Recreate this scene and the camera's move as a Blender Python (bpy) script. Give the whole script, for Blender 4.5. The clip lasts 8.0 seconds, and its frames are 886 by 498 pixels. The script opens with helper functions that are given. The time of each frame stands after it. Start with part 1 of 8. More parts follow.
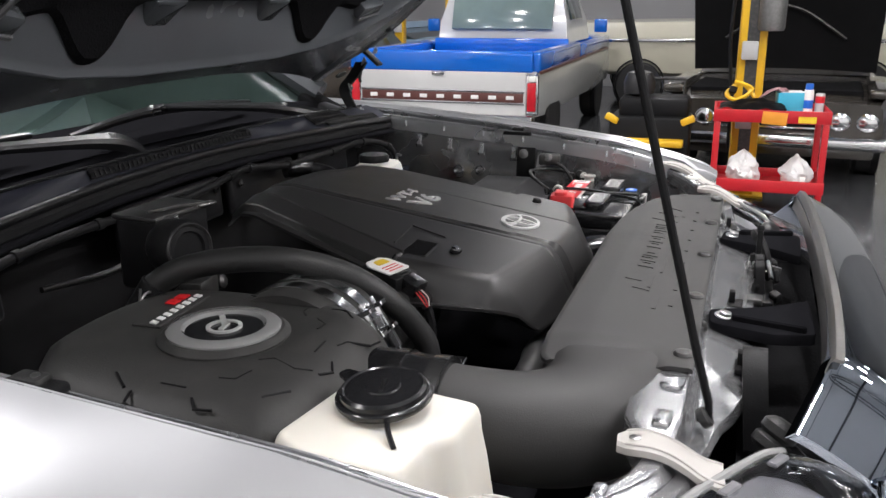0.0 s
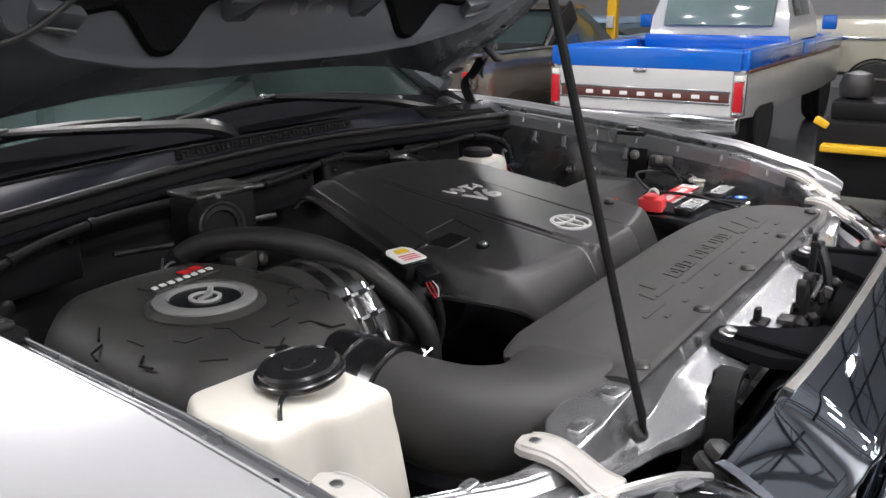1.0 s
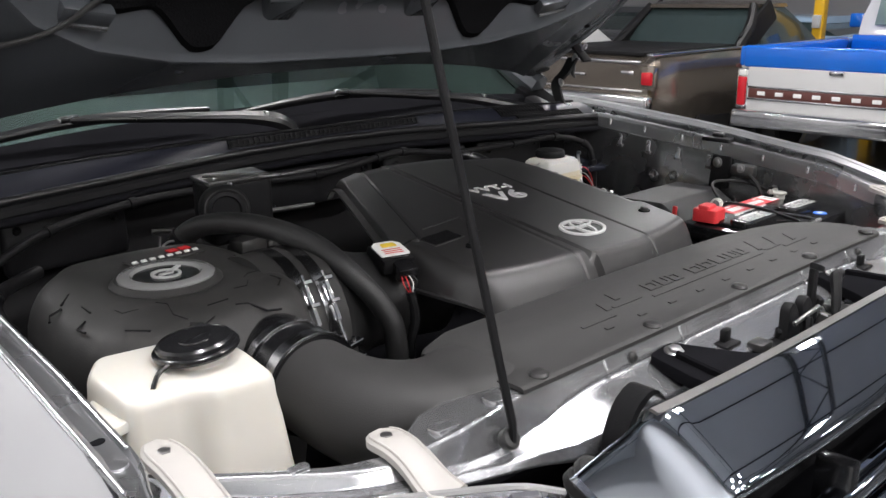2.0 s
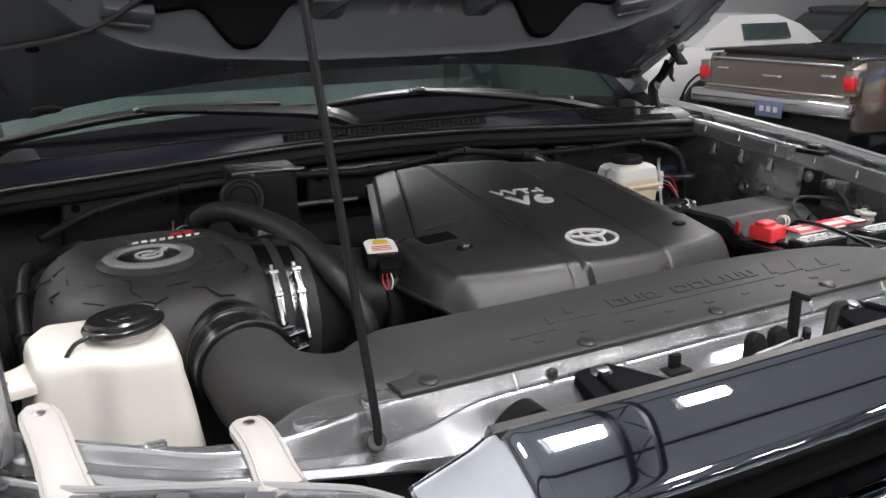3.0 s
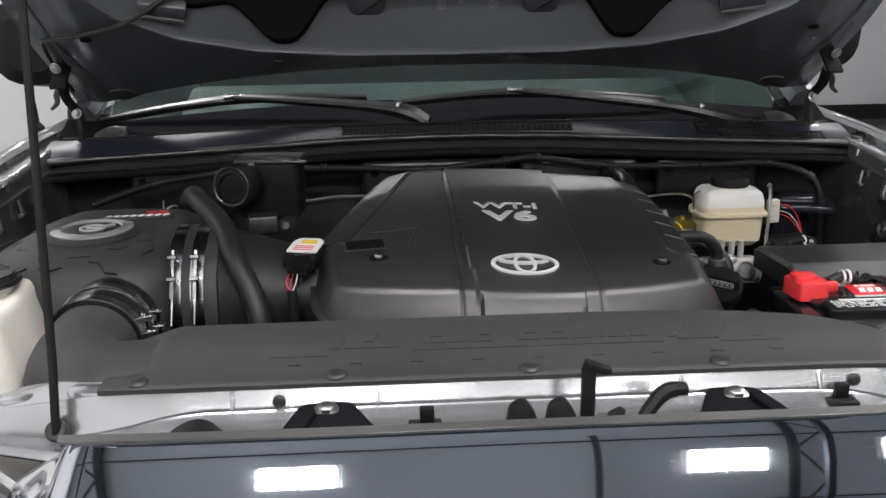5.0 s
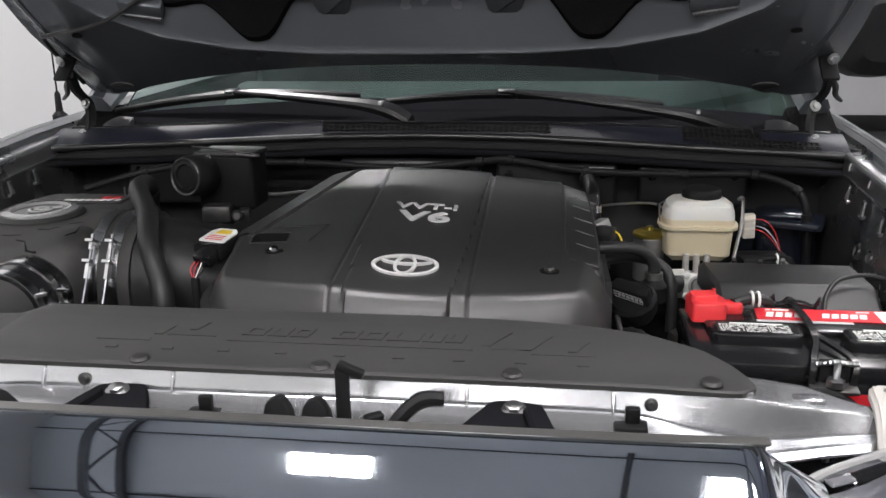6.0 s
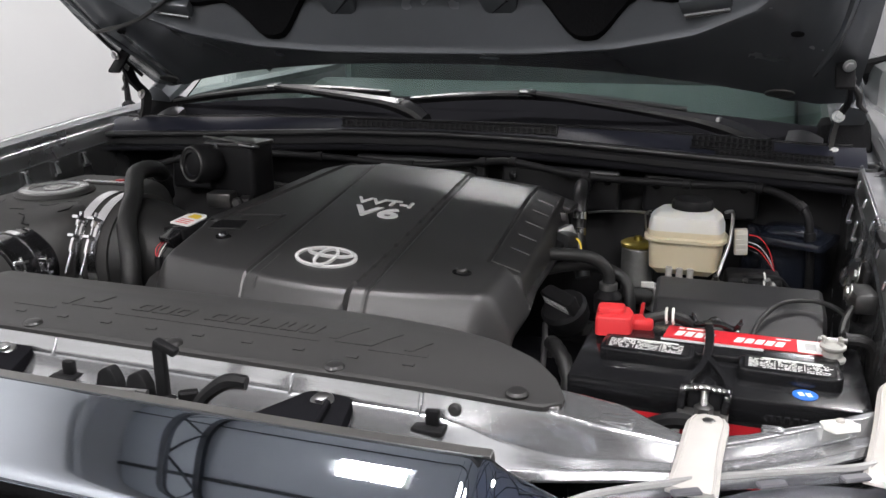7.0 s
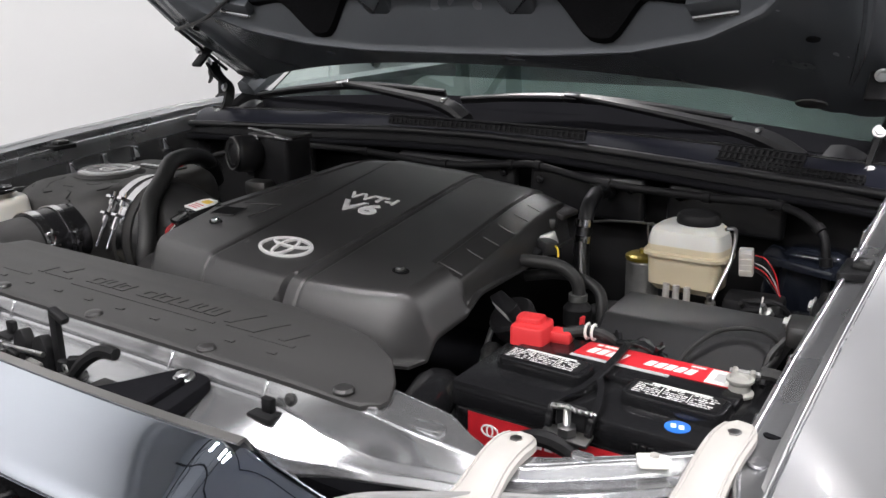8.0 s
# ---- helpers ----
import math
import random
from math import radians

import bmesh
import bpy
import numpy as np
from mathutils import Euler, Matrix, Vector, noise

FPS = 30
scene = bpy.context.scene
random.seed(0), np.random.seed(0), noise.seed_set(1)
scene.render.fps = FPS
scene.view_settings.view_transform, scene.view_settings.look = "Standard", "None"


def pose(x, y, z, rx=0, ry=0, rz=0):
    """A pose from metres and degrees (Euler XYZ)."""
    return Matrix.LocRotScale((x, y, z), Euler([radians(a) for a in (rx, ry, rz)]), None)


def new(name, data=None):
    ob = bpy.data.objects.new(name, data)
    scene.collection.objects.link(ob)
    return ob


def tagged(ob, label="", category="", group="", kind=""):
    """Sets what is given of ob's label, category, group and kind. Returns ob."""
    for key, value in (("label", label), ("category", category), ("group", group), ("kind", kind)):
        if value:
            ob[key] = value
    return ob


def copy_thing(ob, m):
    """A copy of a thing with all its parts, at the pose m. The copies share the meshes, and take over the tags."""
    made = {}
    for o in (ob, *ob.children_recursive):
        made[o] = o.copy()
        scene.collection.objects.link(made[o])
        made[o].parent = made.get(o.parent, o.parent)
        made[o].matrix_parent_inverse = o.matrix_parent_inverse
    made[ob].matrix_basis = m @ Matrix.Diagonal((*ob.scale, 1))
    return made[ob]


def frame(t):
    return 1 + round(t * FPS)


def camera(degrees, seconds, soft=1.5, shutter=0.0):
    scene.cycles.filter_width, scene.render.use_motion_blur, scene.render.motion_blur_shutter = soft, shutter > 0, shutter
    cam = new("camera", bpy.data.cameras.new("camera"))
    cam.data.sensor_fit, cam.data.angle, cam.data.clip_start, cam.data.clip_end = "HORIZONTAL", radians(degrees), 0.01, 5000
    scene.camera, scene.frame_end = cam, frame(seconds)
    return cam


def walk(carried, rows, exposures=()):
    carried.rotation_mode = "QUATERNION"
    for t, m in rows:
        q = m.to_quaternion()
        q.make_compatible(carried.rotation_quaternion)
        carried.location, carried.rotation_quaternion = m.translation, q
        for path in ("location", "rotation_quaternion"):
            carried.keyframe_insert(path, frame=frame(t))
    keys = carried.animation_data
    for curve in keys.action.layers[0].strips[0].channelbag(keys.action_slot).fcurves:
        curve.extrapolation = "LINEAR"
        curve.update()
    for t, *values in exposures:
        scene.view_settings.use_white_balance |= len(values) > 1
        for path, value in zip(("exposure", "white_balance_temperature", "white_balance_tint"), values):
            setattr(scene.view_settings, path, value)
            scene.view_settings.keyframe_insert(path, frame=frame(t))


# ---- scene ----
import functools
cam = camera(54.6, 8.0)
METRES, EYE, TILT, LEAN, TURN = 2.5, 1.45, -15.5, 0.0, -70.5
FROM_X, FROM_Y = -1.24, 0.0
ROWS = [
    (0.0, 0.0, 0.0, 0.0, 0.0, 0.0, 0.0),
    (0.5, 0.0515, -0.0014, 0.0004, 7.27, -0.27, -2.0),
    (1.0, 0.1053, 0.0034, 0.0024, 14.27, -0.8, -3.93),
    (2.5, 0.2662, 0.0678, 0.022, 34.03, -3.18, -8.89),
    (3.0, 0.3108, 0.1046, 0.0327, 40.98, -4.41, -10.36),
    (3.5, 0.3474, 0.1513, 0.046, 47.69, -5.76, -11.6),
    (4.0, 0.3775, 0.1995, 0.0597, 54.54, -7.28, -12.77),
    (5.5, 0.451, 0.3769, 0.1118, 72.04, -11.91, -14.7),
    (6.0, 0.471, 0.4426, 0.1304, 77.55, -13.38, -15.19),
    (6.5, 0.4842, 0.5067, 0.1491, 83.65, -15.04, -15.5),
    (7.0, 0.4915, 0.5722, 0.1676, 90.33, -16.85, -15.6),
    (7.5, 0.4905, 0.6373, 0.1862, 97.24, -18.71, -15.53),
    (8.0, 0.4777, 0.7001, 0.2044, 104.57, -20.7, -15.11),
]
walk(cam, [(t, pose(-0.015, 0, 0, 0, 0.8, 0) @ pose(FROM_X, FROM_Y, EYE, TILT, LEAN, TURN) @ pose(METRES * x, METRES * y, METRES * z, 90 + pitch, roll, yaw)) for t, x, y, z, yaw, pitch, roll in ROWS])

# ---- world, lights, exposure ----
GROUND = -0.10
world = bpy.data.worlds.new("workshop_air")
world.use_nodes = True
scene.world = world
world.node_tree.nodes["Background"].inputs[0].default_value = (0.85, 0.9, 1.0, 1)
world.node_tree.nodes["Background"].inputs[1].default_value = 0.05
scene.view_settings.exposure = 0.0
CEIL = 5.2
LIGHT_SPOTS = [(-0.80, -0.2), (1.58, -0.2), (-0.9, -3.7), (1.9, -3.7), (-2.0, 3.4), (-1.8, 7.4), (2.3, 3.6), (4.6, 3.2), (2.2, 7.4), (8.6, 4.6), (10.5, 1.5), (-0.9, -6.4), (1.9, -6.4)]
LAMP_WATTS = 56.0


def ceiling_lamp_light(x, y):
    data = bpy.data.lights.new("lamp_panel", "AREA")
    data.shape, data.size, data.size_y = "RECTANGLE", 0.20, 0.42
    data.energy, data.color = LAMP_WATTS, (1.0, 0.974, 0.978)
    ob = new("lamp_panel", data)
    ob.matrix_world = pose(x, y, CEIL - 0.43, 0, 0, 0)
    return ob


# ---- materials ----
def material(name, base, rough=0.5, metal=0.0, vary=0.12, scale=8.0, bump=0.0, bump_scale=300.0, coat=0.0, speck=0.0, rough_vary=0.08,
             sss=0.0, dust=0.0, spec=0.5):
    """A painted, moulded or metal surface: colour broken at two scales, fine relief, uneven gloss."""
    m = bpy.data.materials.new(name)
    m.use_nodes = True
    nt = m.node_tree
    b = nt.nodes["Principled BSDF"]
    L = nt.links.new
    co = nt.nodes.new("ShaderNodeTexCoord").outputs["Object"]
    big = nt.nodes.new("ShaderNodeTexNoise")
    big.inputs["Scale"].default_value, big.inputs["Detail"].default_value = scale, 4
    fine = nt.nodes.new("ShaderNodeTexNoise")
    fine.inputs["Scale"].default_value, fine.inputs["Detail"].default_value = bump_scale, 3
    L(co, big.inputs["Vector"]), L(co, fine.inputs["Vector"])
    ramp = nt.nodes.new("ShaderNodeMapRange")
    ramp.inputs[3].default_value, ramp.inputs[4].default_value = 1 - vary, 1 + vary
    L(big.outputs[0], ramp.inputs[0])
    ramp2 = nt.nodes.new("ShaderNodeMapRange")
    ramp2.inputs[3].default_value, ramp2.inputs[4].default_value = 1 - speck, 1 + speck
    L(fine.outputs[0], ramp2.inputs[0])
    mul = nt.nodes.new("ShaderNodeMath")
    mul.operation = "MULTIPLY"
    L(ramp.outputs[0], mul.inputs[0]), L(ramp2.outputs[0], mul.inputs[1])
    col = nt.nodes.new("ShaderNodeVectorMath")
    col.operation = "SCALE"
    col.inputs[0].default_value = base
    L(mul.outputs[0], col.inputs["Scale"])
    out = col.outputs[0]
    if dust:
        mix = nt.nodes.new("ShaderNodeMix")
        mix.data_type = "RGBA"
        dn = nt.nodes.new("ShaderNodeTexNoise")
        dn.inputs["Scale"].default_value, dn.inputs["Detail"].default_value = 35, 8
        L(co, dn.inputs["Vector"])
        dr = nt.nodes.new("ShaderNodeMapRange")
        dr.inputs[1].default_value, dr.inputs[2].default_value, dr.inputs[4].default_value = 0.5, 0.8, dust
        L(dn.outputs[0], dr.inputs[0]), L(dr.outputs[0], mix.inputs[0]), L(out, mix.inputs[6])
        mix.inputs[7].default_value = (0.23, 0.21, 0.19, 1)
        out = mix.outputs[2]
    L(out, b.inputs["Base Color"])
    b.inputs["Metallic"].default_value = metal
    b.inputs["Specular IOR Level"].default_value = spec
    rr = nt.nodes.new("ShaderNodeMapRange")
    rr.inputs[3].default_value, rr.inputs[4].default_value = max(0.02, rough - rough_vary), min(1, rough + rough_vary)
    L(big.outputs[0], rr.inputs[0]), L(rr.outputs[0], b.inputs["Roughness"])
    if coat:
        b.inputs["Coat Weight"].default_value, b.inputs["Coat Roughness"].default_value = coat, 0.06
    if sss:
        b.inputs["Subsurface Weight"].default_value, b.inputs["Subsurface Radius"].default_value = sss, (0.02, 0.015, 0.01)
    if bump:
        bn = nt.nodes.new("ShaderNodeBump")
        bn.inputs["Strength"].default_value, bn.inputs["Distance"].default_value = bump, 0.002
        L(fine.outputs[0], bn.inputs["Height"]), L(bn.outputs[0], b.inputs["Normal"])
    return m


def glass(name, tint, rough=0.02, through_light=0.85):
    m = bpy.data.materials.new(name)
    m.use_nodes = True
    nt = m.node_tree
    b = nt.nodes["Principled BSDF"]
    b.inputs["Base Color"].default_value = (*tint, 1)
    b.inputs["Roughness"].default_value = rough
    b.inputs["Transmission Weight"].default_value = through_light
    b.inputs["IOR"].default_value = 1.45
    return m


def glow(name, colour, strength):
    m = bpy.data.materials.new(name)
    m.use_nodes = True
    b = m.node_tree.nodes["Principled BSDF"]
    b.inputs["Base Color"].default_value = (*colour, 1)
    b.inputs["Emission Color"].default_value = (*colour, 1)
    b.inputs["Emission Strength"].default_value = strength
    return m
# paler than the cover: dusty scuffs, plus the glossy ridges' glint as colour


BLACK_COVER = material("moulded_black_plastic", (0.0205, 0.020, 0.0203), 0.35, spec=0.6, vary=0.1, bump=0.12, bump_scale=900, speck=0.1)
BLACK_ROTO = material("rotomoulded_black_plastic", (0.025, 0.0245, 0.0245), 0.58, spec=0.42, vary=0.12, bump=0.12, bump_scale=650, speck=0.15)
BLACK_DUSTY = material("dusty_rotomoulded_plastic", (0.029, 0.0285, 0.028), 0.55, spec=0.42, vary=0.16, bump=0.15, bump_scale=500, dust=0.06)
BLACK_MATT = material("dull_black_plastic", (0.0100, 0.0100, 0.0108), 0.45, spec=0.12, vary=0.2, bump=0.2, bump_scale=500)
BLACK_GLOSS = material("glossy_black_plastic", (0.009, 0.009, 0.010), 0.2, vary=0.15)
RUBBER = material("black_rubber", (0.016, 0.016, 0.0163), 0.46, spec=0.4, vary=0.2, bump=0.25, bump_scale=400)
# black cowl plastic; its blue tint is a reflection put into the colour
COWL_PLASTIC = material("weathered_blue_sheen_plastic", (0.011, 0.012, 0.019), 0.34, spec=0.25, vary=0.2)
SEAL = material("seal_rubber", (0.009, 0.009, 0.010), 0.3, spec=0.4, vary=0.2, bump=0.15, bump_scale=350)
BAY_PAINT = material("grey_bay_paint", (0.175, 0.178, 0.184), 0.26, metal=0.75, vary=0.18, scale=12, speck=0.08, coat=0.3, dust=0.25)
SUPPORT_PAINT = material("silver_support_paint", (0.45, 0.455, 0.47), 0.23, metal=0.85, vary=0.06, scale=14, speck=0.01, coat=0.5, rough_vary=0.03)
BODY_PAINT = material("silver_body_paint", (0.50, 0.505, 0.52), 0.34, metal=0.8, vary=0.04, scale=5, speck=0.05, bump_scale=2500, coat=1.0, rough_vary=0.03)
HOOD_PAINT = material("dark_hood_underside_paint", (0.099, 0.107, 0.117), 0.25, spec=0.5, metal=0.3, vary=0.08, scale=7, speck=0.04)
LIP_PAINT = material("smoked_chrome_trim", (0.56, 0.60, 0.66), 0.025, metal=1.0, vary=0.06, scale=4, rough_vary=0.012)
RAIL_PAINT = material("grey_rail_paint", (0.44, 0.445, 0.46), 0.28, metal=0.9, vary=0.10, scale=9, speck=0.04)
CORNER = material("dull_corner_plastic", (0.015, 0.015, 0.017), 0.42, vary=0.15, scale=20, dust=0.1)
WELL = material("dark_scuttle_plastic", (0.0095, 0.0095, 0.0110), 0.6, spec=0.0, vary=0.3, bump=0.2, bump_scale=300)
LAMP_BEZEL = material("grey_lamp_bezel", (0.08, 0.08, 0.09), 0.35, vary=0.1)
SATIN_TRIM = material("satin_grey_trim", (0.22, 0.215, 0.21), 0.32, metal=0.85, vary=0.12, scale=10)
RIB_SCUFF_GLINT = material("scuffed_glinting_ribs", (0.10, 0.10, 0.10), 0.35, vary=0.3, scale=40)
FELT = material("black_insulation_felt", (0.0085, 0.0085, 0.0092), 0.95, spec=0.02, vary=0.3, bump=0.8, bump_scale=260)
CHROME = material("bright_chrome", (0.72, 0.72, 0.73), 0.12, metal=1.0, vary=0.08, scale=30)
STEEL = material("zinc_steel", (0.45, 0.45, 0.45), 0.3, metal=1.0, vary=0.2, scale=60)
BAND_STEEL = material("polished_band_steel", (0.58, 0.58, 0.59), 0.20, metal=1.0, vary=0.1, scale=40, rough_vary=0.04)
DARK_STEEL = material("dark_oily_metal", (0.07, 0.07, 0.07), 0.45, metal=0.8, vary=0.4, scale=40, dust=0.3)
CAST = material("cast_aluminium", (0.30, 0.30, 0.295), 0.45, metal=0.9, vary=0.3, scale=50, bump=0.3)
ALLOY = material("bright_cast_alloy", (0.46, 0.46, 0.45), 0.4, metal=0.55, vary=0.3, scale=60, bump=0.3)
LEAD = material("pale_cast_lead", (0.38, 0.375, 0.35), 0.5, metal=0.35, vary=0.3, scale=50, bump=0.3)
SILVER_PRINT = material("silver_lettering", (0.58, 0.58, 0.58), 0.38, metal=0.15, vary=0.08)
IVORY = material("ivory_polyethylene", (0.56, 0.54, 0.49), 0.42, vary=0.05, scale=6, sss=0.25, dust=0.06)
IVORY_BRACKET = material("ivory_bracket_plastic", (0.37, 0.355, 0.335), 0.52, vary=0.08, scale=20, dust=0.12)
WHITE_PART = material("white_nylon", (0.74, 0.74, 0.70), 0.45, vary=0.08)
MILKY = material("milky_polypropylene", (0.60, 0.595, 0.565), 0.35, vary=0.08, scale=20, sss=0.3)
RED_PLASTIC = material("red_terminal_cover", (0.62, 0.035, 0.04), 0.38, vary=0.12, scale=30)
RED_LABEL = material("red_label", (0.56, 0.02, 0.03), 0.3, vary=0.08)
RED_BADGE = material("red_badge_enamel", (0.50, 0.01, 0.015), 0.35, vary=0.1)
WHITE_LABEL = material("white_label", (0.78, 0.78, 0.77), 0.4, vary=0.06)
GREY_PRINT = material("grey_label_print", (0.42, 0.42, 0.42), 0.5, vary=0.1)
YELLOW_LABEL = material("yellow_label", (0.75, 0.52, 0.03), 0.4, vary=0.08)
BLUE_LABEL = material("blue_sticker", (0.02, 0.14, 0.6), 0.35, vary=0.06)
GREY_LID = material("grey_box_lid", (0.018, 0.018, 0.0192), 0.38, vary=0.1, bump=0.2, bump_scale=700)
ACRYLIC = material("smoked_acrylic", (0.24, 0.24, 0.24), 0.14, vary=0.12, scale=25, coat=0.5)
LENS = glass("clear_headlamp_lens", (0.93, 0.94, 0.95), 0.03, 1.0)
WINDSCREEN = glass("green_tinted_glass", (0.76, 0.89, 0.85), 0.01, 1.0)
CABIN = material("grey_green_cabin_trim", (0.018, 0.030, 0.028), 0.8, vary=0.15)
DASH = material("dark_dashboard_vinyl", (0.010, 0.019, 0.0175), 0.7, vary=0.2, bump=0.2, bump_scale=400)
DARK_GLASS = material("dark_vehicle_glass", (0.03, 0.045, 0.045), 0.06, vary=0.1, coat=0.6)
AMBER_FLUID = material("amber_tinted_tank", (0.56, 0.49, 0.35), 0.4, vary=0.06, scale=9, sss=0.25)


# ---- mesh helpers ----
def finish(bm, name, mat, angle=34):
    bmesh.ops.recalc_face_normals(bm, faces=bm.faces)
    lim = radians(angle)
    for f in bm.faces:
        f.smooth = True
    for e in bm.edges:
        e.smooth = len(e.link_faces) == 2 and e.calc_face_angle(0) < lim
    me = bpy.data.meshes.new(name)
    bm.to_mesh(me)
    bm.free()
    me.materials.append(mat)
    return me


def part(name, bm, mat, parent, label=""):
    ob = new(name, finish(bm, name, mat))
    ob.parent = parent
    if label:
        ob["label"] = label
    return ob


def thing(name, label, category, group="", kind="", at=(0, 0, 0)):
    ob = new(name)
    ob.empty_display_size = 0.05
    ob.location = at
    return tagged(ob, label, category, group, kind)


def single(name, bm, mat, label, category, group="", kind=""):
    return tagged(new(name, finish(bm, name, mat)), label, category, group, kind)


def BM():
    return bmesh.new()


def box(bm, c, s, rot=(0, 0, 0), bev=0.0, seg=2, m=None):
    M = pose(*c, *rot) @ Matrix.Diagonal((*s, 1))
    if m is not None:
        M = m @ M
    r = bmesh.ops.create_cube(bm, size=1, matrix=M)
    if bev:
        es = list({e for v in r["verts"] for e in v.link_edges})
        bmesh.ops.bevel(bm, geom=es, offset=bev, segments=seg, profile=0.5, affect="EDGES")
    return bm


def smooth_path(pts, n=6):
    """Points along a smooth curve through pts."""
    P = [Vector(p) for p in pts]
    if len(P) < 3:
        return P
    out = []
    for i in range(len(P) - 1):
        a, b, c, d = P[max(i - 1, 0)], P[i], P[i + 1], P[min(i + 2, len(P) - 1)]
        for k in range(n):
            t = k / n
            out.append(0.5 * ((2 * b) + (c - a) * t + (2 * a - 5 * b + 4 * c - d) * t * t + (3 * b - a - 3 * c + d) * t ** 3))
    out.append(P[-1])
    return out


def skin(bm, rings, closed=True, caps=True):
    vs = [[bm.verts.new(p) for p in r] for r in rings]
    n = len(rings[0])
    for a, b in zip(vs, vs[1:]):
        for i in range(n if closed else n - 1):
            j = (i + 1) % n
            bm.faces.new((a[i], a[j], b[j], b[i]))
    if caps:
        bm.faces.new(vs[0][::-1])
        bm.faces.new(vs[-1])
    return vs


def tube(bm, pts, r, n=10, smooth=6, ribs=0.0):
    """A hose, wire or bar along pts. r: one radius, or one for each point given."""
    path = smooth_path(pts, smooth) if smooth else [Vector(p) for p in pts]
    m = len(path)
    side = None
    rings = []
    for i, p in enumerate(path):
        d = (path[min(i + 1, m - 1)] - path[max(i - 1, 0)]).normalized()
        if side is None:
            side = d.orthogonal().normalized()
        side = (side - d * side.dot(d)).normalized()
        up = d.cross(side)
        if isinstance(r, (int, float)):
            rad = r
        else:
            f = i / (m - 1) * (len(r) - 1)
            k = min(int(f), len(r) - 2)
            rad = r[k] + (r[k + 1] - r[k]) * (f - k)
        if ribs and i % 2:
            rad -= ribs
        rings.append([p + rad * (math.cos(a) * side + math.sin(a) * up) for a in (2 * math.pi * j / n for j in range(n))])
    skin(bm, rings)
    return bm


def lathe(bm, prof, n=24, m=None, caps=True):
    """A turned form: prof gives radius and height along the axis z of the pose m."""
    m = m or Matrix.Identity(4)
    rings = [[m @ Vector((r * math.cos(a), r * math.sin(a), z)) for a in (2 * math.pi * j / n for j in range(n))] for r, z in prof]
    skin(bm, rings, caps=caps)
    return bm


def axis(p, d, roll=0):
    """A pose at p whose z points along d."""
    return Matrix.Translation(p) @ Vector(d).to_track_quat("Z", "Y").to_matrix().to_4x4() @ pose(0, 0, 0, 0, 0, roll)


def rounded(outline, r, n=4):
    """The outline, in plan, with corners rounded by r."""
    P = [Vector(p).to_2d() for p in outline]
    out = []
    for i, p in enumerate(P):
        a, b = P[i - 1] - p, P[(i + 1) % len(P)] - p
        k = min(r, a.length * 0.45, b.length * 0.45)
        s, e = p + a.normalized() * k, p + b.normalized() * k
        for j in range(n + 1):
            t = j / n
            out.append((1 - t) ** 2 * s + 2 * t * (1 - t) * p + t * t * e)
    return out


def inset(P, d):
    """A closed plan outline (counter-clockwise) moved inwards by d."""
    out = []
    m = len(P)
    for i in range(m):
        a, b = (P[i] - P[i - 1]), (P[(i + 1) % m] - P[i])
        na = Vector((-a.y, a.x)).normalized() if a.length > 1e-7 else Vector((0, 0))
        nb = Vector((-b.y, b.x)).normalized() if b.length > 1e-7 else na
        k = (na + nb)
        k = k / max(0.5, k.dot(na)) if k.length > 1e-6 else na
        out.append(P[i] + d * k)
    return out


def moulding(bm, outline, rings, height, m=None, cap_bottom=True):
    """A lid-like moulding: rings of (inset, drop) below the top surface z = height(x, y), from the rim inwards."""
    m = m or Matrix.Identity(4)
    R = []
    base = inset(outline, rings[0][0])
    bc = Vector((sum(p.x for p in base) / len(base), sum(p.y for p in base) / len(base)))
    for k in (0.02, 0.3, 0.6, 0.85):
        R.append([m @ Vector((q.x, q.y, height(q.x, q.y) - rings[0][1])) for q in (bc + (p - bc) * k for p in base)])
    for d, drop in rings:
        R.append([m @ Vector((p.x, p.y, height(p.x, p.y) - drop)) for p in inset(outline, d)])
    last = inset(outline, rings[-1][0])
    n = len(outline)
    mid = Vector((sum(p.x for p in last) / n, sum(p.y for p in last) / n))
    for k in (0.96, 0.91, 0.85, 0.79, 0.73, 0.66, 0.59, 0.52, 0.45, 0.38, 0.3, 0.22, 0.14, 0.07, 0.01):
        R.append([m @ Vector((q.x, q.y, height(q.x, q.y) - rings[-1][1])) for q in (mid + (p - mid) * k for p in last)])
    skin(bm, R)
    return bm


def plate(bm, outline, z0, z1, bev=0.0, m=None, seg=2):
    """A flat plate of that outline between z0 and z1 of the pose m."""
    m = m or Matrix.Identity(4)
    P = [Vector(p).to_2d() for p in outline]
    if bev:
        rings = [[m @ Vector((*p, z0)) for p in P]]
        for k in range(seg + 1):
            a = k / seg * math.pi / 2
            q = inset(P, bev * (1 - math.cos(a)))
            rings.append([m @ Vector((*p, z1 - bev + bev * math.sin(a))) for p in q])
    else:
        rings = [[m @ Vector((*p, z0)) for p in P], [m @ Vector((*p, z1)) for p in P]]
    skin(bm, rings)
    return bm


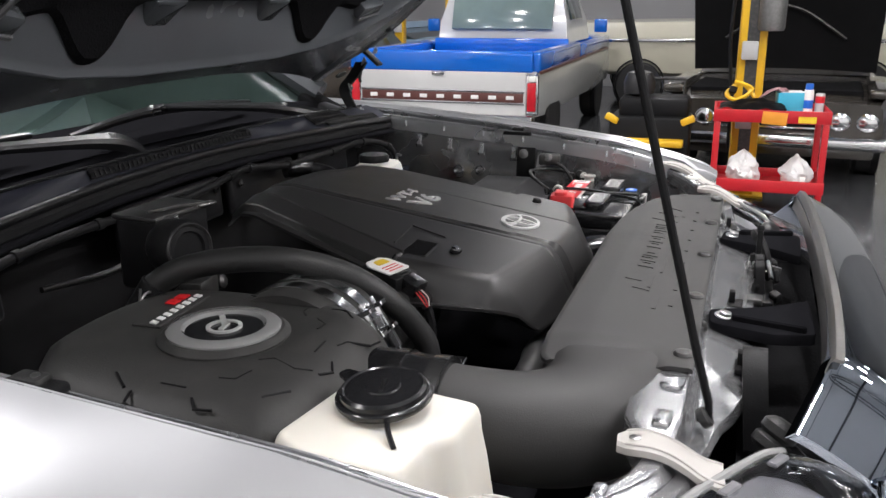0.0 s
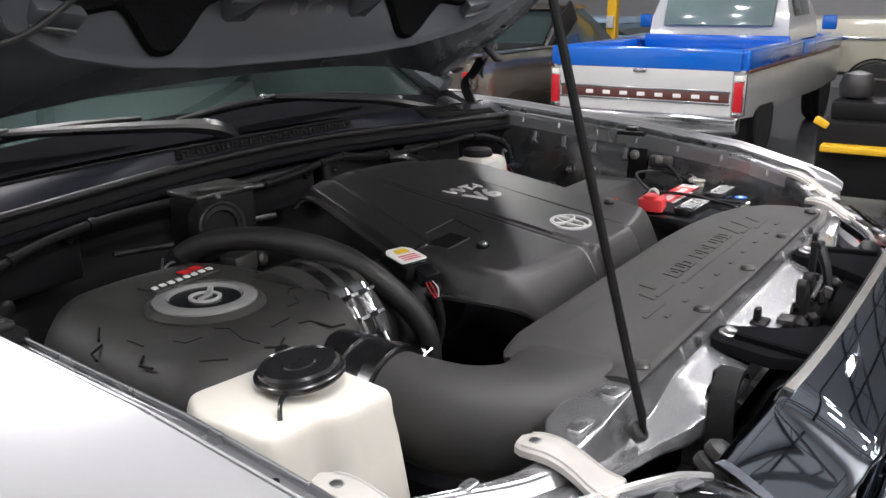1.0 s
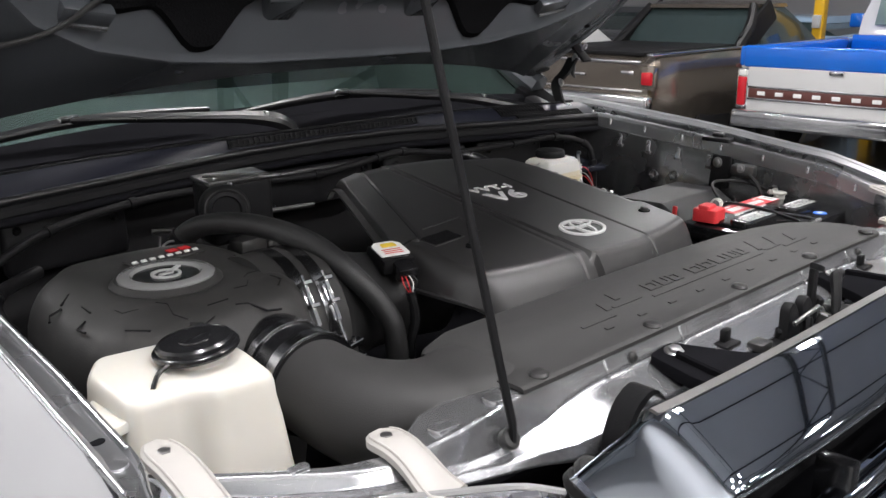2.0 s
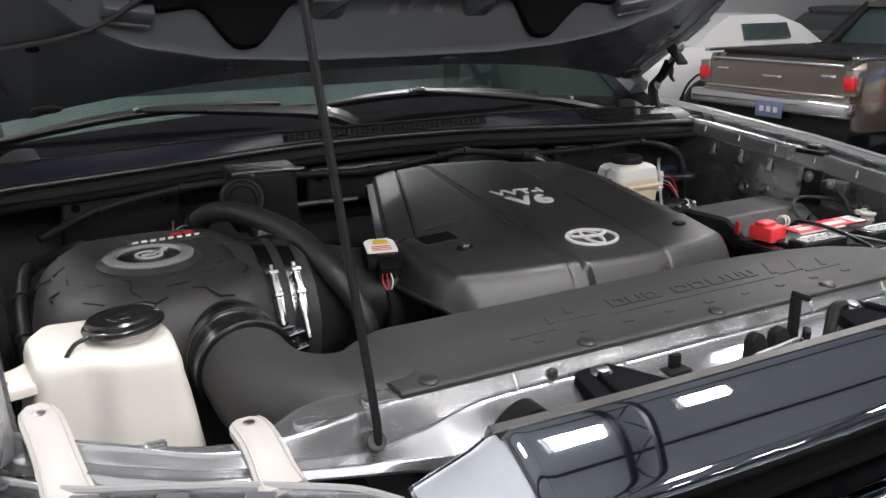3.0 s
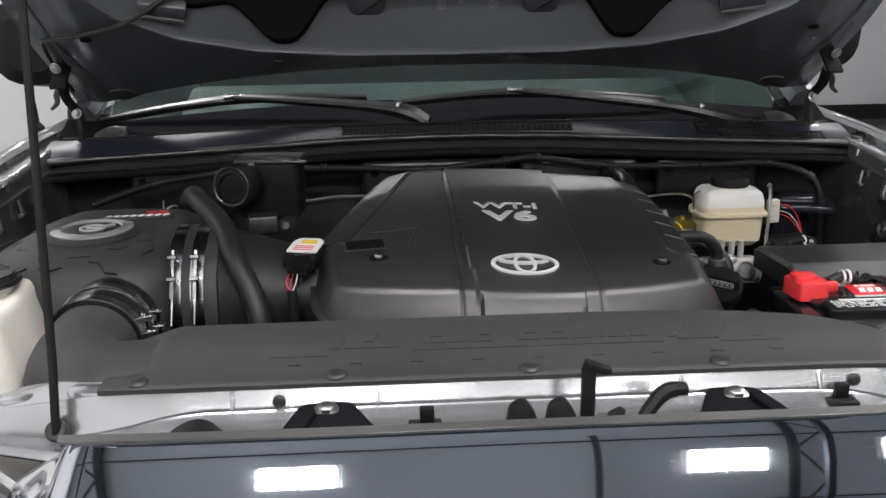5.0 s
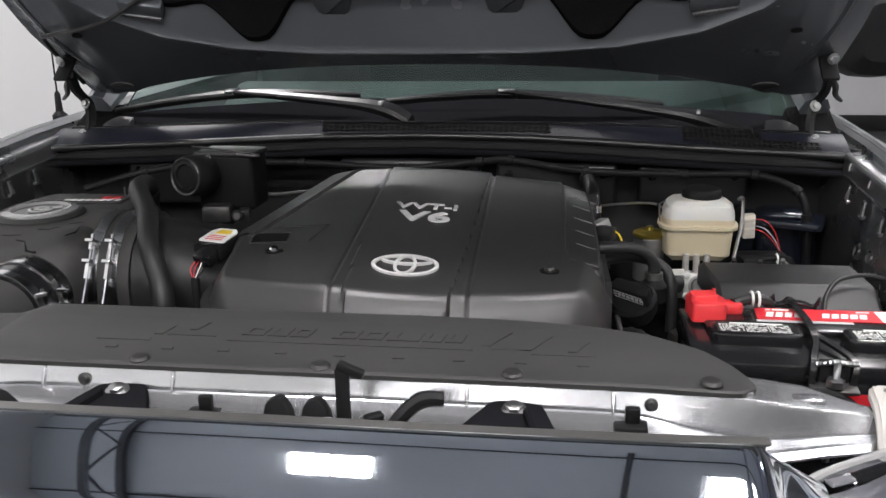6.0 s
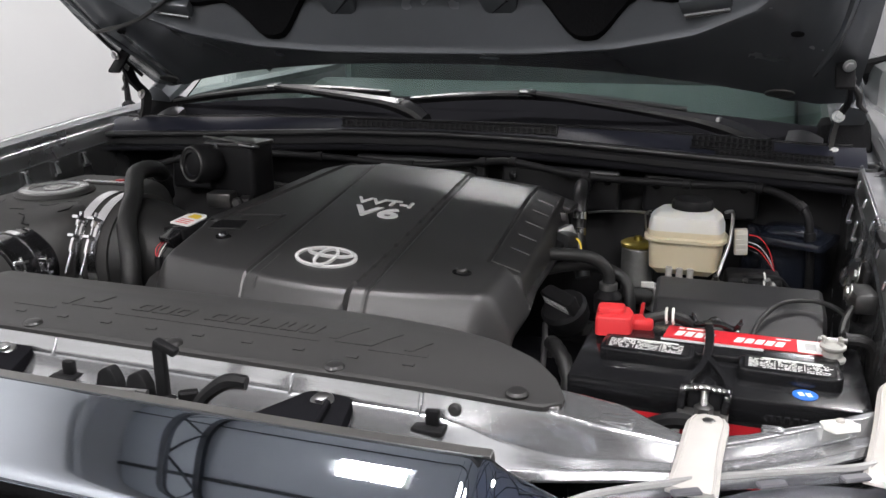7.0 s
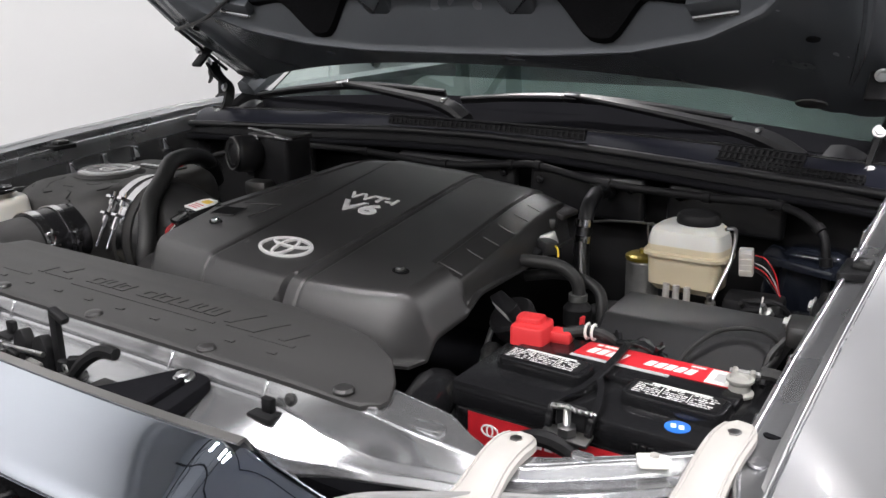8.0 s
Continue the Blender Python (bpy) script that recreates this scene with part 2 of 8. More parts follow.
def ring_flat(bm, rx, ry, wx, wy, h, m, n=40):
    """A flat oval ring, of outer half sizes rx, ry and band widths wx, wy."""
    rings = []
    for a, b, z in ((rx, ry, 0), (rx, ry, h), (rx - wx, ry - wy, h), (rx - wx, ry - wy, 0)):
        rings.append([m @ Vector((a * math.cos(t), b * math.sin(t), z)) for t in (2 * math.pi * j / n for j in range(n))])
    vs = skin(bm, rings, caps=False)
    for i in range(n):
        j = (i + 1) % n
        bm.faces.new((vs[3][i], vs[3][j], vs[0][j], vs[0][i]))
    return bm


def bolt(bm, p, d=(0, 0, 1), r=0.007, h=0.006, washer=1.6):
    m = axis(p, d)
    lathe(bm, [(r * washer, 0), (r * washer, h * 0.25), (r * washer * 0.9, h * 0.35)], 16, m)
    lathe(bm, [(r, h * 0.3), (r, h * 0.9), (r * 0.85, h)], 6, m)
    return bm


def oval(cx, cy, rx, ry, n=24):
    return [(cx + rx * math.cos(2 * math.pi * i / n), cy + ry * math.sin(2 * math.pi * i / n)) for i in range(n)]


def grid_skin(bm, nu, nv, f):
    vs = [[bm.verts.new(f(i / nu, j / nv)) for i in range(nu + 1)] for j in range(nv + 1)]
    for a, b in zip(vs, vs[1:]):
        for i in range(nu):
            bm.faces.new((a[i], a[i + 1], b[i + 1], b[i]))
    return vs


def thick_skin(bm, nu, nv, f, t):
    """A curved sheet with thickness: f(u, v) is its face, t the vector to its back."""
    t = Vector(t)
    a = grid_skin(bm, nu, nv, f)
    b = grid_skin(bm, nu, nv, lambda u, v: Vector(f(u, v)) + t)
    edge = [(0, i) for i in range(nu + 1)] + [(j, nu) for j in range(1, nv + 1)] + [(nv, i) for i in range(nu - 1, -1, -1)] + [(j, 0) for j in range(nv - 1, 0, -1)]
    for (j, i), (l, k) in zip(edge, edge[1:] + edge[:1]):
        bm.faces.new((a[j][i], a[l][k], b[l][k], b[j][i]))


def letters(name, text, size, depth, m, mat, parent, bold=0.0, stretch=1.0):
    cu = bpy.data.curves.new(name, "FONT")
    cu.body, cu.size, cu.extrude, cu.offset = text, size, depth, bold
    cu.align_x, cu.align_y = "CENTER", "CENTER"
    tmp = bpy.data.objects.new(name, cu)
    scene.collection.objects.link(tmp)
    bpy.context.view_layer.update()
    me = bpy.data.meshes.new_from_object(tmp.evaluated_get(bpy.context.evaluated_depsgraph_get()))
    bpy.data.objects.remove(tmp)
    me.transform(m @ Matrix.Diagonal((stretch, 1, 1, 1)))
    me.materials.clear()
    me.materials.append(mat)
    ob = new(name, me)
    ob.parent = parent
    return ob


ITALIC = Matrix(((1, 0.28, 0, 0), (0, 1, 0, 0), (0, 0, 1, 0), (0, 0, 0, 1)))


def lerp_table(T, x):
    for (a, p), (b, q) in zip(T, T[1:]):
        if x <= b:
            k = max(0, (x - a) / (b - a))
            return p + (q - p) * k
    return T[-1][1]


def soft(a, b, x):
    t = min(1, max(0, (x - a) / (b - a)))
    return t * t * (3 - 2 * t)


# ---- the workshop ----
X0, X1, Y0, Y1 = -2.9, 15.0, -26.0, 9.6
CONCRETE = material("sealed_dark_concrete", (0.056, 0.058, 0.062), 0.2, vary=0.22, scale=1.2, speck=0.1, bump_scale=60, coat=0.3)
WALL_WHITE = material("white_painted_wall", (0.73, 0.73, 0.73), 0.6, vary=0.03, scale=2, bump=0.15, bump_scale=60)
CEIL_PAINT = material("pale_ceiling_sheet", (0.66, 0.69, 0.73), 0.6, vary=0.06, scale=1)
BEAM_PAINT = material("dark_truss_paint", (0.05, 0.055, 0.065), 0.5, vary=0.1)


WALL_GREY = material("grey_panelled_wall", (0.34, 0.34, 0.35), 0.6, vary=0.1, scale=1.5)

WALL_DARK = material("dark_painted_wall", (0.12, 0.122, 0.13), 0.5, vary=0.1, scale=1.5)


def wall(name, c, s, mat=WALL_WHITE):
    return single(name, box(BM(), c, s), mat, "plain painted workshop wall", "wall", kind="structure")


floor = single("floor", box(BM(), ((X0 + X1) / 2, (Y0 + Y1) / 2, GROUND - 0.1), (X1 - X0 + 0.6, Y1 - Y0 + 0.6, 0.2)), CONCRETE,
               "dark polished concrete workshop floor", "floor", kind="structure")
H2 = (CEIL + GROUND) / 2
HH = CEIL - GROUND
wall("wall_west", (X0 - 0.1, (Y0 + Y1) / 2, H2), (0.2, Y1 - Y0, HH))
wall("wall_east", (X1 + 0.1, (Y0 + Y1) / 2, H2), (0.2, Y1 - Y0, HH), WALL_GREY)
wall("wall_north", ((X0 + X1) / 2, Y1 + 0.1, H2), (X1 - X0 + 0.4, 0.2, HH), WALL_GREY)
wall("wall_south", ((X0 + X1) / 2, Y0 - 0.1, H2), (X1 - X0 + 0.4, 0.2, HH), WALL_DARK)
single("ceiling", box(BM(), ((X0 + X1) / 2, (Y0 + Y1) / 2, CEIL + 0.1), (X1 - X0 + 0.4, Y1 - Y0 + 0.4, 0.2)), CEIL_PAINT,
       "pale ribbed metal workshop ceiling", "ceiling", kind="structure")


def roof_truss(x0):
    ob = thing("roof_truss", "dark open-web steel roof truss", "truss", "roof trusses", at=(x0, 0, 0))
    for nm, z, h in (("top_chord", CEIL - 0.06, 0.06), ("bottom_chord", CEIL - 0.52, 0.05)):
        part(nm, box(BM(), (0, (Y0 + Y1) / 2, z), (0.05, Y1 - Y0 - 0.02, h)), BEAM_PAINT, ob)
    bm = BM()
    y, up = Y0 + 0.2, True
    while y < Y1 - 0.8:
        a, b = (CEIL - 0.5, CEIL - 0.1) if up else (CEIL - 0.1, CEIL - 0.5)
        tube(bm, [(0, y, a), (0, y + 0.6, b)], 0.013, 6, 0)
        y, up = y + 0.6, not up
    part("web", bm, BEAM_PAINT, ob)


for x in (-2.2, 2.15, 5.6, 9.0, 12.4):
    roof_truss(x)
single("ceiling_conduit", tube(BM(), [(0.92, Y0 + 0.1, CEIL - 0.10), (0.92, 0.8, CEIL - 0.10)], 0.022, 8, 0), BEAM_PAINT, "thin dark conduit under the ceiling", "conduit")
for k in range(23):
    single("purlin", box(BM(), ((X0 + X1) / 2, -25.8 + 1.55 * k, CEIL - 0.02), (X1 - X0 - 0.02, 0.05, 0.08)), BEAM_PAINT, "thin dark steel roof purlin", "purlin", "roof purlins")


def ceiling_lamp(x, y):
    ob = thing("ceiling_lamp", "white rectangular high-bay panel lamp, lit", "lamp", "ceiling lamps", at=(x, y, 0))
    part("housing", box(BM(), (0, 0, CEIL - 0.385), (0.50, 0.50, 0.07), bev=0.01), WALL_WHITE, ob)
    for sx in (-0.2, 0.2):
        part("hanger", tube(BM(), [(sx, 0, CEIL - 0.35), (sx, 0, CEIL)], 0.006, 6, 0), STEEL, ob)
    for dx in (-0.115, 0.115):
        ceiling_lamp_light(x + dx, y)


for p in LIGHT_SPOTS:
    ceiling_lamp(*p)
# the far rows of lamps down the hall
DIFFUSER = glow("lit_lamp_diffuser", (1.0, 0.975, 0.965), 50.0)
far_lamp = thing("ceiling_lamp", "white rectangular high-bay panel lamp, lit", "lamp", "ceiling lamps", at=(-0.9, -9.4, 0))
part("housing", box(BM(), (0, 0, CEIL - 0.385), (0.50, 0.50, 0.07), bev=0.01), WALL_WHITE, far_lamp)
for sx in (-0.2, 0.2):
    part("hanger", tube(BM(), [(sx, 0, CEIL - 0.35), (sx, 0, CEIL)], 0.006, 6, 0), STEEL, far_lamp)
for dx in (-0.115, 0.115):
    part("diffuser", box(BM(), (dx, 0, CEIL - 0.426), (0.20, 0.42, 0.008)), DIFFUSER, far_lamp)
for i in range(4):
    for j in range(6):
        if i or j:
            copy_thing(far_lamp, Matrix.Translation((2.8 * i, -2.8 * j, 0)))

# ---- the open-bonnet vehicle ----
SUV = thing("suv", "silver-grey off-road wagon with its bonnet propped open", "car", at=(0, 0, GROUND))
SUV.matrix_world = Matrix.Identity(4)


def mirrored(fn, *names):
    for s in (-1, 1):
        fn(s)


# wings: crest line along the engine bay
CREST = [(-0.30, 0.945), (-0.16, 1.02), (-0.04, 1.09), (0.08, 1.135), (0.27, 1.171), (0.55, 1.197), (0.85, 1.218), (1.3, 1.235), (2.2, 1.25)]
CREST_X = [(-0.30, 0.66), (-0.16, 0.72), (-0.04, 0.755), (0.08, 0.772), (0.27, 0.782), (0.55, 0.79), (0.85, 0.79), (1.3, 0.79), (2.2, 0.78)]


# the battery side sits a little lower at its nose
SAG = [(0.055, 0.034), (0.09, 0.026), (0.14, 0.021), (0.27, 0.014), (0.55, 0.009), (0.85, 0.005), (1.3, 0.0)]


def crest_z(s, y):
    return lerp_table(CREST, y) - (lerp_table(SAG, y) if s > 0 else -0.003)


def wing(s):
    def f(u, v):
        y = 0.06 + 2.06 * v ** 1.25
        cx, cz = lerp_table(CREST_X, y), crest_z(s, y)
        k = u
        # over the crown and down the side
        a = k * math.pi / 2
        dx = 0.165 * math.sin(min(a * 1.15, math.pi / 2)) * (1 if y > -0.1 else 0.75)
        dz = 0.10 * (1 - math.cos(min(a * 1.1, math.pi / 2))) + 0.42 * max(0, k - 0.55) ** 1.2
        return Vector((s * (cx + dx), y, cz - dz - (0.42 + 0.55 * (1 - soft(0.2, 0.5, y))) * dx - 0.35 * max(0, 0.13 - y)))
    bm = BM()
    thick_skin(bm, 18, 30, f, (-s * 0.012, 0, -0.012))
    part("wing", bm, BODY_PAINT, SUV, "glossy silver painted wing panel")

    def rail(u, v):
        y = 0.055 + 0.945 * v
        cx, cz = lerp_table(CREST_X, y), crest_z(s, y)
        T = [(0, (0.002, 0.0)), (0.05, (-0.003, -0.004)), (0.12, (-0.006, -0.020)), (0.18, (-0.009, -0.0265)), (0.6, (-0.036, -0.029)), (0.64, (-0.0385, -0.0245)), (0.70, (-0.0415, -0.0245)), (0.74, (-0.044, -0.030)), (0.86, (-0.045, -0.045)), (1, (-0.046, -0.06))]
        dx = lerp_table([(a, b[0]) for a, b in T], u)
        dz = lerp_table([(a, b[1]) for a, b in T], u)
        taper = 0.35 + 0.65 * soft(0.04, 0.15, y)
        # uneven pressing along the flat
        wave = soft(0.15, 0.3, u) * (1 - soft(0.5, 0.6, u)) * (0.0004 * math.sin(46 * y + 9 * u) + 0.0002 * math.sin(113 * y - 6 * u + 2 * s))
        return Vector((s * (cx + dx * taper), y, cz + dz * taper + wave))
    bm = BM()
    thick_skin(bm, 50, 140, rail, (0, 0, -0.005))
    part("wing_rail", bm, RAIL_PAINT, SUV, "silver painted bonnet rail flange")
    part("rail_bead", tube(BM(), [Vector(rail(0.635, 0.10 + 0.88 * k / 20)) + Vector((0, 0, 0.0005)) for k in range(21)], 0.0020, 8, 2), RAIL_PAINT, SUV, "rolled edge of the rail")
    # dark of the oval hole, painted as a plate on the uncut rail
    part("oval_hole_shade", plate(BM(), oval(0, 0, 0.0075, 0.0048, 20), -0.002, 0.0006, 0, Matrix.Translation(rail(0.42, 0.125))), WELL, SUV, "black plate painting the shade of a small oval hole")
    part("rail_bolt", lathe(BM(), [(0.009, 0), (0.008, 0.002), (0.003, 0.003)], 18, Matrix.Translation(rail(0.42, 0.085))), RAIL_PAINT, SUV)
    part("rail_edge", tube(BM(), [Vector(rail(0.05, 0.02 + 0.97 * k / 20)) for k in range(21)], 0.0018, 8, 2), BODY_PAINT, SUV, "thin silver wing edge")
    for k in range(7 if s > 0 else 0):
        y = 0.2 + 0.1 * k
        cx, cz = lerp_table(CREST_X, y), crest_z(s, y)
        part("rail_tab", box(BM(), (s * (cx - 0.046), y, cz - 0.038), (0.004, 0.006, 0.014), (0, s * 10, 0), 0.0015, 1), SUPPORT_PAINT, SUV)
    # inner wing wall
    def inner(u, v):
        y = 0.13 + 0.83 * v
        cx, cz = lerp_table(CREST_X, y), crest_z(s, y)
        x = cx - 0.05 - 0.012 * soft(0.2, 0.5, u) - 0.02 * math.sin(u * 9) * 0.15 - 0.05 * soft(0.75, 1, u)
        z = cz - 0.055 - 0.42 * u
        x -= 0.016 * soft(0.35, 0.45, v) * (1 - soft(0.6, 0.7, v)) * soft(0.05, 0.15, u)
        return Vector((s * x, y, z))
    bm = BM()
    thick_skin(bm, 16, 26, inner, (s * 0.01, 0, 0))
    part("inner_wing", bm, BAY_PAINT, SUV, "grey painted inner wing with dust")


mirrored(wing)

# firewall, cowl and seal
bm = BM()
thick_skin(bm, 20, 8, lambda u, v: Vector((-0.76 + 1.52 * u, 0.965 - 0.06 * abs(2 * u - 1) ** 3 - 0.03 * math.sin(v * 5), 0.70 + 0.47 * v)), (0, 0.03, 0))
part("firewall", bm, BLACK_MATT, SUV, "black sound-deadened bulkhead")


def seal_y(x):
    return 0.925 - 0.085 * (abs(x) / 0.78) ** 2.4


def seal_z(x):
    return lerp_table([(0, 1.199), (0.2, 1.196), (0.44, 1.186), (0.6, 1.182), (0.8, 1.180)], abs(x))


xs = [-0.762 + 1.524 * i / 16 for i in range(17)]
bm = BM()
tube(bm, [(-0.735, 0.895, 1.183), (-0.764, 0.872, 1.184), (-0.773, 0.852, 1.185)] + [(x, seal_y(x), seal_z(x)) for x in xs] + [(0.773, 0.852, 1.185), (0.764, 0.872, 1.184), (0.735, 0.895, 1.183)], 0.0075, 12, 3)
part("cowl_seal", bm, SEAL, SUV, "black rubber bonnet seal")
bm = BM()
tube(bm, [(-0.748, 0.885, 1.158), (-0.766, 0.860, 1.156)] + [(x, seal_y(x) - 0.012, seal_z(x) - 0.029) for x in xs] + [(0.766, 0.860, 1.156), (0.748, 0.885, 1.158)], 0.0065, 10, 3)
part("cowl_flange", bm, WELL, SUV, "black rubber-edged bulkhead lip")
bm = BM()
tube(bm, [(x * 0.985, seal_y(x) + 0.006, seal_z(x) - 0.018) for x in xs], [0.006] + [0.015] * 15 + [0.006], 10, 3)
part("seal_base", bm, BLACK_MATT, SUV)


def cowl_edge(x):
    return Vector((x, 0.934 + 0.010 * soft(0.25, 0.5, abs(x)) - 0.03 * soft(0.5, 0.76, abs(x)), 1.222 - 0.012 * soft(0.2, 0.7, abs(x))))


def cowl_pt(u, v):
    """Front face up to a crisp edge, then down into the wiper well and back under the glass."""
    x = -0.76 + 1.52 * u
    a = Vector((x, seal_y(x) + 0.004, seal_z(x) + 0.003))
    b = cowl_edge(x)
    if v < 0.5:
        t = v / 0.5
        return a.lerp(b, t) + Vector((0, 0, 0.003 * math.sin(math.pi * t)))
    P = [(0.5, (0, 0)), (0.53, (0.006, -0.001)), (0.57, (0.010, -0.008)), (0.64, (0.014, -0.034)), (0.8, (0.07, -0.040)), (0.92, (0.150, -0.036)), (1.0, (0.185, 0.004))]
    return b + Vector((0, lerp_table([(k, q[0]) for k, q in P], v), lerp_table([(k, q[1]) for k, q in P], v)))


bm = BM()
thick_skin(bm, 60, 40, lambda u, v: cowl_pt(u, 0.53 * v), (0, 0.004, -0.004))
part("cowl_panel", bm, COWL_PLASTIC, SUV, "black plastic cowl panel")
bm = BM()
thick_skin(bm, 40, 16, lambda u, v: cowl_pt(u, 0.532 + 0.468 * v), (0, 0.0, -0.006))
part("wiper_well", bm, WELL, SUV, "dark wiper well under the glass")
part("cowl_bead", tube(BM(), [cowl_edge(-0.74 + 1.48 * i / 24) + Vector((0, 0.004, 0.001)) for i in range(25)], 0.0032, 10, 2), BLACK_GLOSS, SUV)


def cowl_grille(x0, x1, n, v0=0.13, v1=0.43):
    slats, slots = BM(), BM()
    for i in range(n):
        x = x0 + (x1 - x0) * (i + 0.5) / n
        w = (x1 - x0) / n * 0.5
        u = (x + 0.76) / 1.52
        a, b = cowl_pt(u, v0), cowl_pt(u, v1)
        d = b - a
        nrm = Vector((0, -d.z, d.y)).normalized()
        for k, bmx in enumerate((slots, slats)):
            cx, wid, off = (x, w * 0.66, 0.0045) if k == 0 else (x + w, w * 0.36, 0.0065)
            q = [Vector((cx - wid, *a.yz)), Vector((cx + wid, *a.yz)), Vector((cx + wid, *b.yz)), Vector((cx - wid, *b.yz))]
            skin(bmx, [[p + nrm * 0.0005 for p in q], [p + nrm * off for p in q]])
    for v in (v0 - 0.02, (v0 + v1) / 2, v1 + 0.02):
        tube(slats, [cowl_pt((x0 + (x1 - x0) * i / 12 + 0.76) / 1.52, v) + Vector((0, -0.003, 0.004)) for i in range(13)], 0.0018, 6, 0)
    g = part("cowl_grille", slats, BLACK_MATT, SUV, "slotted black air intake grille")
    part("slot", slots, FELT, g, "dark slots")


cowl_grille(-0.215, 0.232, 40)
cowl_grille(0.478, 0.615, 14)
cowl_grille(0.52, 0.71, 22, 0.02, 0.14)

# windscreen and cabin
def screen_pt(u, v):
    x = -0.70 + 1.40 * u
    bow = (abs(2 * u - 1)) ** 2
    return Vector((x * (1 - 0.08 * v), 1.115 - 0.075 * bow + 0.78 * v, 1.215 + 0.52 * v))


bm = BM()
thick_skin(bm, 20, 8, screen_pt, (0, 0.004, -0.006))
ws = part("windscreen", bm, WINDSCREEN, SUV, "green-tinted laminated windscreen")
ws.visible_shadow = False
bm = BM()
thick_skin(bm, 20, 3, lambda u, v: screen_pt(u, -0.03 + (0.085 - 0.045 * abs(2 * u - 1) ** 2) * v) + Vector((0, -0.004, 0.003)), (0, 0.001, -0.001))
part("frit_band", bm, WELL, ws, "black ceramic border of the glass")
bm = BM()
box(bm, (0, 1.5, 1.12), (1.36, 0.5, 0.08), (18, 0, 0), 0.03)
box(bm, (0, 2.2, 0.9), (1.3, 0.6, 0.5), bev=0.08)
part("dashboard", bm, DASH, SUV, "dark dashboard behind the glass")
bm = BM()
thick_skin(bm, 6, 6, lambda u, v: Vector((-0.68 + 1.36 * u, 1.86 + 1.6 * v, 1.76 + 0.05 * math.sin(v * 3))), (0, 0, 0.03))
part("roof", bm, BODY_PAINT, SUV)
bm = BM()
box(bm, (0, 3.6, 1.3), (1.5, 0.05, 1.3))
box(bm, (0.73, 2.32, 1.4), (0.02, 2.56, 0.9))
box(bm, (-0.70, 2.78, 1.4), (0.02, 1.64, 0.9))
box(bm, (0, 2.6, 0.85), (1.4, 2.0, 0.1))
part("cabin_shell", bm, CABIN, SUV, "dark cabin interior")
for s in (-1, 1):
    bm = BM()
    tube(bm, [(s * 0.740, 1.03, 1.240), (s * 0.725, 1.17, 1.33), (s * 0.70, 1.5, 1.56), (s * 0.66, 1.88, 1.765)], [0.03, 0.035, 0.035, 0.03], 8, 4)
    # silver pillar; the dimness behind the bonnet is put into dark paint
    part("pillar", bm, HOOD_PAINT, SUV, "silver windscreen pillar, its shade painted as dark grey")
    bm = BM()
    box(bm, (s * 0.86, 2.3, 0.85), (0.06, 1.6, 0.9), bev=0.03)
    part("door", bm, BODY_PAINT, SUV)
    bm = BM()
    m = pose(s * 1.03, 1.62, 1.36)
    rings = []
    for k, (w, h, y) in enumerate(((0.06, 0.07, -0.09), (0.105, 0.105, -0.06), (0.12, 0.115, 0), (0.115, 0.11, 0.05), (0.10, 0.10, 0.06))):
        rings.append([m @ Vector((w * (abs(math.cos(t)) ** 0.7) * (1 if math.cos(t) > 0 else -1), y, h * (abs(math.sin(t)) ** 0.7) * (1 if math.sin(t) > 0 else -1)))
                      for t in (2 * math.pi * j / 20 for j in range(20))])
    skin(bm, rings)
    tube(bm, [(s * 0.82, 1.68, 1.27), (s * 0.96, 1.65, 1.31)], 0.03, 8, 0)
    part("door_mirror", bm, BLACK_MATT, SUV, "black door mirror")
    for y in (0.35, 3.1):
        w = part("wheel", lathe(BM(), [(0.22, -0.12), (0.34, -0.115), (0.375, -0.08), (0.38, 0), (0.375, 0.08), (0.34, 0.115), (0.22, 0.12)], 28,
                                axis((s * 0.80, y, GROUND + 0.38), (1, 0, 0))), RUBBER, SUV)
        part("rim", lathe(BM(), [(0.22, -0.10), (0.2, -0.05), (0.06, -0.03), (0.06, 0.03), (0.2, 0.05), (0.22, 0.10)], 24,
                          axis((s * 0.80, y, GROUND + 0.38), (1, 0, 0))), STEEL, w)
bm = BM()
box(bm, (0, 3.0, 0.55), (1.6, 2.9, 0.5), bev=0.08)
box(bm, (0, 0.45, 0.46), (1.0, 0.95, 0.1), bev=0.02)
part("chassis", bm, BLACK_MATT, SUV)
bm = BM()
box(bm, (0, 0.5, 0.72), (0.7, 0.6, 0.3), bev=0.05)
part("engine_block", bm, WELL, SUV, "dark engine block deep in the bay")

# bonnet
HD = Vector((0, -0.7526, 0.6585))
HN = Vector((0, -0.6585, -0.7526))
HO = Vector((0, 0.989, 1.255))


def hood_at(u, v, w):
    return HO + Vector((u, 0, 0)) + HD * v + HN * w


def hood_rear(x):
    return 0.10 - 0.125 * (abs(x) / 0.745) ** 2.4


def recess_edge(x):
    return lerp_table([(0, 0.168), (0.2, 0.170), (0.35, 0.185), (0.48, 0.222), (0.57, 0.28), (0.63, 0.36), (0.66, 0.5), (0.8, 2)], abs(x))


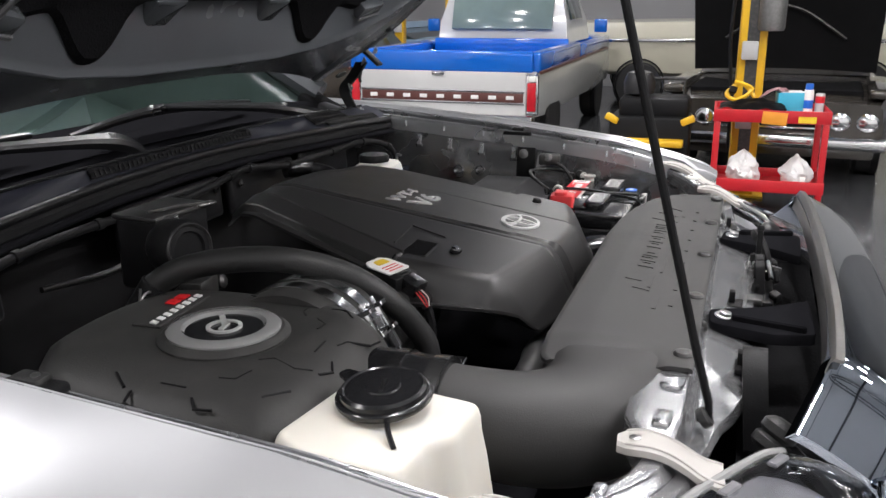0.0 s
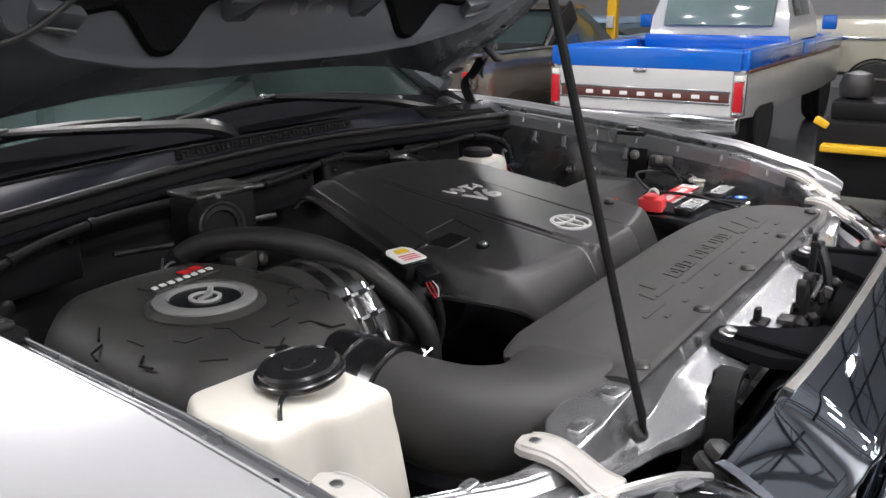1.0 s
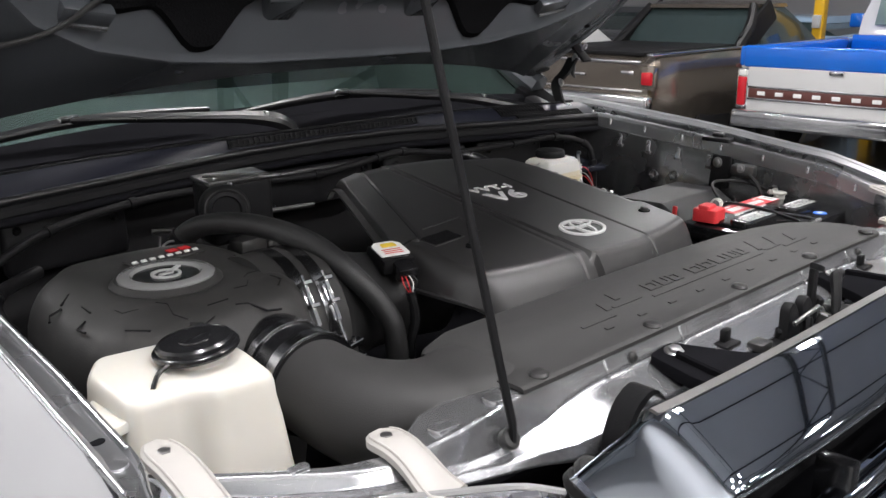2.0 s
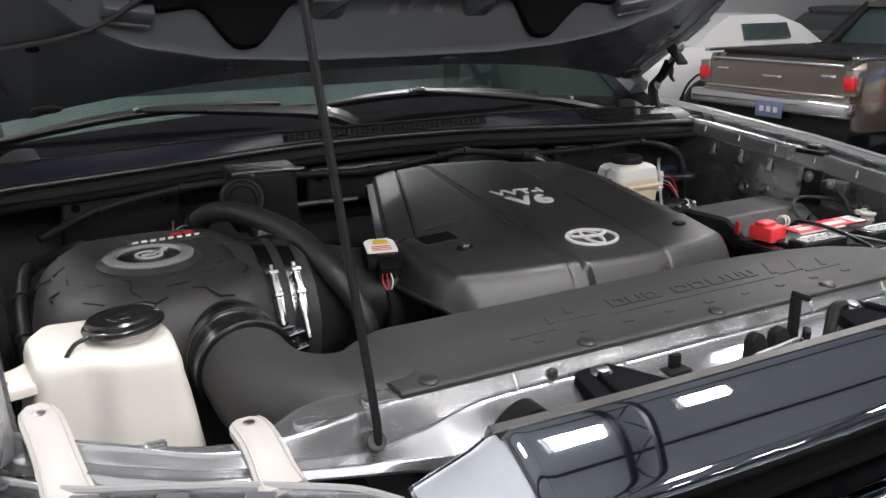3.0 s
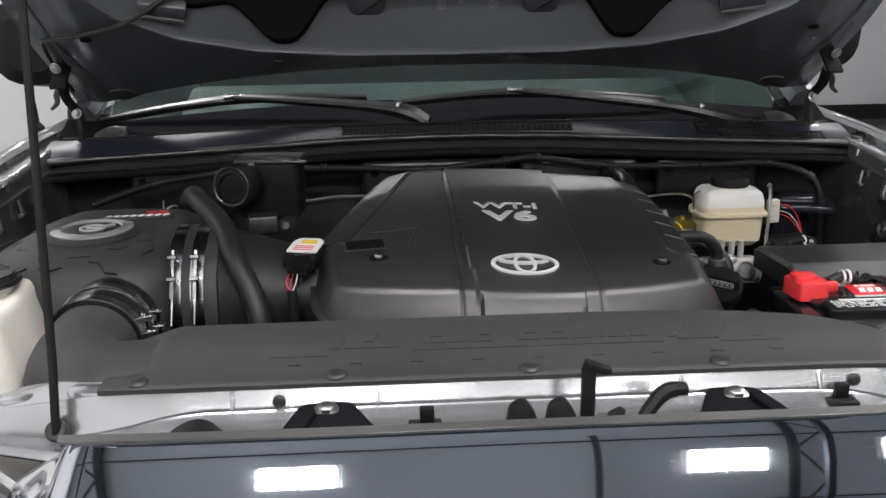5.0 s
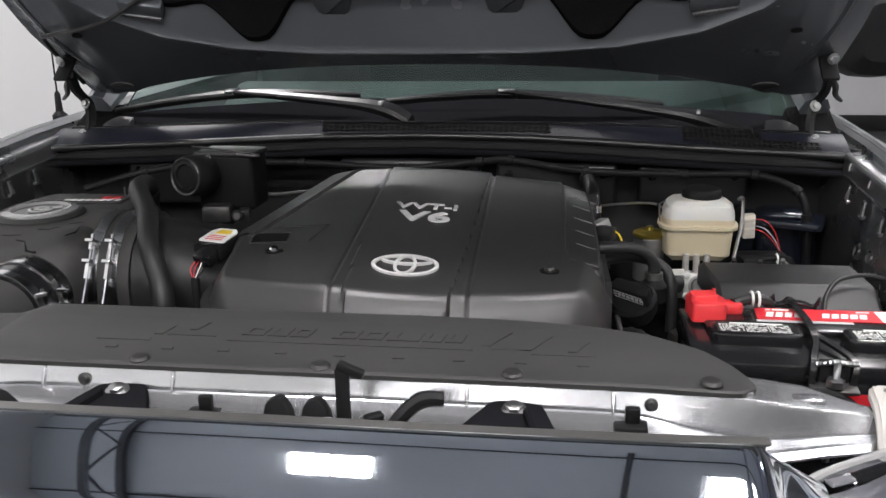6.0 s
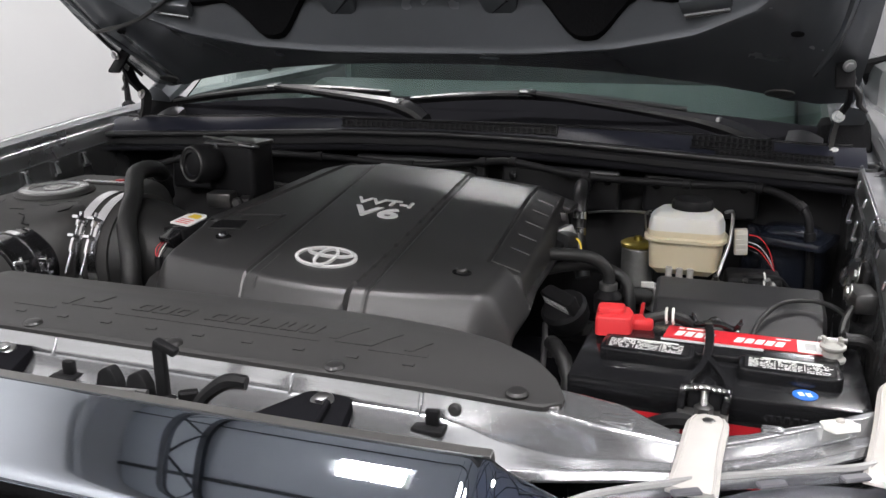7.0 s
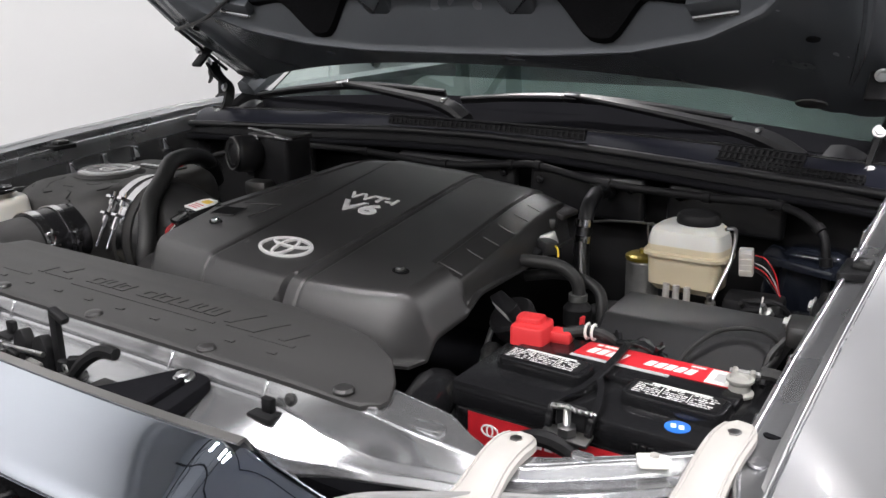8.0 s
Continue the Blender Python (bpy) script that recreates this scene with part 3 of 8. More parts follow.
def hood_w(x, y):
    """Height of the underside: rear frame tilted down towards the cowl, then the recess rising towards the nose."""
    r, edge = hood_rear(x), min(recess_edge(x) + 0.010, 1.05)
    d = y - edge
    w = 0.016 - 0.005 * soft(0.0, 0.006, d) - 0.62 * max(0, min(d, 0.09))
    w -= 0.036 * (1 - max(0, min(1, (y - r) / max(0.05, min(edge - r, 0.25)))))
    w -= 0.02 * soft(0.67, 0.745, abs(x))
    return w + 0.006 * soft(0.60, 0.63, abs(x)) * (1 - soft(0.63, 0.655, abs(x)))


def hood_face(u, v):
    x = -0.745 + 1.49 * u
    r, edge = hood_rear(x), min(recess_edge(x) + 0.010, 1.05)
    y = r + (edge - r) * v / 0.35 if v < 0.35 else edge + (1.10 - edge) * ((v - 0.35) / 0.65) ** 1.4
    return hood_at(x, y, hood_w(x, y))


def on_hood(x, y, dw=0.0):
    return hood_at(x, y, hood_w(x, y) + dw)


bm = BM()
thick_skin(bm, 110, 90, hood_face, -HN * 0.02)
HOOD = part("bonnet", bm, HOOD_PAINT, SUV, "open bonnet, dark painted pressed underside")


def scallop(x):
    a = abs(x)
    base = 0.272
    tooth = 0.068 * (1 - soft(0.010, 0.095, abs(a - 0.300)))
    outer = 0.09 * soft(0.44, 0.58, a)
    return base - tooth + outer


bm = BM()


def pad_pt(u, v):
    x = -0.60 + 1.20 * u
    s0 = scallop(x)
    y = s0 + (0.98 - s0) * v ** 1.3
    return on_hood(x, y, 0.003 + 0.012 * soft(0, 0.05, v))


thick_skin(bm, 90, 20, pad_pt, -HN * 0.006)
part("insulation_pad", bm, FELT, HOOD, "black felt insulation pad with scalloped edge")
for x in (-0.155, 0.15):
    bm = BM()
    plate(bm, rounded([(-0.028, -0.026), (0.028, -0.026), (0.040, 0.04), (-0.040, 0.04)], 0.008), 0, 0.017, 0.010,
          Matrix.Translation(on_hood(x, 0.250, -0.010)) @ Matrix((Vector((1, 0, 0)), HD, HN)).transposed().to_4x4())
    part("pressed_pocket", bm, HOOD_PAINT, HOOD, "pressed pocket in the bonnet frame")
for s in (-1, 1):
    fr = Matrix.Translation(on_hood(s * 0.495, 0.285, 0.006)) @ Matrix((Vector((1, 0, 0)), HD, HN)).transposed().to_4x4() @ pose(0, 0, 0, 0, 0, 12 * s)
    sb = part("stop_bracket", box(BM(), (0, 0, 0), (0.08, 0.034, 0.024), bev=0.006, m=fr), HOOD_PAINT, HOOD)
    # the edge catching light is put on as a silver-painted strip
    part("edge_glint", box(BM(), (0, -0.014, 0.013), (0.074, 0.010, 0.004), bev=0.002, seg=1, m=fr), SUPPORT_PAINT, sb, "silver strip painted as the glint on the bracket edge")
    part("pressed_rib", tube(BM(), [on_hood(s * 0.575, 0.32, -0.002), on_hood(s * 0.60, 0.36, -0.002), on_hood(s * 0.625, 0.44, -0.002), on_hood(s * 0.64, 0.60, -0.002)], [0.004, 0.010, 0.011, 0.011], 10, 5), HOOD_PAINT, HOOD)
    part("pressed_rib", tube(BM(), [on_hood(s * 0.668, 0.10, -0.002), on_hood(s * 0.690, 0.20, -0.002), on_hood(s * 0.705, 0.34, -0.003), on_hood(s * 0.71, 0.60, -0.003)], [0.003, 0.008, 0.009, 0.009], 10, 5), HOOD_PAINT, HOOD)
for x in (-0.632, 0.632):
    bm = BM()
    fr = Matrix.Translation(on_hood(x, 0.242, 0.0005)) @ Matrix((Vector((1, 0, 0)), HD, HN)).transposed().to_4x4()
    plate(bm, oval(0, 0, 0.010, 0.006, 14), 0, 0.002, 0, fr)
    part("drain_hole", bm, FELT, HOOD)
    part("rubber_bung", plate(BM(), oval(0.015 * (1 if x < 0 else -1), -0.155, 0.024, 0.011, 18), 0, 0.003, 0.001, fr), RUBBER, HOOD)
for s in (-1, 1):
    bm = BM()
    arm = smooth_path([(s * 0.722, 0.905, 1.318), (s * 0.727, 0.93, 1.285), (s * 0.716, 0.950, 1.255), (s * 0.708, 0.935, 1.22), (s * 0.706, 0.905, 1.185)], 5)
    skin(bm, [[c + Vector(o) for o in ((s * 0.004, -0.014, 0), (s * 0.004, 0.014, 0), (-s * 0.004, 0.014, 0.002), (-s * 0.004, -0.014, 0.002))] for c in arm])
    box(bm, (s * 0.712, 0.880, 1.338), (0.030, 0.075, 0.008), (41, 0, 0), 0.003)
    HG = part("hinge", bm, BLACK_MATT, SUV, "dark pressed bonnet hinge")
    part("hinge_hook", tube(BM(), [(s * 0.728, 0.915, 1.312), (s * 0.740, 0.918, 1.296), (s * 0.743, 0.922, 1.280), (s * 0.756, 0.925, 1.268)], [0.006, 0.006, 0.005, 0.003], 8, 5), DARK_STEEL, HG)
    for p in ((s * 0.722, 0.902, 1.322), (s * 0.716, 0.868, 1.348), (s * 0.714, 0.936, 1.258), (s * 0.712, 0.905, 1.20)):
        part("hinge_bolt", bolt(BM(), p, (s * 0.2, -0.8, -0.3 if p[2] > 1.3 else 0.3), 0.007, 0.007, 1.5), STEEL, HG)
    bm = BM()
    box(bm, (s * 0.732, 0.925, 1.172), (0.09, 0.13, 0.03), bev=0.01)
    box(bm, (s * 0.735, 1.03, 1.200), (0.09, 0.11, 0.05), (25, 0, 0), 0.015)
    # solid black blocks paint the shade of the hollow at the hinge
    part("hinge_shade", bm, FELT, SUV, "black blocks standing in for the shaded hollow round the hinge")
    bm = BM()
    thick_skin(bm, 12, 12, lambda u, v: Vector((s * (0.628 + 0.058 * u + 0.012 * v), 0.905 - 0.010 * u + 0.080 * v, 1.190 + 0.034 * v ** 0.7 * (1 - 0.3 * u) + 0.007 * math.sin(math.pi * u))), (0, 0.004, -0.012))
    part("cowl_end_cap", bm, CORNER, SUV, "dull grey moulded cowl corner")

# radiator support: pressed top rail
SUPPORT_BACK = [(0, 0.103), (0.375, 0.103), (0.395, 0.088), (0.49, 0.085), (0.52, 0.071), (0.545, 0.063), (0.58, 0.072), (0.675, 0.118), (0.72, 0.150), (0.80, 0.23)]
SUPPORT_FOLD = [(0, 0.033), (0.48, 0.033), (0.55, 0.041), (0.58, 0.052), (0.62, 0.076), (0.71, 0.128), (0.80, 0.21)]
SUPPORT_FRONT = [(0, -0.028), (0.30, -0.028), (0.335, -0.022), (0.37, -0.012), (0.41, 0.000), (0.45, 0.007), (0.50, 0.014), (0.55, 0.019), (0.60, 0.034), (0.65, 0.062), (0.72, 0.112), (0.80, 0.19)]
SUPPORT_TOP = [(0, 1.1035), (0.40, 1.102), (0.48, 1.0935), (0.55, 1.0835), (0.60, 1.085), (0.70, 1.096), (0.80, 1.104)]
SUPPORT_EDGE = [(0, 1.072), (0.30, 1.070), (0.335, 1.060), (0.37, 1.055), (0.45, 1.057), (0.50, 1.063), (0.55, 1.068), (0.62, 1.072), (0.72, 1.080), (0.80, 1.084)]


@functools.lru_cache(None)
def support_column(x):
    """One cross-section: rear flange, flat top, steep wall, shelf and front lip; in the corners the wall runs down to the lip."""
    back, fold, front, top, edge = (lerp_table(T, abs(x)) for T in (SUPPORT_BACK, SUPPORT_FOLD, SUPPORT_FRONT, SUPPORT_TOP, SUPPORT_EDGE))
    t = soft(0.29, 0.46, abs(x))
    k = 1 - 0.85 * t
    wy = (fold - 0.009) * (1 - t) + (fold + 0.36 * (front - fold)) * t
    wz = (top - 0.022) * (1 - t) + (top + 0.86 * (edge - top)) * t
    lip = 0.024 * (1 - t) + 0.006 * t
    P = [(back, top - 0.030), (back - 0.001, top - 0.006), (back - 0.006, top), (fold + 0.006, top), (fold + 0.001, top - 0.0012), (fold - 0.0010, top - 0.0045),
         (wy + 0.0022 * k, wz + 0.005 * k), (wy - 0.003 * k, wz - 0.0006), (front + 0.006 * k, edge + 0.0012), (front + 0.0008, edge), (front - 0.0008, edge - 0.002), (front - 0.001 - 0.003 * t, edge - lip)]
    return smooth_path([(x, y, z) for y, z in P], 5)


def support_pt(u, v):
    col = support_column(round(-0.80 + 1.6 * u, 6))
    k = v * (len(col) - 1)
    i = min(int(k), len(col) - 2)
    return Vector(col[i]).lerp(Vector(col[i + 1]), k - i)


bm = BM()
thick_skin(bm, 160, len(support_column(0.0)) - 1, support_pt, (0, 0.001, -0.003))
SUPPORT = part("radiator_support", bm, SUPPORT_PAINT, SUV, "silver pressed-steel radiator support rail")
for s in (-1, 1):
    for x, y, rx, ry in ((0.415, 0.047, 0.021, 0.012), (0.487, 0.050, 0.016, 0.009), (0.62, 0.086, 0.010, 0.006)):
        z = lerp_table(SUPPORT_TOP, x)
        part("pressed_pad", plate(BM(), rounded([(-rx, -ry), (rx, -ry), (rx, ry), (-rx, ry)], ry * 0.9), -0.002, 0.0026, 0.0022, pose(s * x, y, z, 0, 0, s * 4)), SUPPORT_PAINT, SUPPORT)
for x in (-0.275, -0.135, 0.165, 0.305):
    part("pressed_rib", tube(BM(), [(x, 0.044, 1.1015), (x, 0.0355, 1.0998), (x, 0.0300, 1.091), (x, 0.0235, 1.0815)], [0.001, 0.0030, 0.0030, 0.001], 10, 3), SUPPORT_PAINT, SUPPORT)
bm = BM()
box(bm, (0, -0.01, 0.80), (1.3, 0.05, 0.30), bev=0.01)
# added black sheet: paints the deep shade of the narrow gap
part("gap_shade", box(BM(), (0, -0.075, 0.985), (0.86, 0.11, 0.012), bev=0.003), FELT, SUV, "added black sheet standing in for shade in the grille gap")
part("radiator", bm, WELL, SUV, "dark radiator behind the grille")

# grille surround
LIP = [(-0.114, 1.1325), (-0.121, 1.1318), (-0.138, 1.1245), (-0.158, 1.1135), (-0.178, 1.1010), (-0.190, 1.0925), (-0.1955, 1.0855), (-0.194, 1.079), (-0.188, 1.075)]


LIP_CURVE = [Vector((p.x, p.y)) for p in smooth_path([(a, b, 0) for a, b in LIP], 4)]


def lip_pt(u, v):
    p = LIP_CURVE[round(v * (len(LIP_CURVE) - 1))]
    e = abs(2 * u - 1)
    s = 1 if u > 0.5 else -1
    core = min(1.0, e / 0.86)
    t = max(0.0, (e - 0.86) / 0.14)
    drop = 0.055 * t * soft(0, 0.35, t)
    half = 0.366 if s < 0 else 0.395
    return Vector((s * (half * core * (1 + 0.02 * v) + 0.075 * t), p.x + 0.012 * core ** 3 + 0.035 * t, p.y - 0.004 * core ** 2 - drop))


bm = BM()
thick_skin(bm, 120, len(LIP_CURVE) - 1, lip_pt, (0, 0.008, -0.006))
GR = part("grille_surround", bm, LIP_PAINT, SUV, "smoked reflective grille surround")
bm = BM()
thick_skin(bm, 40, 8, lambda u, v: Vector((-0.386 + 0.801 * u, lerp_table([(0, -0.104), (0.3, -0.107), (0.6, -0.112), (1, -0.121)], v) + 0.012 * abs(2 * u - 1) ** 3,
                                       lerp_table([(0, 1.105), (0.3, 1.128), (0.6, 1.1355), (1, 1.1335)], v) - 0.004 * abs(2 * u - 1) ** 2)), (0, 0.002, -0.003))
part("top_trim", bm, SATIN_TRIM, GR, "satin grey top trim strip")
for s in (-1, 1):
    part("side_post", tube(BM(), [(s * 0.452, -0.150, 1.05), (s * 0.470, -0.175, 0.99), (s * 0.455, -0.195, 0.88), (s * 0.42, -0.20, 0.80)], [0.012, 0.026, 0.03, 0.03], 18, 5), LIP_PAINT, GR)
strap = smooth_path([(-0.272, -0.030, 1.080), (-0.284, -0.030, 1.092), (-0.300, -0.030, 1.094), (-0.322, -0.031, 1.082), (-0.340, -0.034, 1.055), (-0.352, -0.04, 1.0)], 5)
bm = BM()
skin(bm, [[c + Vector(o) for o in ((0.003, -0.013, -0.003), (-0.003, -0.013, 0.003), (-0.003, 0.013, 0.003), (0.003, 0.013, -0.003))] for c in strap])
part("corner_strap", bm, BLACK_MATT, GR, "black plastic corner strap")
for z in (0.975, 0.93, 0.885, 0.84):
    part("grille_bar", box(BM(), (0, -0.175, z), (0.82, 0.03, 0.022), bev=0.009, seg=3), LIP_PAINT, SUV, "smoked chrome grille bar below the surround")
for x in (-0.41, -0.14, 0.14, 0.41):
    part("grille_post", box(BM(), (x, -0.165, 0.92), (0.02, 0.04, 0.19), bev=0.004), BLACK_GLOSS, SUV)
bm = BM()
thick_skin(bm, 30, 8, lambda u, v: Vector((-0.85 + 1.7 * u, -0.26 + 0.22 * abs(2 * u - 1) ** 2.5, 0.45 + 0.36 * v)), (0, 0.02, 0))
part("bumper", bm, BODY_PAINT, SUV)

# headlamps
for s in (-1, 1):
    def head_pt(u, v):
        x = 0.445 + 0.365 * u
        back = lerp_table([(0, -0.052), (0.06, -0.040), (0.35, 0.022), (0.7, 0.078), (0.85, 0.13), (1, 0.185)], u)
        T = [(0, (0.0, 1.050)), (0.06, (-0.003, 1.064)), (0.14, (-0.012, 1.0675)), (0.3, (-0.05, 1.062)), (0.5, (-0.10, 1.040)), (0.75, (-0.15, 0.98)), (1, (-0.17, 0.87))]
        dy, z = lerp_table([(a, b[0]) for a, b in T], v), lerp_table([(a, b[1]) for a, b in T], v)
        return Vector((s * x, back + dy * (1 - 0.25 * u), z + 0.008 * u - 0.012 * max(0, 0.1 - u) / 0.1))
    bm = BM()
    thick_skin(bm, 18, 16, head_pt, (0, 0.004, -0.004))
    h = part("headlamp", bm, LENS, SUV, "clear plastic headlamp lens")
    h.visible_shadow = False
    bm = BM()
    thick_skin(bm, 14, 8, lambda u, v: Vector(head_pt(0.03 + 0.94 * u, 0.1 + 0.8 * v)) + Vector((0, 0.012, -0.028 - 0.008 * math.sin(9 * u))), (0, 0.01, -0.01))
    part("reflector", bm, LAMP_BEZEL, h, "grey lamp bezel under the lens")
    bm = BM()
    tube(bm, [Vector(head_pt(u / 12, 0.09)) + Vector((0, 0, 0.002)) for u in range(13)], 0.004, 8, 3)
    part("lens_rim", bm, ACRYLIC, h)
    for k in range(5):
        c = Vector(head_pt(0.12 + 0.18 * k, 0.2)) + Vector((0, 0, 0.002))
        part("lens_lug", box(BM(), c, (0.026, 0.010, 0.004), (0, 0, s * 28), 0.0015, 1), LAMP_BEZEL, h)

# ivory lamp brackets
def lamp_bracket(p, q, s, w=0.037):
    ob_bm = BM()
    p, q = Vector(p), Vector(q)
    d = (q - p)
    n = 12
    side = Vector((d.y, -d.x, 0)).normalized()
    rings = []
    for i in range(n + 1):
        t = i / n
        c = p + d * t + Vector((0, 0, 0.010 * math.sin(math.pi * min(1, t * 1.25)) + 0.005))
        ww = w / 2 * (1 + 0.15 * soft(0.5, 1, t))
        ww *= (0.55, 0.86, 0.97)[i] if i < 3 else 1
        up = Vector((0, 0, 0.0045))
        rings.append([c - side * ww - up, c + side * ww - up, c + side * ww + up * 0.4, c + side * (ww - 0.004) + up, c - side * (ww - 0.004) + up, c - side * ww + up * 0.4])
    rims = [[Vector(p) for p in ring] for ring in rings[1:]]
    skin(ob_bm, rings)
    br = part("lamp_bracket", ob_bm, IVORY_BRACKET, SUV, "ivory plastic headlamp bracket")
    for j in (3, 4):
        part("rim", tube(BM(), [edge[j] for edge in rims], 0.0013, 6, 2), IVORY_BRACKET, br)
    part("bolt", bolt(BM(), p + d * 0.17 + Vector((0, 0, 0.0125)), (0, 0, 1), 0.006, 0.004, 1.5), STEEL, br)


for s in (-1, 1):
    dx = 0.010 if s > 0 else 0.0
    lamp_bracket((s * 0.549 + 0.008 + dx, 0.084, 1.085), (s * 0.540 + 0.008 + dx, -0.008, 1.060), s)
    lamp_bracket((s * 0.716 + 0.006 + dx * 0.8, 0.169, 1.104), (s * 0.700 + 0.006 + dx * 0.8, 0.058, 1.060), s)

# ---- engine cover ----
def cover_z(x, y):
    return 1.121 + 0.150 * (y - 0.325) - 0.04 * (x - 0.05) - 1.1 * max(0, y - 0.68) ** 1.5 - 2.4 * max(0, y - 0.715) ** 1.5


COVER = thing("engine_cover", "matt black plastic engine cover with silver lettering", "engine cover", at=(0.05, 0.5, 0.9))
COVER.matrix_world = Matrix.Identity(4)
SIDE_L = [(0.220, -0.165), (0.250, -0.182), (0.275, -0.197), (0.30, -0.208), (0.33, -0.215), (0.37, -0.219), (0.415, -0.224), (0.432, -0.229), (0.77, -0.106)]
SIDE_R = [(0.220, 0.284), (0.26, 0.297), (0.30, 0.307), (0.39, 0.313), (0.55, 0.309), (0.70, 0.300), (0.77, 0.294)]
EDGE_R = [(0.38, 0.262), (0.56, 0.258), (0.74, 0.255)]
FRONT = [(0.0, 0.0), (0.006, 0.0012), (0.012, 0.0050), (0.018, 0.012), (0.024, 0.0215), (0.030, 0.033), (0.045, 0.063), (0.060, 0.094), (0.075, 0.125)]


def front_y(x):
    return 0.268 + 0.040 * (abs(x - 0.053) / 0.24) ** 2


def rolled(d, r, wall):
    """Drop of a rounded shoulder: d is the distance inside the edge, r the width of the rounding, wall its final slope."""
    return 0 if d >= r else wall * ((r - d) ** 2 / (2 * r) if d > 0 else r / 2 - d)


def cover_top(x, y):
    """The cover's skin: sloping top, raised centre tongue, rolled front, stepped sides."""
    drop = front_y(x) - y
    # the tongue runs over the front roll and ends in rounded corners
    foot = soft(0.046, 0.050, drop + 900 * max(0, abs(x - 0.053) - 0.060) ** 2)
    mid = soft(-0.034, -0.0295, x) * (1 - soft(0.1365, 0.141, x)) * (1 - foot)
    seam = max(0, 1 - abs(x + 0.034) / 0.0035) + max(0, 1 - abs(x - 0.141) / 0.0035)
    z = cover_z(x, y) + 0.0035 * mid - 0.0030 * seam * (1 - soft(0.040, 0.046, drop))
    z -= lerp_table(FRONT, drop - 0.010 * mid)
    left, right = x - lerp_table(SIDE_L, y), lerp_table(SIDE_R, y) - x
    z -= 0.10 * max(0, -0.045 - x)
    strip = soft(0.432, 0.437, y + 0.3 * (x + 0.2))
    z += 0.002 * strip * (1 - soft(0.040, 0.043, left))
    z -= 0.004 * max(0, 1 - abs(left - 0.0445) / 0.004) * strip + 0.0035 * max(0, 1 - abs(y + 0.3 * (x + 0.2) - 0.433) / 0.0035) * (1 - soft(0.042, 0.046, left))
    z -= (1 - strip) * rolled(left, 0.026, 2.6) + strip * (0.16 * max(0, 0.042 - left) + rolled(left, 0.004, 5))
    # ribbed shelf on the battery side, a step below the top
    shelf = soft(0.386, 0.389, y + 0.10 * (x - 0.262))
    e = x - lerp_table(EDGE_R, y)
    z -= shelf * (0.0030 * soft(-0.001, 0.002, e) + 0.0015 * max(0, 1 - abs(e - 0.001) / 0.003) + 0.24 * max(0, e) + rolled(right, 0.006, 5))
    z -= (1 - shelf) * rolled(right, 0.034, 1.9)
    z -= 0.06 * max(0, x - 0.10) * soft(0.60, 0.74, y)
    return z


COLUMNS = [(0.34, -0.06), (0.44, -0.02), (0.56, 0.12), (0.66, 0.16), (0.78, 0.245), (0.88, 0.268)]


def cover_skin(u, v):
    v = 0.45 * v + 0.55 * v * v
    y = 0.3
    for _ in range(6):
        a, b = lerp_table(SIDE_L, y) - 0.013, lerp_table(SIDE_R, y) + 0.012
        x = lerp_table([(0, a), (0.16, a + 0.055)] + COLUMNS + [(1, b)], u)
        near, far = front_y(x) - 0.052, 0.750 - 0.03 * soft(-0.10, 0.25, x)
        y = near + (far - near) * v
    low = 1.028 + 0.05 * (1 - soft(-0.23, -0.14, x)) + 0.055 * soft(0.31, 0.42, y) * soft(0.2, 0.27, x)
    # the side strip ends in a thin free edge
    edge = cover_z(x, y) - 0.10 * max(0, -0.045 - x) - 0.016
    k = soft(0.432, 0.446, y) * (1 - soft(0.0, 0.03, x - lerp_table(SIDE_L, y)))
    low += max(0, edge - low) * k
    return Vector((x, y, max(cover_top(x, y), low)))


bm = BM()
thick_skin(bm, 260, 170, cover_skin, (0, 0, -0.004))
part("cover_shell", bm, BLACK_COVER, COVER)
line = [(lerp_table(SIDE_L, y) + 0.0445, y) for y in [0.440 + 0.0315 * k for k in range(11)]]
line = [(lerp_table(SIDE_L, 0.442) + 0.004, 0.442), (lerp_table(SIDE_L, 0.440) + 0.025, 0.437)] + line
part("panel_groove", tube(BM(), [(x, y, cover_top(x, y) + 0.0002) for x, y in line], 0.0014, 6, 0), FELT, COVER, "dark joint line of the side strip")
# ribs on the battery side
for k, y in enumerate((0.398, 0.452, 0.498, 0.544, 0.590, 0.634)):
    xe, xr = lerp_table(EDGE_R, y) + (0.016 if k else 0.002), lerp_table(SIDE_R, y) - 0.008
    part("cooling_rib", tube(BM(), [(xe, y, cover_top(xe, y) + 0.0002), (xr, y - 0.004, cover_top(xr, y) + 0.0005)], 0.0010, 6, 0), RIB_SCUFF_GLINT, COVER)
part("shelf_tab", box(BM(), (0.300, 0.705, 1.128), (0.030, 0.05, 0.010), (0, 16, -4), 0.003), BLACK_COVER, COVER)
for x0, x1 in ((-0.12, -0.02), (0.02, 0.10)):
    part("rim_bead", tube(BM(), [(x0 + (x1 - x0) * k / 8, front_y(x0 + (x1 - x0) * k / 8) - 0.0505, 1.029) for k in range(9)], 0.0016, 6, 0), BLACK_COVER, COVER)


def on_cover(x, y, dz=0.0, turn=0.0):
    return Matrix.Translation((x, y, cover_top(x, y) + dz)) @ pose(0, 0, 0, math.degrees(math.atan(0.150)), math.degrees(math.atan(0.04)), turn)


# no cut-out: the opening's shade is a black skin on the cover
bm = BM()
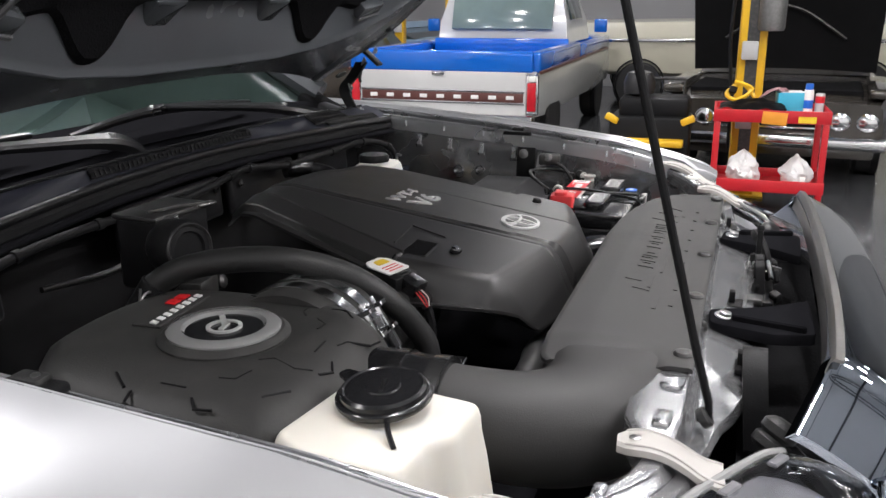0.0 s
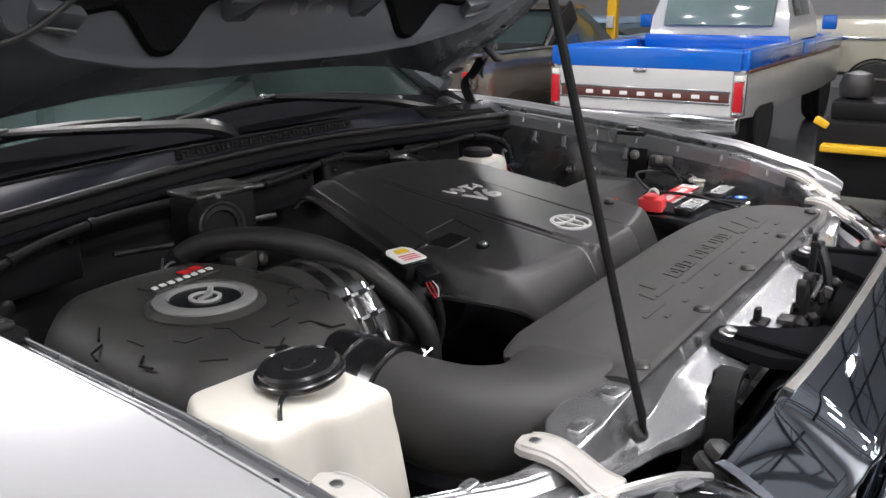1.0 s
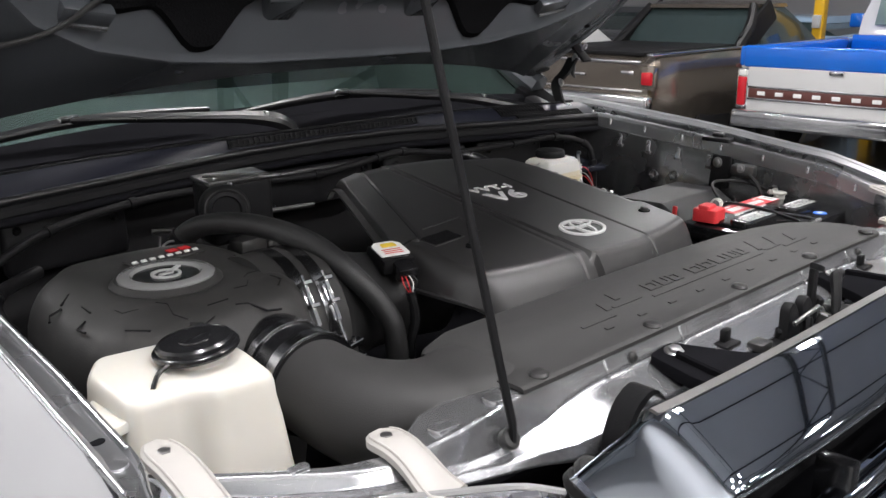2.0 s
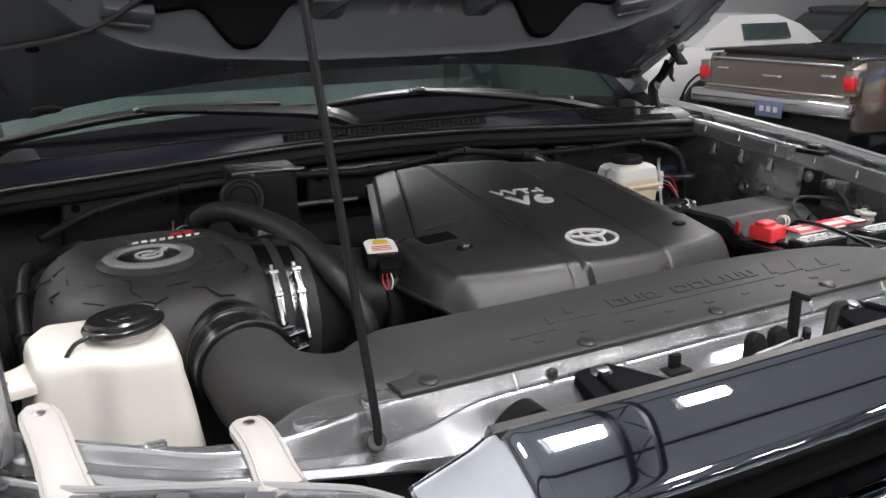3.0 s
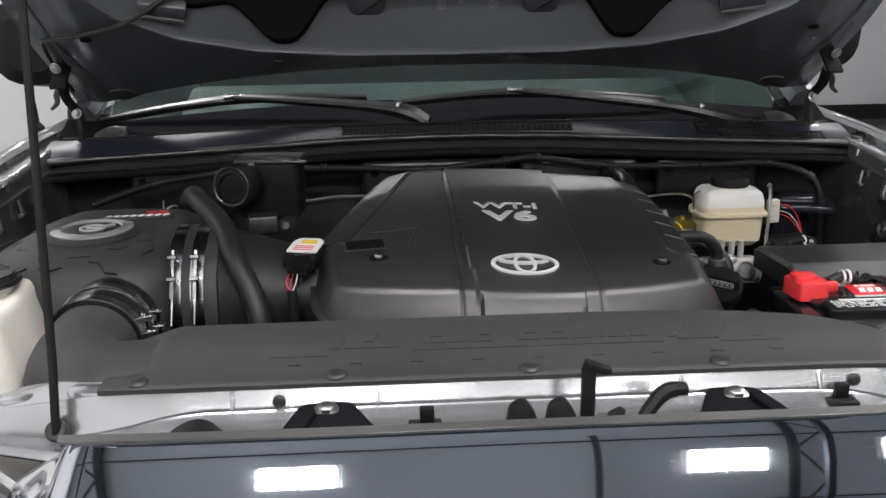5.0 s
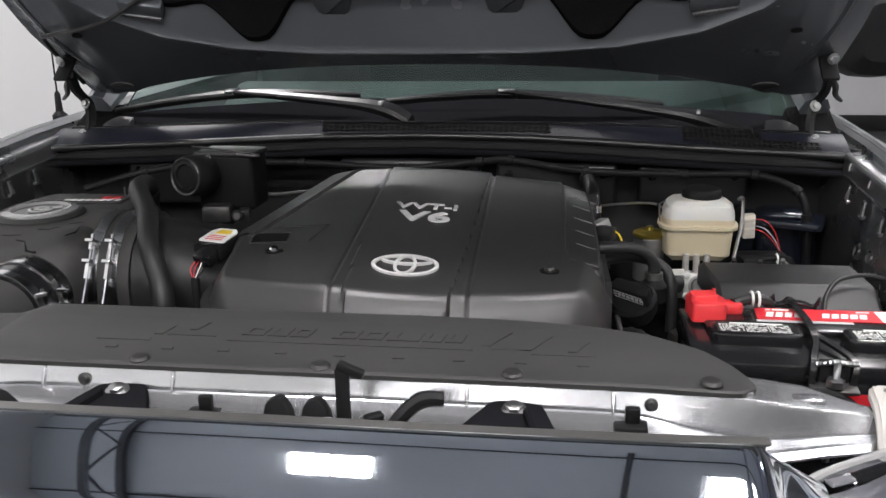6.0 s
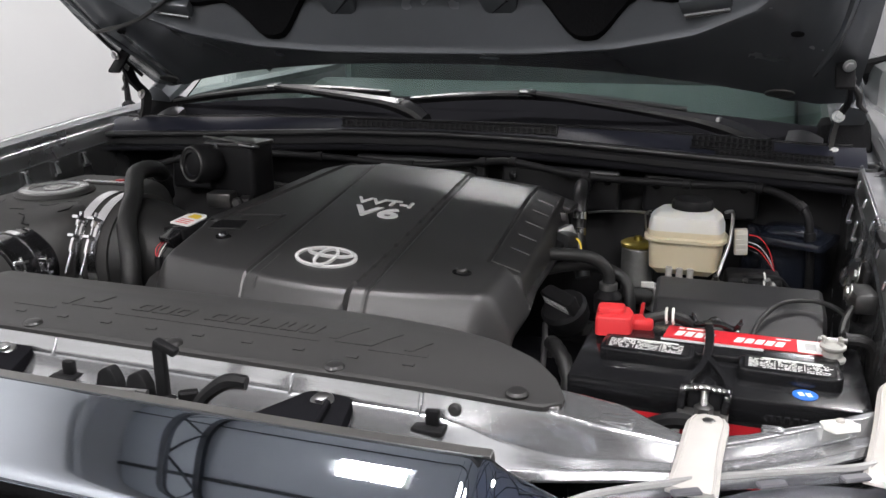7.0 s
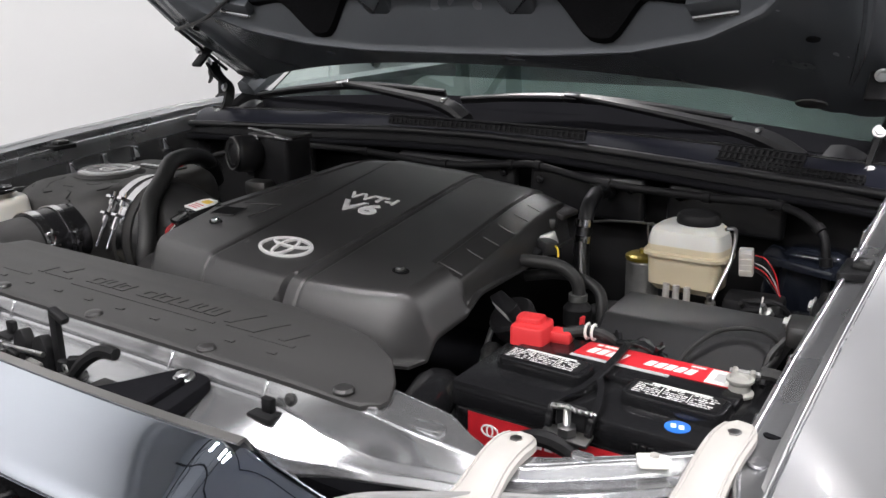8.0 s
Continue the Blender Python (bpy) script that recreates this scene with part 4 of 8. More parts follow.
thick_skin(bm, 8, 6, lambda u, v: Vector((-0.183 + 0.054 * u - 0.004 * v, 0.400 + 0.032 * v, cover_top(-0.183 + 0.054 * u - 0.004 * v, 0.400 + 0.032 * v) + 0.0012)), (0, 0, -0.002))
part("vent_shade", bm, FELT, COVER, "black patch painting a shaded rectangular opening")
rim = [(-0.183, 0.400), (-0.129, 0.400), (-0.133, 0.432), (-0.187, 0.432), (-0.183, 0.400)]
part("vent_rim", tube(BM(), [(x, y, cover_top(x, y) + 0.0008) for x, y in rim], 0.0013, 6, 0), BLACK_COVER, COVER)
bm = BM()
tube(bm, [(x, y, cover_top(x, y) + 0.0004) for x, y in ((-0.098, 0.400), (-0.093, 0.420), (-0.088, 0.440), (-0.083, 0.458))], 0.0016, 6, 0)
tube(bm, [(x, y, cover_top(x, y) + 0.0004) for x, y in ((-0.160, 0.455), (-0.13, 0.456), (-0.105, 0.457), (-0.083, 0.458))], 0.0014, 6, 0)
part("pressed_line", bm, BLACK_COVER, COVER)
for x, y in ((-0.138, 0.371), (0.240, 0.345)):
    bm = BM()
    plate(bm, oval(0, 0, 0.013, 0.008), -0.002, 0.0015, 0, on_cover(x, y))
    w = part("bolt_well", bm, FELT, COVER)
    part("cover_bolt", lathe(BM(), [(0.007, 0), (0.007, 0.004), (0.005, 0.006)], 12, on_cover(x, y, 0.001)), CHROME if x < 0 else DARK_STEEL, w)
# badge: three ovals
BADGE = on_cover(0.053, 0.327, 0.0)
bm = BM()
ring_flat(bm, 0.0445, 0.0300, 0.0050, 0.0042, 0.003, BADGE)
ring_flat(bm, 0.0150, 0.0268, 0.0042, 0.0035, 0.0034, BADGE)
ring_flat(bm, 0.0345, 0.0130, 0.0040, 0.0034, 0.0038, BADGE @ Matrix.Translation((0, 0.0135, 0)))
part("oval_badge", bm, SILVER_PRINT, COVER, "silver badge of crossed ovals")
letters("lettering", "VVT-i", 0.0285, 0.0012, on_cover(0.053, 0.527, 0.0008), SILVER_PRINT, COVER, 0.0006, 1.42)
letters("lettering", "V6", 0.048, 0.0012, on_cover(0.055, 0.487, 0.0008), SILVER_PRINT, COVER, 0.0012, 1.45)

# ---- cold air intake ----
INTAKE = thing("air_intake", "black rotomoulded intake tube and scoop bolted to the support", "air intake", at=(0, 0.1, 1.0))
INTAKE.matrix_world = Matrix.Identity(4)


def duct(bm, stations, n=28, sub=5):
    """Loft of rounded sections: (centre, heading in degrees, half width, half height, squareness)."""
    C = smooth_path([Vector(s[0]) for s in stations], sub)
    m = len(C)
    rings = []
    for i, c in enumerate(C):
        f = i / (m - 1) * (len(stations) - 1)
        k = min(int(f), len(stations) - 2)
        t = f - k
        a, b = stations[k], stations[k + 1]
        h = radians(a[1] + (b[1] - a[1]) * t)
        w, hh, e = (a[j] + (b[j] - a[j]) * t for j in (2, 3, 4))
        side = Vector((-math.sin(h), math.cos(h), 0))
        ring = []
        for j in range(n):
            q = 2 * math.pi * j / n
            cx, sz = math.cos(q), math.sin(q)
            ring.append(c + side * w * math.copysign(abs(cx) ** (2 / e), cx) + Vector((0, 0, hh * math.copysign(abs(sz) ** (2 / e), sz))))
        rings.append(ring)
    skin(bm, rings)
    return bm


bm = BM()
duct(bm, [((-0.486, 0.300, 1.062), -92, 0.052, 0.052, 2.0), ((-0.486, 0.240, 1.058), -90, 0.054, 0.054, 2.0), ((-0.478, 0.185, 1.054), -75, 0.057, 0.056, 2.1),
          ((-0.450, 0.142, 1.052), -45, 0.064, 0.057, 2.4), ((-0.405, 0.119, 1.054), -15, 0.074, 0.056, 3.0), ((-0.35, 0.113, 1.054), 0, 0.076, 0.0545, 4.5),
          ((-0.25, 0.113, 1.056), 0, 0.074, 0.044, 6.0)])
part("intake_tube", bm, BLACK_ROTO, INTAKE, "matt black intake elbow")
SCOOP_BACK = [(-0.402, 0.180), (-0.39, 0.190), (0.10, 0.194), (0.20, 0.188), (0.28, 0.175), (0.35, 0.150), (0.395, 0.120), (0.425, 0.085), (0.438, 0.055)]


def scoop_z(x, y):
    return 1.1085 + 0.005 * soft(0.05, 0.12, y) - 0.10 * max(0, y - 0.15) - 0.0025 * soft(0.3, 0.43, x) - 0.012 * (1 - soft(-0.402, -0.35, x)) * soft(0.05, 0.09, y)


def scoop_skin(u, v):
    x = -0.402 + 0.840 * u
    back = lerp_table(SCOOP_BACK, x)
    front = 0.030 + 0.014 * soft(0.42, 0.438, x)
    y = front + (back - front) * v
    e = min(y - front, back - y, 0.438 - x)
    return Vector((x, y, scoop_z(x, y) - 0.9 * max(0, 0.002 - e)))


bm = BM()
thick_skin(bm, 110, 40, scoop_skin, (0, 0, -0.0045))
part("scoop", bm, BLACK_ROTO, INTAKE, "flat black ram scoop")
bm = BM()
box(bm, (0.0, 0.122, 1.063), (0.70, 0.115, 0.066), bev=0.02, seg=3)
part("scoop_duct", bm, BLACK_ROTO, INTAKE)
def scoop_mark(bm, x0, x1, y0, y1, h, skew=0.0):
    """A raised bar lying on the scoop, slanted by skew."""
    thick_skin(bm, 3, 2, lambda u, v: Vector((x0 + (x1 - x0) * u + skew * (y1 - y0) * v, y0 + (y1 - y0) * v, scoop_z(x0, y0 + (y1 - y0) * v) + h)), (0, 0, -h - 0.001))


for k in range(9):
    bm = BM()
    scoop_mark(bm, -0.225 + 0.062 * k, -0.213 + 0.062 * k, 0.066, 0.071, 0.0012)
    part("moulded_dash", bm, BLACK_ROTO, INTAKE)
for x0, x1, y0, y1, sk in ((-0.245, -0.185, 0.084, 0.089, 0), (-0.170, -0.115, 0.098, 0.103, 0), (-0.150, -0.141, 0.112, 0.134, 0.3), (-0.185, -0.176, 0.098, 0.120, 0.3), (-0.100, 0.165, 0.090, 0.094, 0),
                           (0.172, 0.182, 0.100, 0.136, 0.6), (0.215, 0.225, 0.094, 0.130, 0.6), (0.182, 0.225, 0.094, 0.099, 0), (0.225, 0.290, 0.086, 0.091, 0), (0.262, 0.271, 0.094, 0.118, 0.6)):
    bm = BM()
    scoop_mark(bm, x0, x1, y0, y1, 0.0011 if sk else 0.0009, sk)
    part("raised_line", bm, BLACK_ROTO, INTAKE)
for x, w, hollow in ((-0.088, 0.024, 1), (-0.060, 0.022, 0), (-0.034, 0.020, 1), (0.012, 0.026, 1), (0.042, 0.024, 1), (0.072, 0.034, 0), (0.110, 0.020, 0), (0.134, 0.018, 0)):
    bm = BM()
    if hollow:
        for a, b, c, d in ((0, 1, 0, 0.24), (0, 1, 0.76, 1), (0, 0.24, 0.24, 0.76), (0.76, 1, 0.24, 0.76)):
            scoop_mark(bm, x + w * a + 0.2 * 0.021 * c, x + w * b + 0.2 * 0.021 * c, 0.104 + 0.021 * c, 0.104 + 0.021 * d, 0.0012, 0.2)
    else:
        for a, b, c, d in ((0, 0.26, 0, 1), (0.74, 1, 0, 1), (0.26, 0.74, 0, 0.25)):
            scoop_mark(bm, x + w * a + 0.2 * 0.021 * c, x + w * b + 0.2 * 0.021 * c, 0.104 + 0.021 * c, 0.104 + 0.021 * d, 0.0012, 0.2)
    part("moulded_mark", bm, BLACK_ROTO, INTAKE, "moulded mark, plain bars")
for x in (-0.367, -0.175, 0.016, 0.208, 0.396):
    b = part("push_rivet", lathe(BM(), [(0.0105, 0), (0.0105, 0.0015), (0.0085, 0.0042), (0.0045, 0.0052)], 18, axis((x, 0.042, 1.108), (0, 0, 1))), BLACK_COVER, INTAKE)
# coupler and clamps
bm = BM()
tube(bm, [(-0.487, 0.345, 1.063), (-0.486, 0.262, 1.060)], 0.0575, 40, 0)
part("coupler", bm, BLACK_GLOSS, INTAKE, "glossy black silicone coupler")


def band_clamp(c, d, r, screw_angle, parent, w=0.012, length=0.05):
    d = Vector(d).normalized()
    m = axis(Vector(c) - d * w / 2, d)
    bm = BM()
    lathe(bm, [(r, 0), (r + 0.0016, 0), (r + 0.0016, w), (r, w)], 40, m, caps=False)
    cl = part("band_clamp", bm, BAND_STEEL, parent, "bright steel band clamp")
    a = screw_angle
    p = m @ Vector((math.cos(a) * (r + 0.008), math.sin(a) * (r + 0.008), w / 2))
    tang = (m.to_3x3() @ Vector((-math.sin(a), math.cos(a), 0))).normalized()
    bm = BM()
    lathe(bm, [(0.0026, -length * 0.5), (0.0026, length * 0.85)], 8, axis(p, tang))
    lathe(bm, [(0.0048, length * 0.1), (0.0048, length * 0.38)], 6, axis(p, tang))
    for o in (-0.35, 0.05):
        box(bm, (0, 0, length * o), (0.012, w * 1.25, 0.006), bev=0.001, seg=1, m=axis(p, tang))
        lathe(bm, [(0.0042, length * o + 0.003), (0.0042, length * o + 0.012)], 6, axis(p, tang))
    part("clamp_screw", bm, CHROME, cl)


band_clamp((-0.486, 0.270, 1.0603), (0, 1, 0), 0.058, 2.95, INTAKE, 0.016)
band_clamp((-0.487, 0.312, 1.062), (0, 1, 0), 0.058, 3.1, INTAKE)

# ---- air filter housing ----
AIRBOX = thing("air_filter_housing", "matt black moulded filter housing with round window", "filter housing", at=(-0.55, 0.48, 0.85))
AIRBOX.matrix_world = Matrix.Identity(4)
AB = rounded([(-0.685, 0.345), (-0.60, 0.318), (-0.44, 0.325), (-0.400, 0.40), (-0.395, 0.56), (-0.42, 0.645), (-0.52, 0.668), (-0.625, 0.660), (-0.685, 0.60), (-0.70, 0.45)], 0.05, 5)


def airbox_z(x, y):
    return 1.143 - 0.5 * max(0, 0.40 - y) ** 1.2 - 0.32 * max(0, -0.61 - x) ** 1.15


bm = BM()
moulding(bm, AB, [(0.03, 0.30), (0.006, 0.14), (0.0, 0.062), (0.002, 0.040), (0.007, 0.024), (0.015, 0.011), (0.027, 0.003), (0.038, 0.0004), (0.05, 0.0)], airbox_z)
part("housing_body", bm, BLACK_DUSTY, AIRBOX)
bm = BM()
WIN = (-0.548, 0.478)
lathe(bm, [(0.066, -0.01), (0.066, 0.002), (0.060, 0.007), (0.057, 0.007)], 40, pose(*WIN, 1.143))
part("window_collar", bm, BLACK_DUSTY, AIRBOX)
bm = BM()
lathe(bm, [(0.057, 0.0), (0.057, 0.009), (0.054, 0.011), (0.042, 0.011), (0.038, 0.007), (0.03, 0.006), (0.001, 0.006)], 40, pose(*WIN, 1.143))
win = part("sight_window", bm, ACRYLIC, AIRBOX, "round smoked clear sight window")
bm = BM()
lathe(bm, [(0.041, 0.0), (0.041, 0.0012)], 32, pose(*WIN, 1.1495))
part("filter_end", bm, BLACK_GLOSS, win)
bm = BM()
ring_flat(bm, 0.018, 0.018, 0.004, 0.004, 0.002, pose(*WIN, 1.151))
box(bm, (WIN[0] + 0.014, WIN[1] + 0.010, 1.152), (0.03, 0.006, 0.002), (0, 0, 40))
box(bm, (WIN[0], WIN[1], 1.152), (0.018, 0.005, 0.002), (0, 0, 10))
part("filter_mark", bm, GREY_PRINT, win)
TREAD = [(-3.0, 0.098, 1.4, 0), (-2.75, 0.130, 0.3, 1), (-2.45, 0.100, 1.0, 1), (-2.2, 0.132, 1.5, 0), (-1.95, 0.098, 0.2, 2), (-1.7, 0.130, 1.2, 1), (-1.42, 0.100, 1.5, 0), (-1.2, 0.135, 0.2, 2), (-0.95, 0.100, 0.9, 1),
         (-0.7, 0.132, 1.5, 1), (-0.42, 0.104, 0.4, 2), (-0.15, 0.124, 1.4, 0), (0.2, 0.108, 0.3, 1), (2.75, 0.110, 1.3, 0), (3.0, 0.128, 0.4, 1)]
for a, rr, tilt, kind_ in TREAD:
    c = Vector((WIN[0] + rr * 1.05 * math.cos(a), WIN[1] + rr * math.sin(a), 0))
    q = a + tilt
    d, e = Vector((math.cos(q), math.sin(q), 0)), Vector((math.cos(q + 1.0), math.sin(q + 1.0), 0))
    zig = [c - d * 0.015, c + d * 0.012] if kind_ == 0 else [c - d * 0.016, c, c + e * 0.017] if kind_ == 1 else [c - d * 0.018 - e * 0.012, c - d * 0.014, c + d * 0.010, c + d * 0.014 + e * 0.014]
    ribbon = []
    for p in zig:
        ribbon.append(Vector((p.x, p.y, airbox_z(p.x, p.y) - 0.0008)))
    # shadow of each moulded groove, drawn as a thin darker bar
    part("groove_shade", tube(BM(), ribbon, 0.0015, 8, 0), BLACK_MATT, AIRBOX)
NP = pose(-0.508, 0.570, 1.1455, 0, 0, 4)
bm = BM()
box(bm, (0, 0, -0.001), (0.10, 0.034, 0.003), bev=0.001, seg=1, m=NP)
np_ = part("name_plate", bm, BLACK_DUSTY, AIRBOX, "black name plate with white and red bars")
bm = BM()
for k in range(8):
    box(bm, (-0.0425 + 0.0122 * k, -0.007, 0.002), (0.0080, 0.0095, 0.0015), (0, 0, 0), 0.0006, 1, NP @ ITALIC)
part("white_bar", bm, WHITE_LABEL, np_)
bm = BM()
box(bm, (0.016, 0.009, 0.002), (0.014, 0.013, 0.002), bev=0.0006, seg=1, m=NP)
box(bm, (0.034, 0.009, 0.002), (0.014, 0.013, 0.002), bev=0.0006, seg=1, m=NP)
part("red_bar", bm, RED_BADGE, np_)
CLAMP_TURN = radians(150)
# outlet neck to the throttle tube
bm = BM()
tube(bm, [(-0.45, 0.466, 1.052), (-0.36, 0.468, 1.052)], 0.101, 40, 0)
part("outlet_collar", bm, BLACK_DUSTY, AIRBOX)
for x in (-0.414, -0.384):
    band_clamp((x, 0.467, 1.052), (1, 0, 0), 0.1015, CLAMP_TURN, AIRBOX, 0.018, 0.075)

# throttle tube
TUBE = thing("throttle_tube", "fat black rubber tube from filter housing to engine", "intake hose", at=(-0.3, 0.47, 1.0))
TUBE.matrix_world = Matrix.Identity(4)
bm = BM()
tube(bm, [(-0.365, 0.468, 1.052), (-0.335, 0.47, 1.052), (-0.27, 0.468, 1.05), (-0.20, 0.46, 1.045)], [0.098, 0.088, 0.07, 0.064], 28, 5)
part("hose_body", bm, RUBBER, TUBE)
part("hose_end", tube(BM(), [(-0.215, 0.462, 1.05), (-0.15, 0.455, 1.045)], 0.068, 24, 0), RUBBER, TUBE)

# small sensor with a label on the throttle tube
SENSOR = thing("air_flow_sensor", "black air flow sensor plug with white and yellow label", "sensor", at=(-0.24, 0.42, 1.1))
SENSOR.matrix_world = Matrix.Identity(4)
SM = pose(-0.243, 0.425, 1.128, 8, 0, -14)
part("sensor_body", box(BM(), (0, 0.004, -0.012), (0.048, 0.062, 0.02), bev=0.004, m=SM), BLACK_MATT, SENSOR)
lb = part("label", plate(BM(), rounded([(-0.022, -0.014), (0.022, -0.014), (0.022, 0.022), (0.014, 0.032), (-0.014, 0.032), (-0.022, 0.022)], 0.003), -0.001, 0.001, 0, SM),
          WHITE_LABEL, SENSOR, "white label with yellow patch and red lines")
part("yellow_patch", plate(BM(), rounded([(-0.010, 0.012), (0.014, 0.012), (0.012, 0.025), (-0.008, 0.025)], 0.003), 0.0012, 0.0018, 0, SM), YELLOW_LABEL, lb)
for k in range(3):
    part("printed_line", box(BM(), (0, 0.004 - 0.006 * k, 0.0015), (0.028, 0.0018, 0.0006), m=SM), RED_LABEL, lb)
part("plug", box(BM(), (0.004, -0.030, -0.014), (0.030, 0.036, 0.020), (12, 0, 0), 0.004, 2, SM), BLACK_GLOSS, SENSOR)
for k, (dx, mt) in enumerate(((-0.006, RED_PLASTIC), (-0.001, RED_LABEL), (0.004, WHITE_PART), (0.009, BLACK_GLOSS))):
    part("wire", tube(BM(), [SM @ Vector((dx, -0.044, -0.016)), SM @ Vector((dx * 1.4, -0.058, -0.024)), SM @ Vector((dx * 0.5, -0.064, -0.034))], 0.0008, 6, 4), mt, SENSOR)
part("loom", tube(BM(), [SM @ Vector((0, -0.062, -0.035)), SM @ Vector((0.004, -0.072, -0.07)), SM @ Vector((0.0, -0.07, -0.12)), SM @ Vector((0.02, -0.05, -0.18))], 0.007, 8, 6, 0.001), BLACK_MATT, SENSOR)

# breather hose over the filter housing
BR_PTS = [(-0.462, 0.660, 1.105), (-0.447, 0.636, 1.148), (-0.428, 0.590, 1.170), (-0.400, 0.511, 1.177), (-0.358, 0.450, 1.157), (-0.336, 0.401, 1.125), (-0.308, 0.367, 1.077), (-0.298, 0.352, 1.03), (-0.295, 0.35, 0.90)]
BR = thing("breather_hose", "thick black rubber breather hose", "hose", at=BR_PTS[0])
BR.matrix_world = Matrix.Identity(4)
part("hose_wall", tube(BM(), BR_PTS, 0.0152, 14, 6), RUBBER, BR)
part("end_cuff", tube(BM(), BR_PTS[:2], 0.0185, 14, 4), BLACK_MATT, BR)
single("hose_spring_clip", tube(BM(), [(-0.47 + 0.018 * math.cos(a), 0.632, 1.125 + 0.02 * math.sin(a)) for a in (0.2, 0.9, 1.6, 2.3, 3.0)] + [(-0.486, 0.628, 1.155)], 0.0016, 6, 4), STEEL,
       "thin steel spring clip on the hose", "hose clip")

# module and actuator by the bulkhead
ACT = thing("vacuum_actuator", "black round actuator with bracket and box", "actuator", at=(-0.35, 0.68, 1.05))
ACT.matrix_world = Matrix.Identity(4)
part("disc", lathe(BM(), [(0.012, -0.035), (0.03, -0.032), (0.036, -0.02), (0.036, 0.012), (0.032, 0.018), (0.022, 0.020), (0.020, 0.016), (0.002, 0.016)], 30, axis((-0.372, 0.655, 1.170), (-0.35, -1, 0.1))), BLACK_MATT, ACT)
part("module_box", box(BM(), (-0.325, 0.715, 1.155), (0.105, 0.07, 0.10), (0, 0, -4), 0.010, 3), BLACK_MATT, ACT)
part("bracket", tube(BM(), [(-0.385, 0.69, 1.215), (-0.34, 0.685, 1.212), (-0.285, 0.68, 1.206), (-0.262, 0.68, 1.203), (-0.27, 0.672, 1.203), (-0.30, 0.676, 1.205)], 0.0022, 6, 4), STEEL, ACT)
part("strap", box(BM(), (-0.348, 0.676, 1.18), (0.008, 0.006, 0.05), (0, -6, 0), 0.001, 1), SUPPORT_PAINT, ACT)
part("fitting", box(BM(), (-0.335, 0.66, 1.105), (0.05, 0.035, 0.03), (0, 0, 8), 0.006), DARK_STEEL, ACT)
part("fitting", lathe(BM(), [(0.009, 0), (0.010, 0.004), (0.010, 0.014), (0.006, 0.018)], 12, axis((-0.30, 0.662, 1.100), (0.2, -1, 0.2))), DARK_STEEL, ACT)
part("module_lid", box(BM(), (-0.325, 0.714, 1.203), (0.108, 0.073, 0.008), (0, 0, -4), 0.003), BLACK_COVER, ACT)
for x, z, mt in ((-0.350, 1.098, BLACK_COVER), (-0.322, 1.094, DARK_STEEL), (-0.292, 1.100, BLACK_COVER)):
    part("module_plug", box(BM(), (x, 0.672, z), (0.020, 0.022, 0.020), (8, 0, 10), 0.003), mt, ACT)
part("disc_ring", lathe(BM(), [(0.030, 0.018), (0.033, 0.020), (0.031, 0.022), (0.028, 0.020)], 30, axis((-0.372, 0.655, 1.170), (-0.35, -1, 0.1)), caps=False), BLACK_COVER, ACT)

# ---- washer bottle ----
WASH = thing("washer_bottle", "ivory translucent washer fluid bottle with black cap", "washer bottle", at=(-0.65, 0.24, 0.8))
WASH.matrix_world = Matrix.Identity(4)
WO = rounded([(-0.706, 0.226), (-0.652, 0.220), (-0.634, 0.204), (-0.568, 0.198), (-0.564, 0.265), (-0.573, 0.328), (-0.69, 0.345), (-0.712, 0.31)], 0.013, 5)


def wash_z(x, y):
    return 1.123 + 0.05 * (y - 0.20) - 0.03 * max(0, -0.64 - x)


bm = BM()
moulding(bm, WO, [(-0.022, 0.30), (-0.016, 0.12), (-0.011, 0.085), (-0.006, 0.05), (-0.001, 0.025), (0.0, 0.012), (0.002, 0.005), (0.004, 0.002), (0.006, 0.0005), (0.008, 0.0)], wash_z)
part("bottle", bm, IVORY, WASH)
part("neck", lathe(BM(), [(0.030, -0.01), (0.030, 0.008)], 24, pose(-0.612, 0.276, 1.126)), IVORY, WASH)
CAPM = pose(-0.612, 0.276, 1.134, -3, -5, 0) @ Matrix.Diagonal((1.14, 1.14, 0.8, 1))
cp = part("cap", lathe(BM(), [(0.036, 0), (0.0375, 0.003), (0.0375, 0.007), (0.036, 0.009), (0.034, 0.0095), (0.0335, 0.014), (0.031, 0.017), (0.0295, 0.0155), (0.014, 0.0155), (0.013, 0.017), (0.001, 0.017)], 36, CAPM), BLACK_GLOSS, WASH, "glossy black snap cap")
part("cap_tab", plate(BM(), rounded([(0.02, -0.012), (0.052, -0.005), (0.052, 0.005), (0.02, 0.012)], 0.003), 0.006, 0.010, 0.001, CAPM @ pose(0, 0, 0, 0, 0, 62)), BLACK_GLOSS, cp)
part("cap_strap", tube(BM(), [CAPM @ Vector((-0.03, -0.015, 0.005)), CAPM @ Vector((-0.045, -0.022, 0.003)), CAPM @ Vector((-0.055, -0.03, -0.008))], 0.0025, 6, 4), BLACK_GLOSS, cp)
part("embossed_line", box(BM(), (0, 0, 0.0165), (0.020, 0.003, 0.001), (0, 0, 12), m=CAPM), BLACK_MATT, cp)
part("mounting_ear", plate(BM(), rounded([(-0.760, 0.222), (-0.725, 0.224), (-0.695, 0.232), (-0.695, 0.318), (-0.722, 0.285), (-0.760, 0.268)], 0.010), 1.097, 1.107, 0.0035), IVORY, WASH)
part("ear_bolt", bolt(BM(), (-0.740, 0.243, 1.107)), STEEL, WASH)

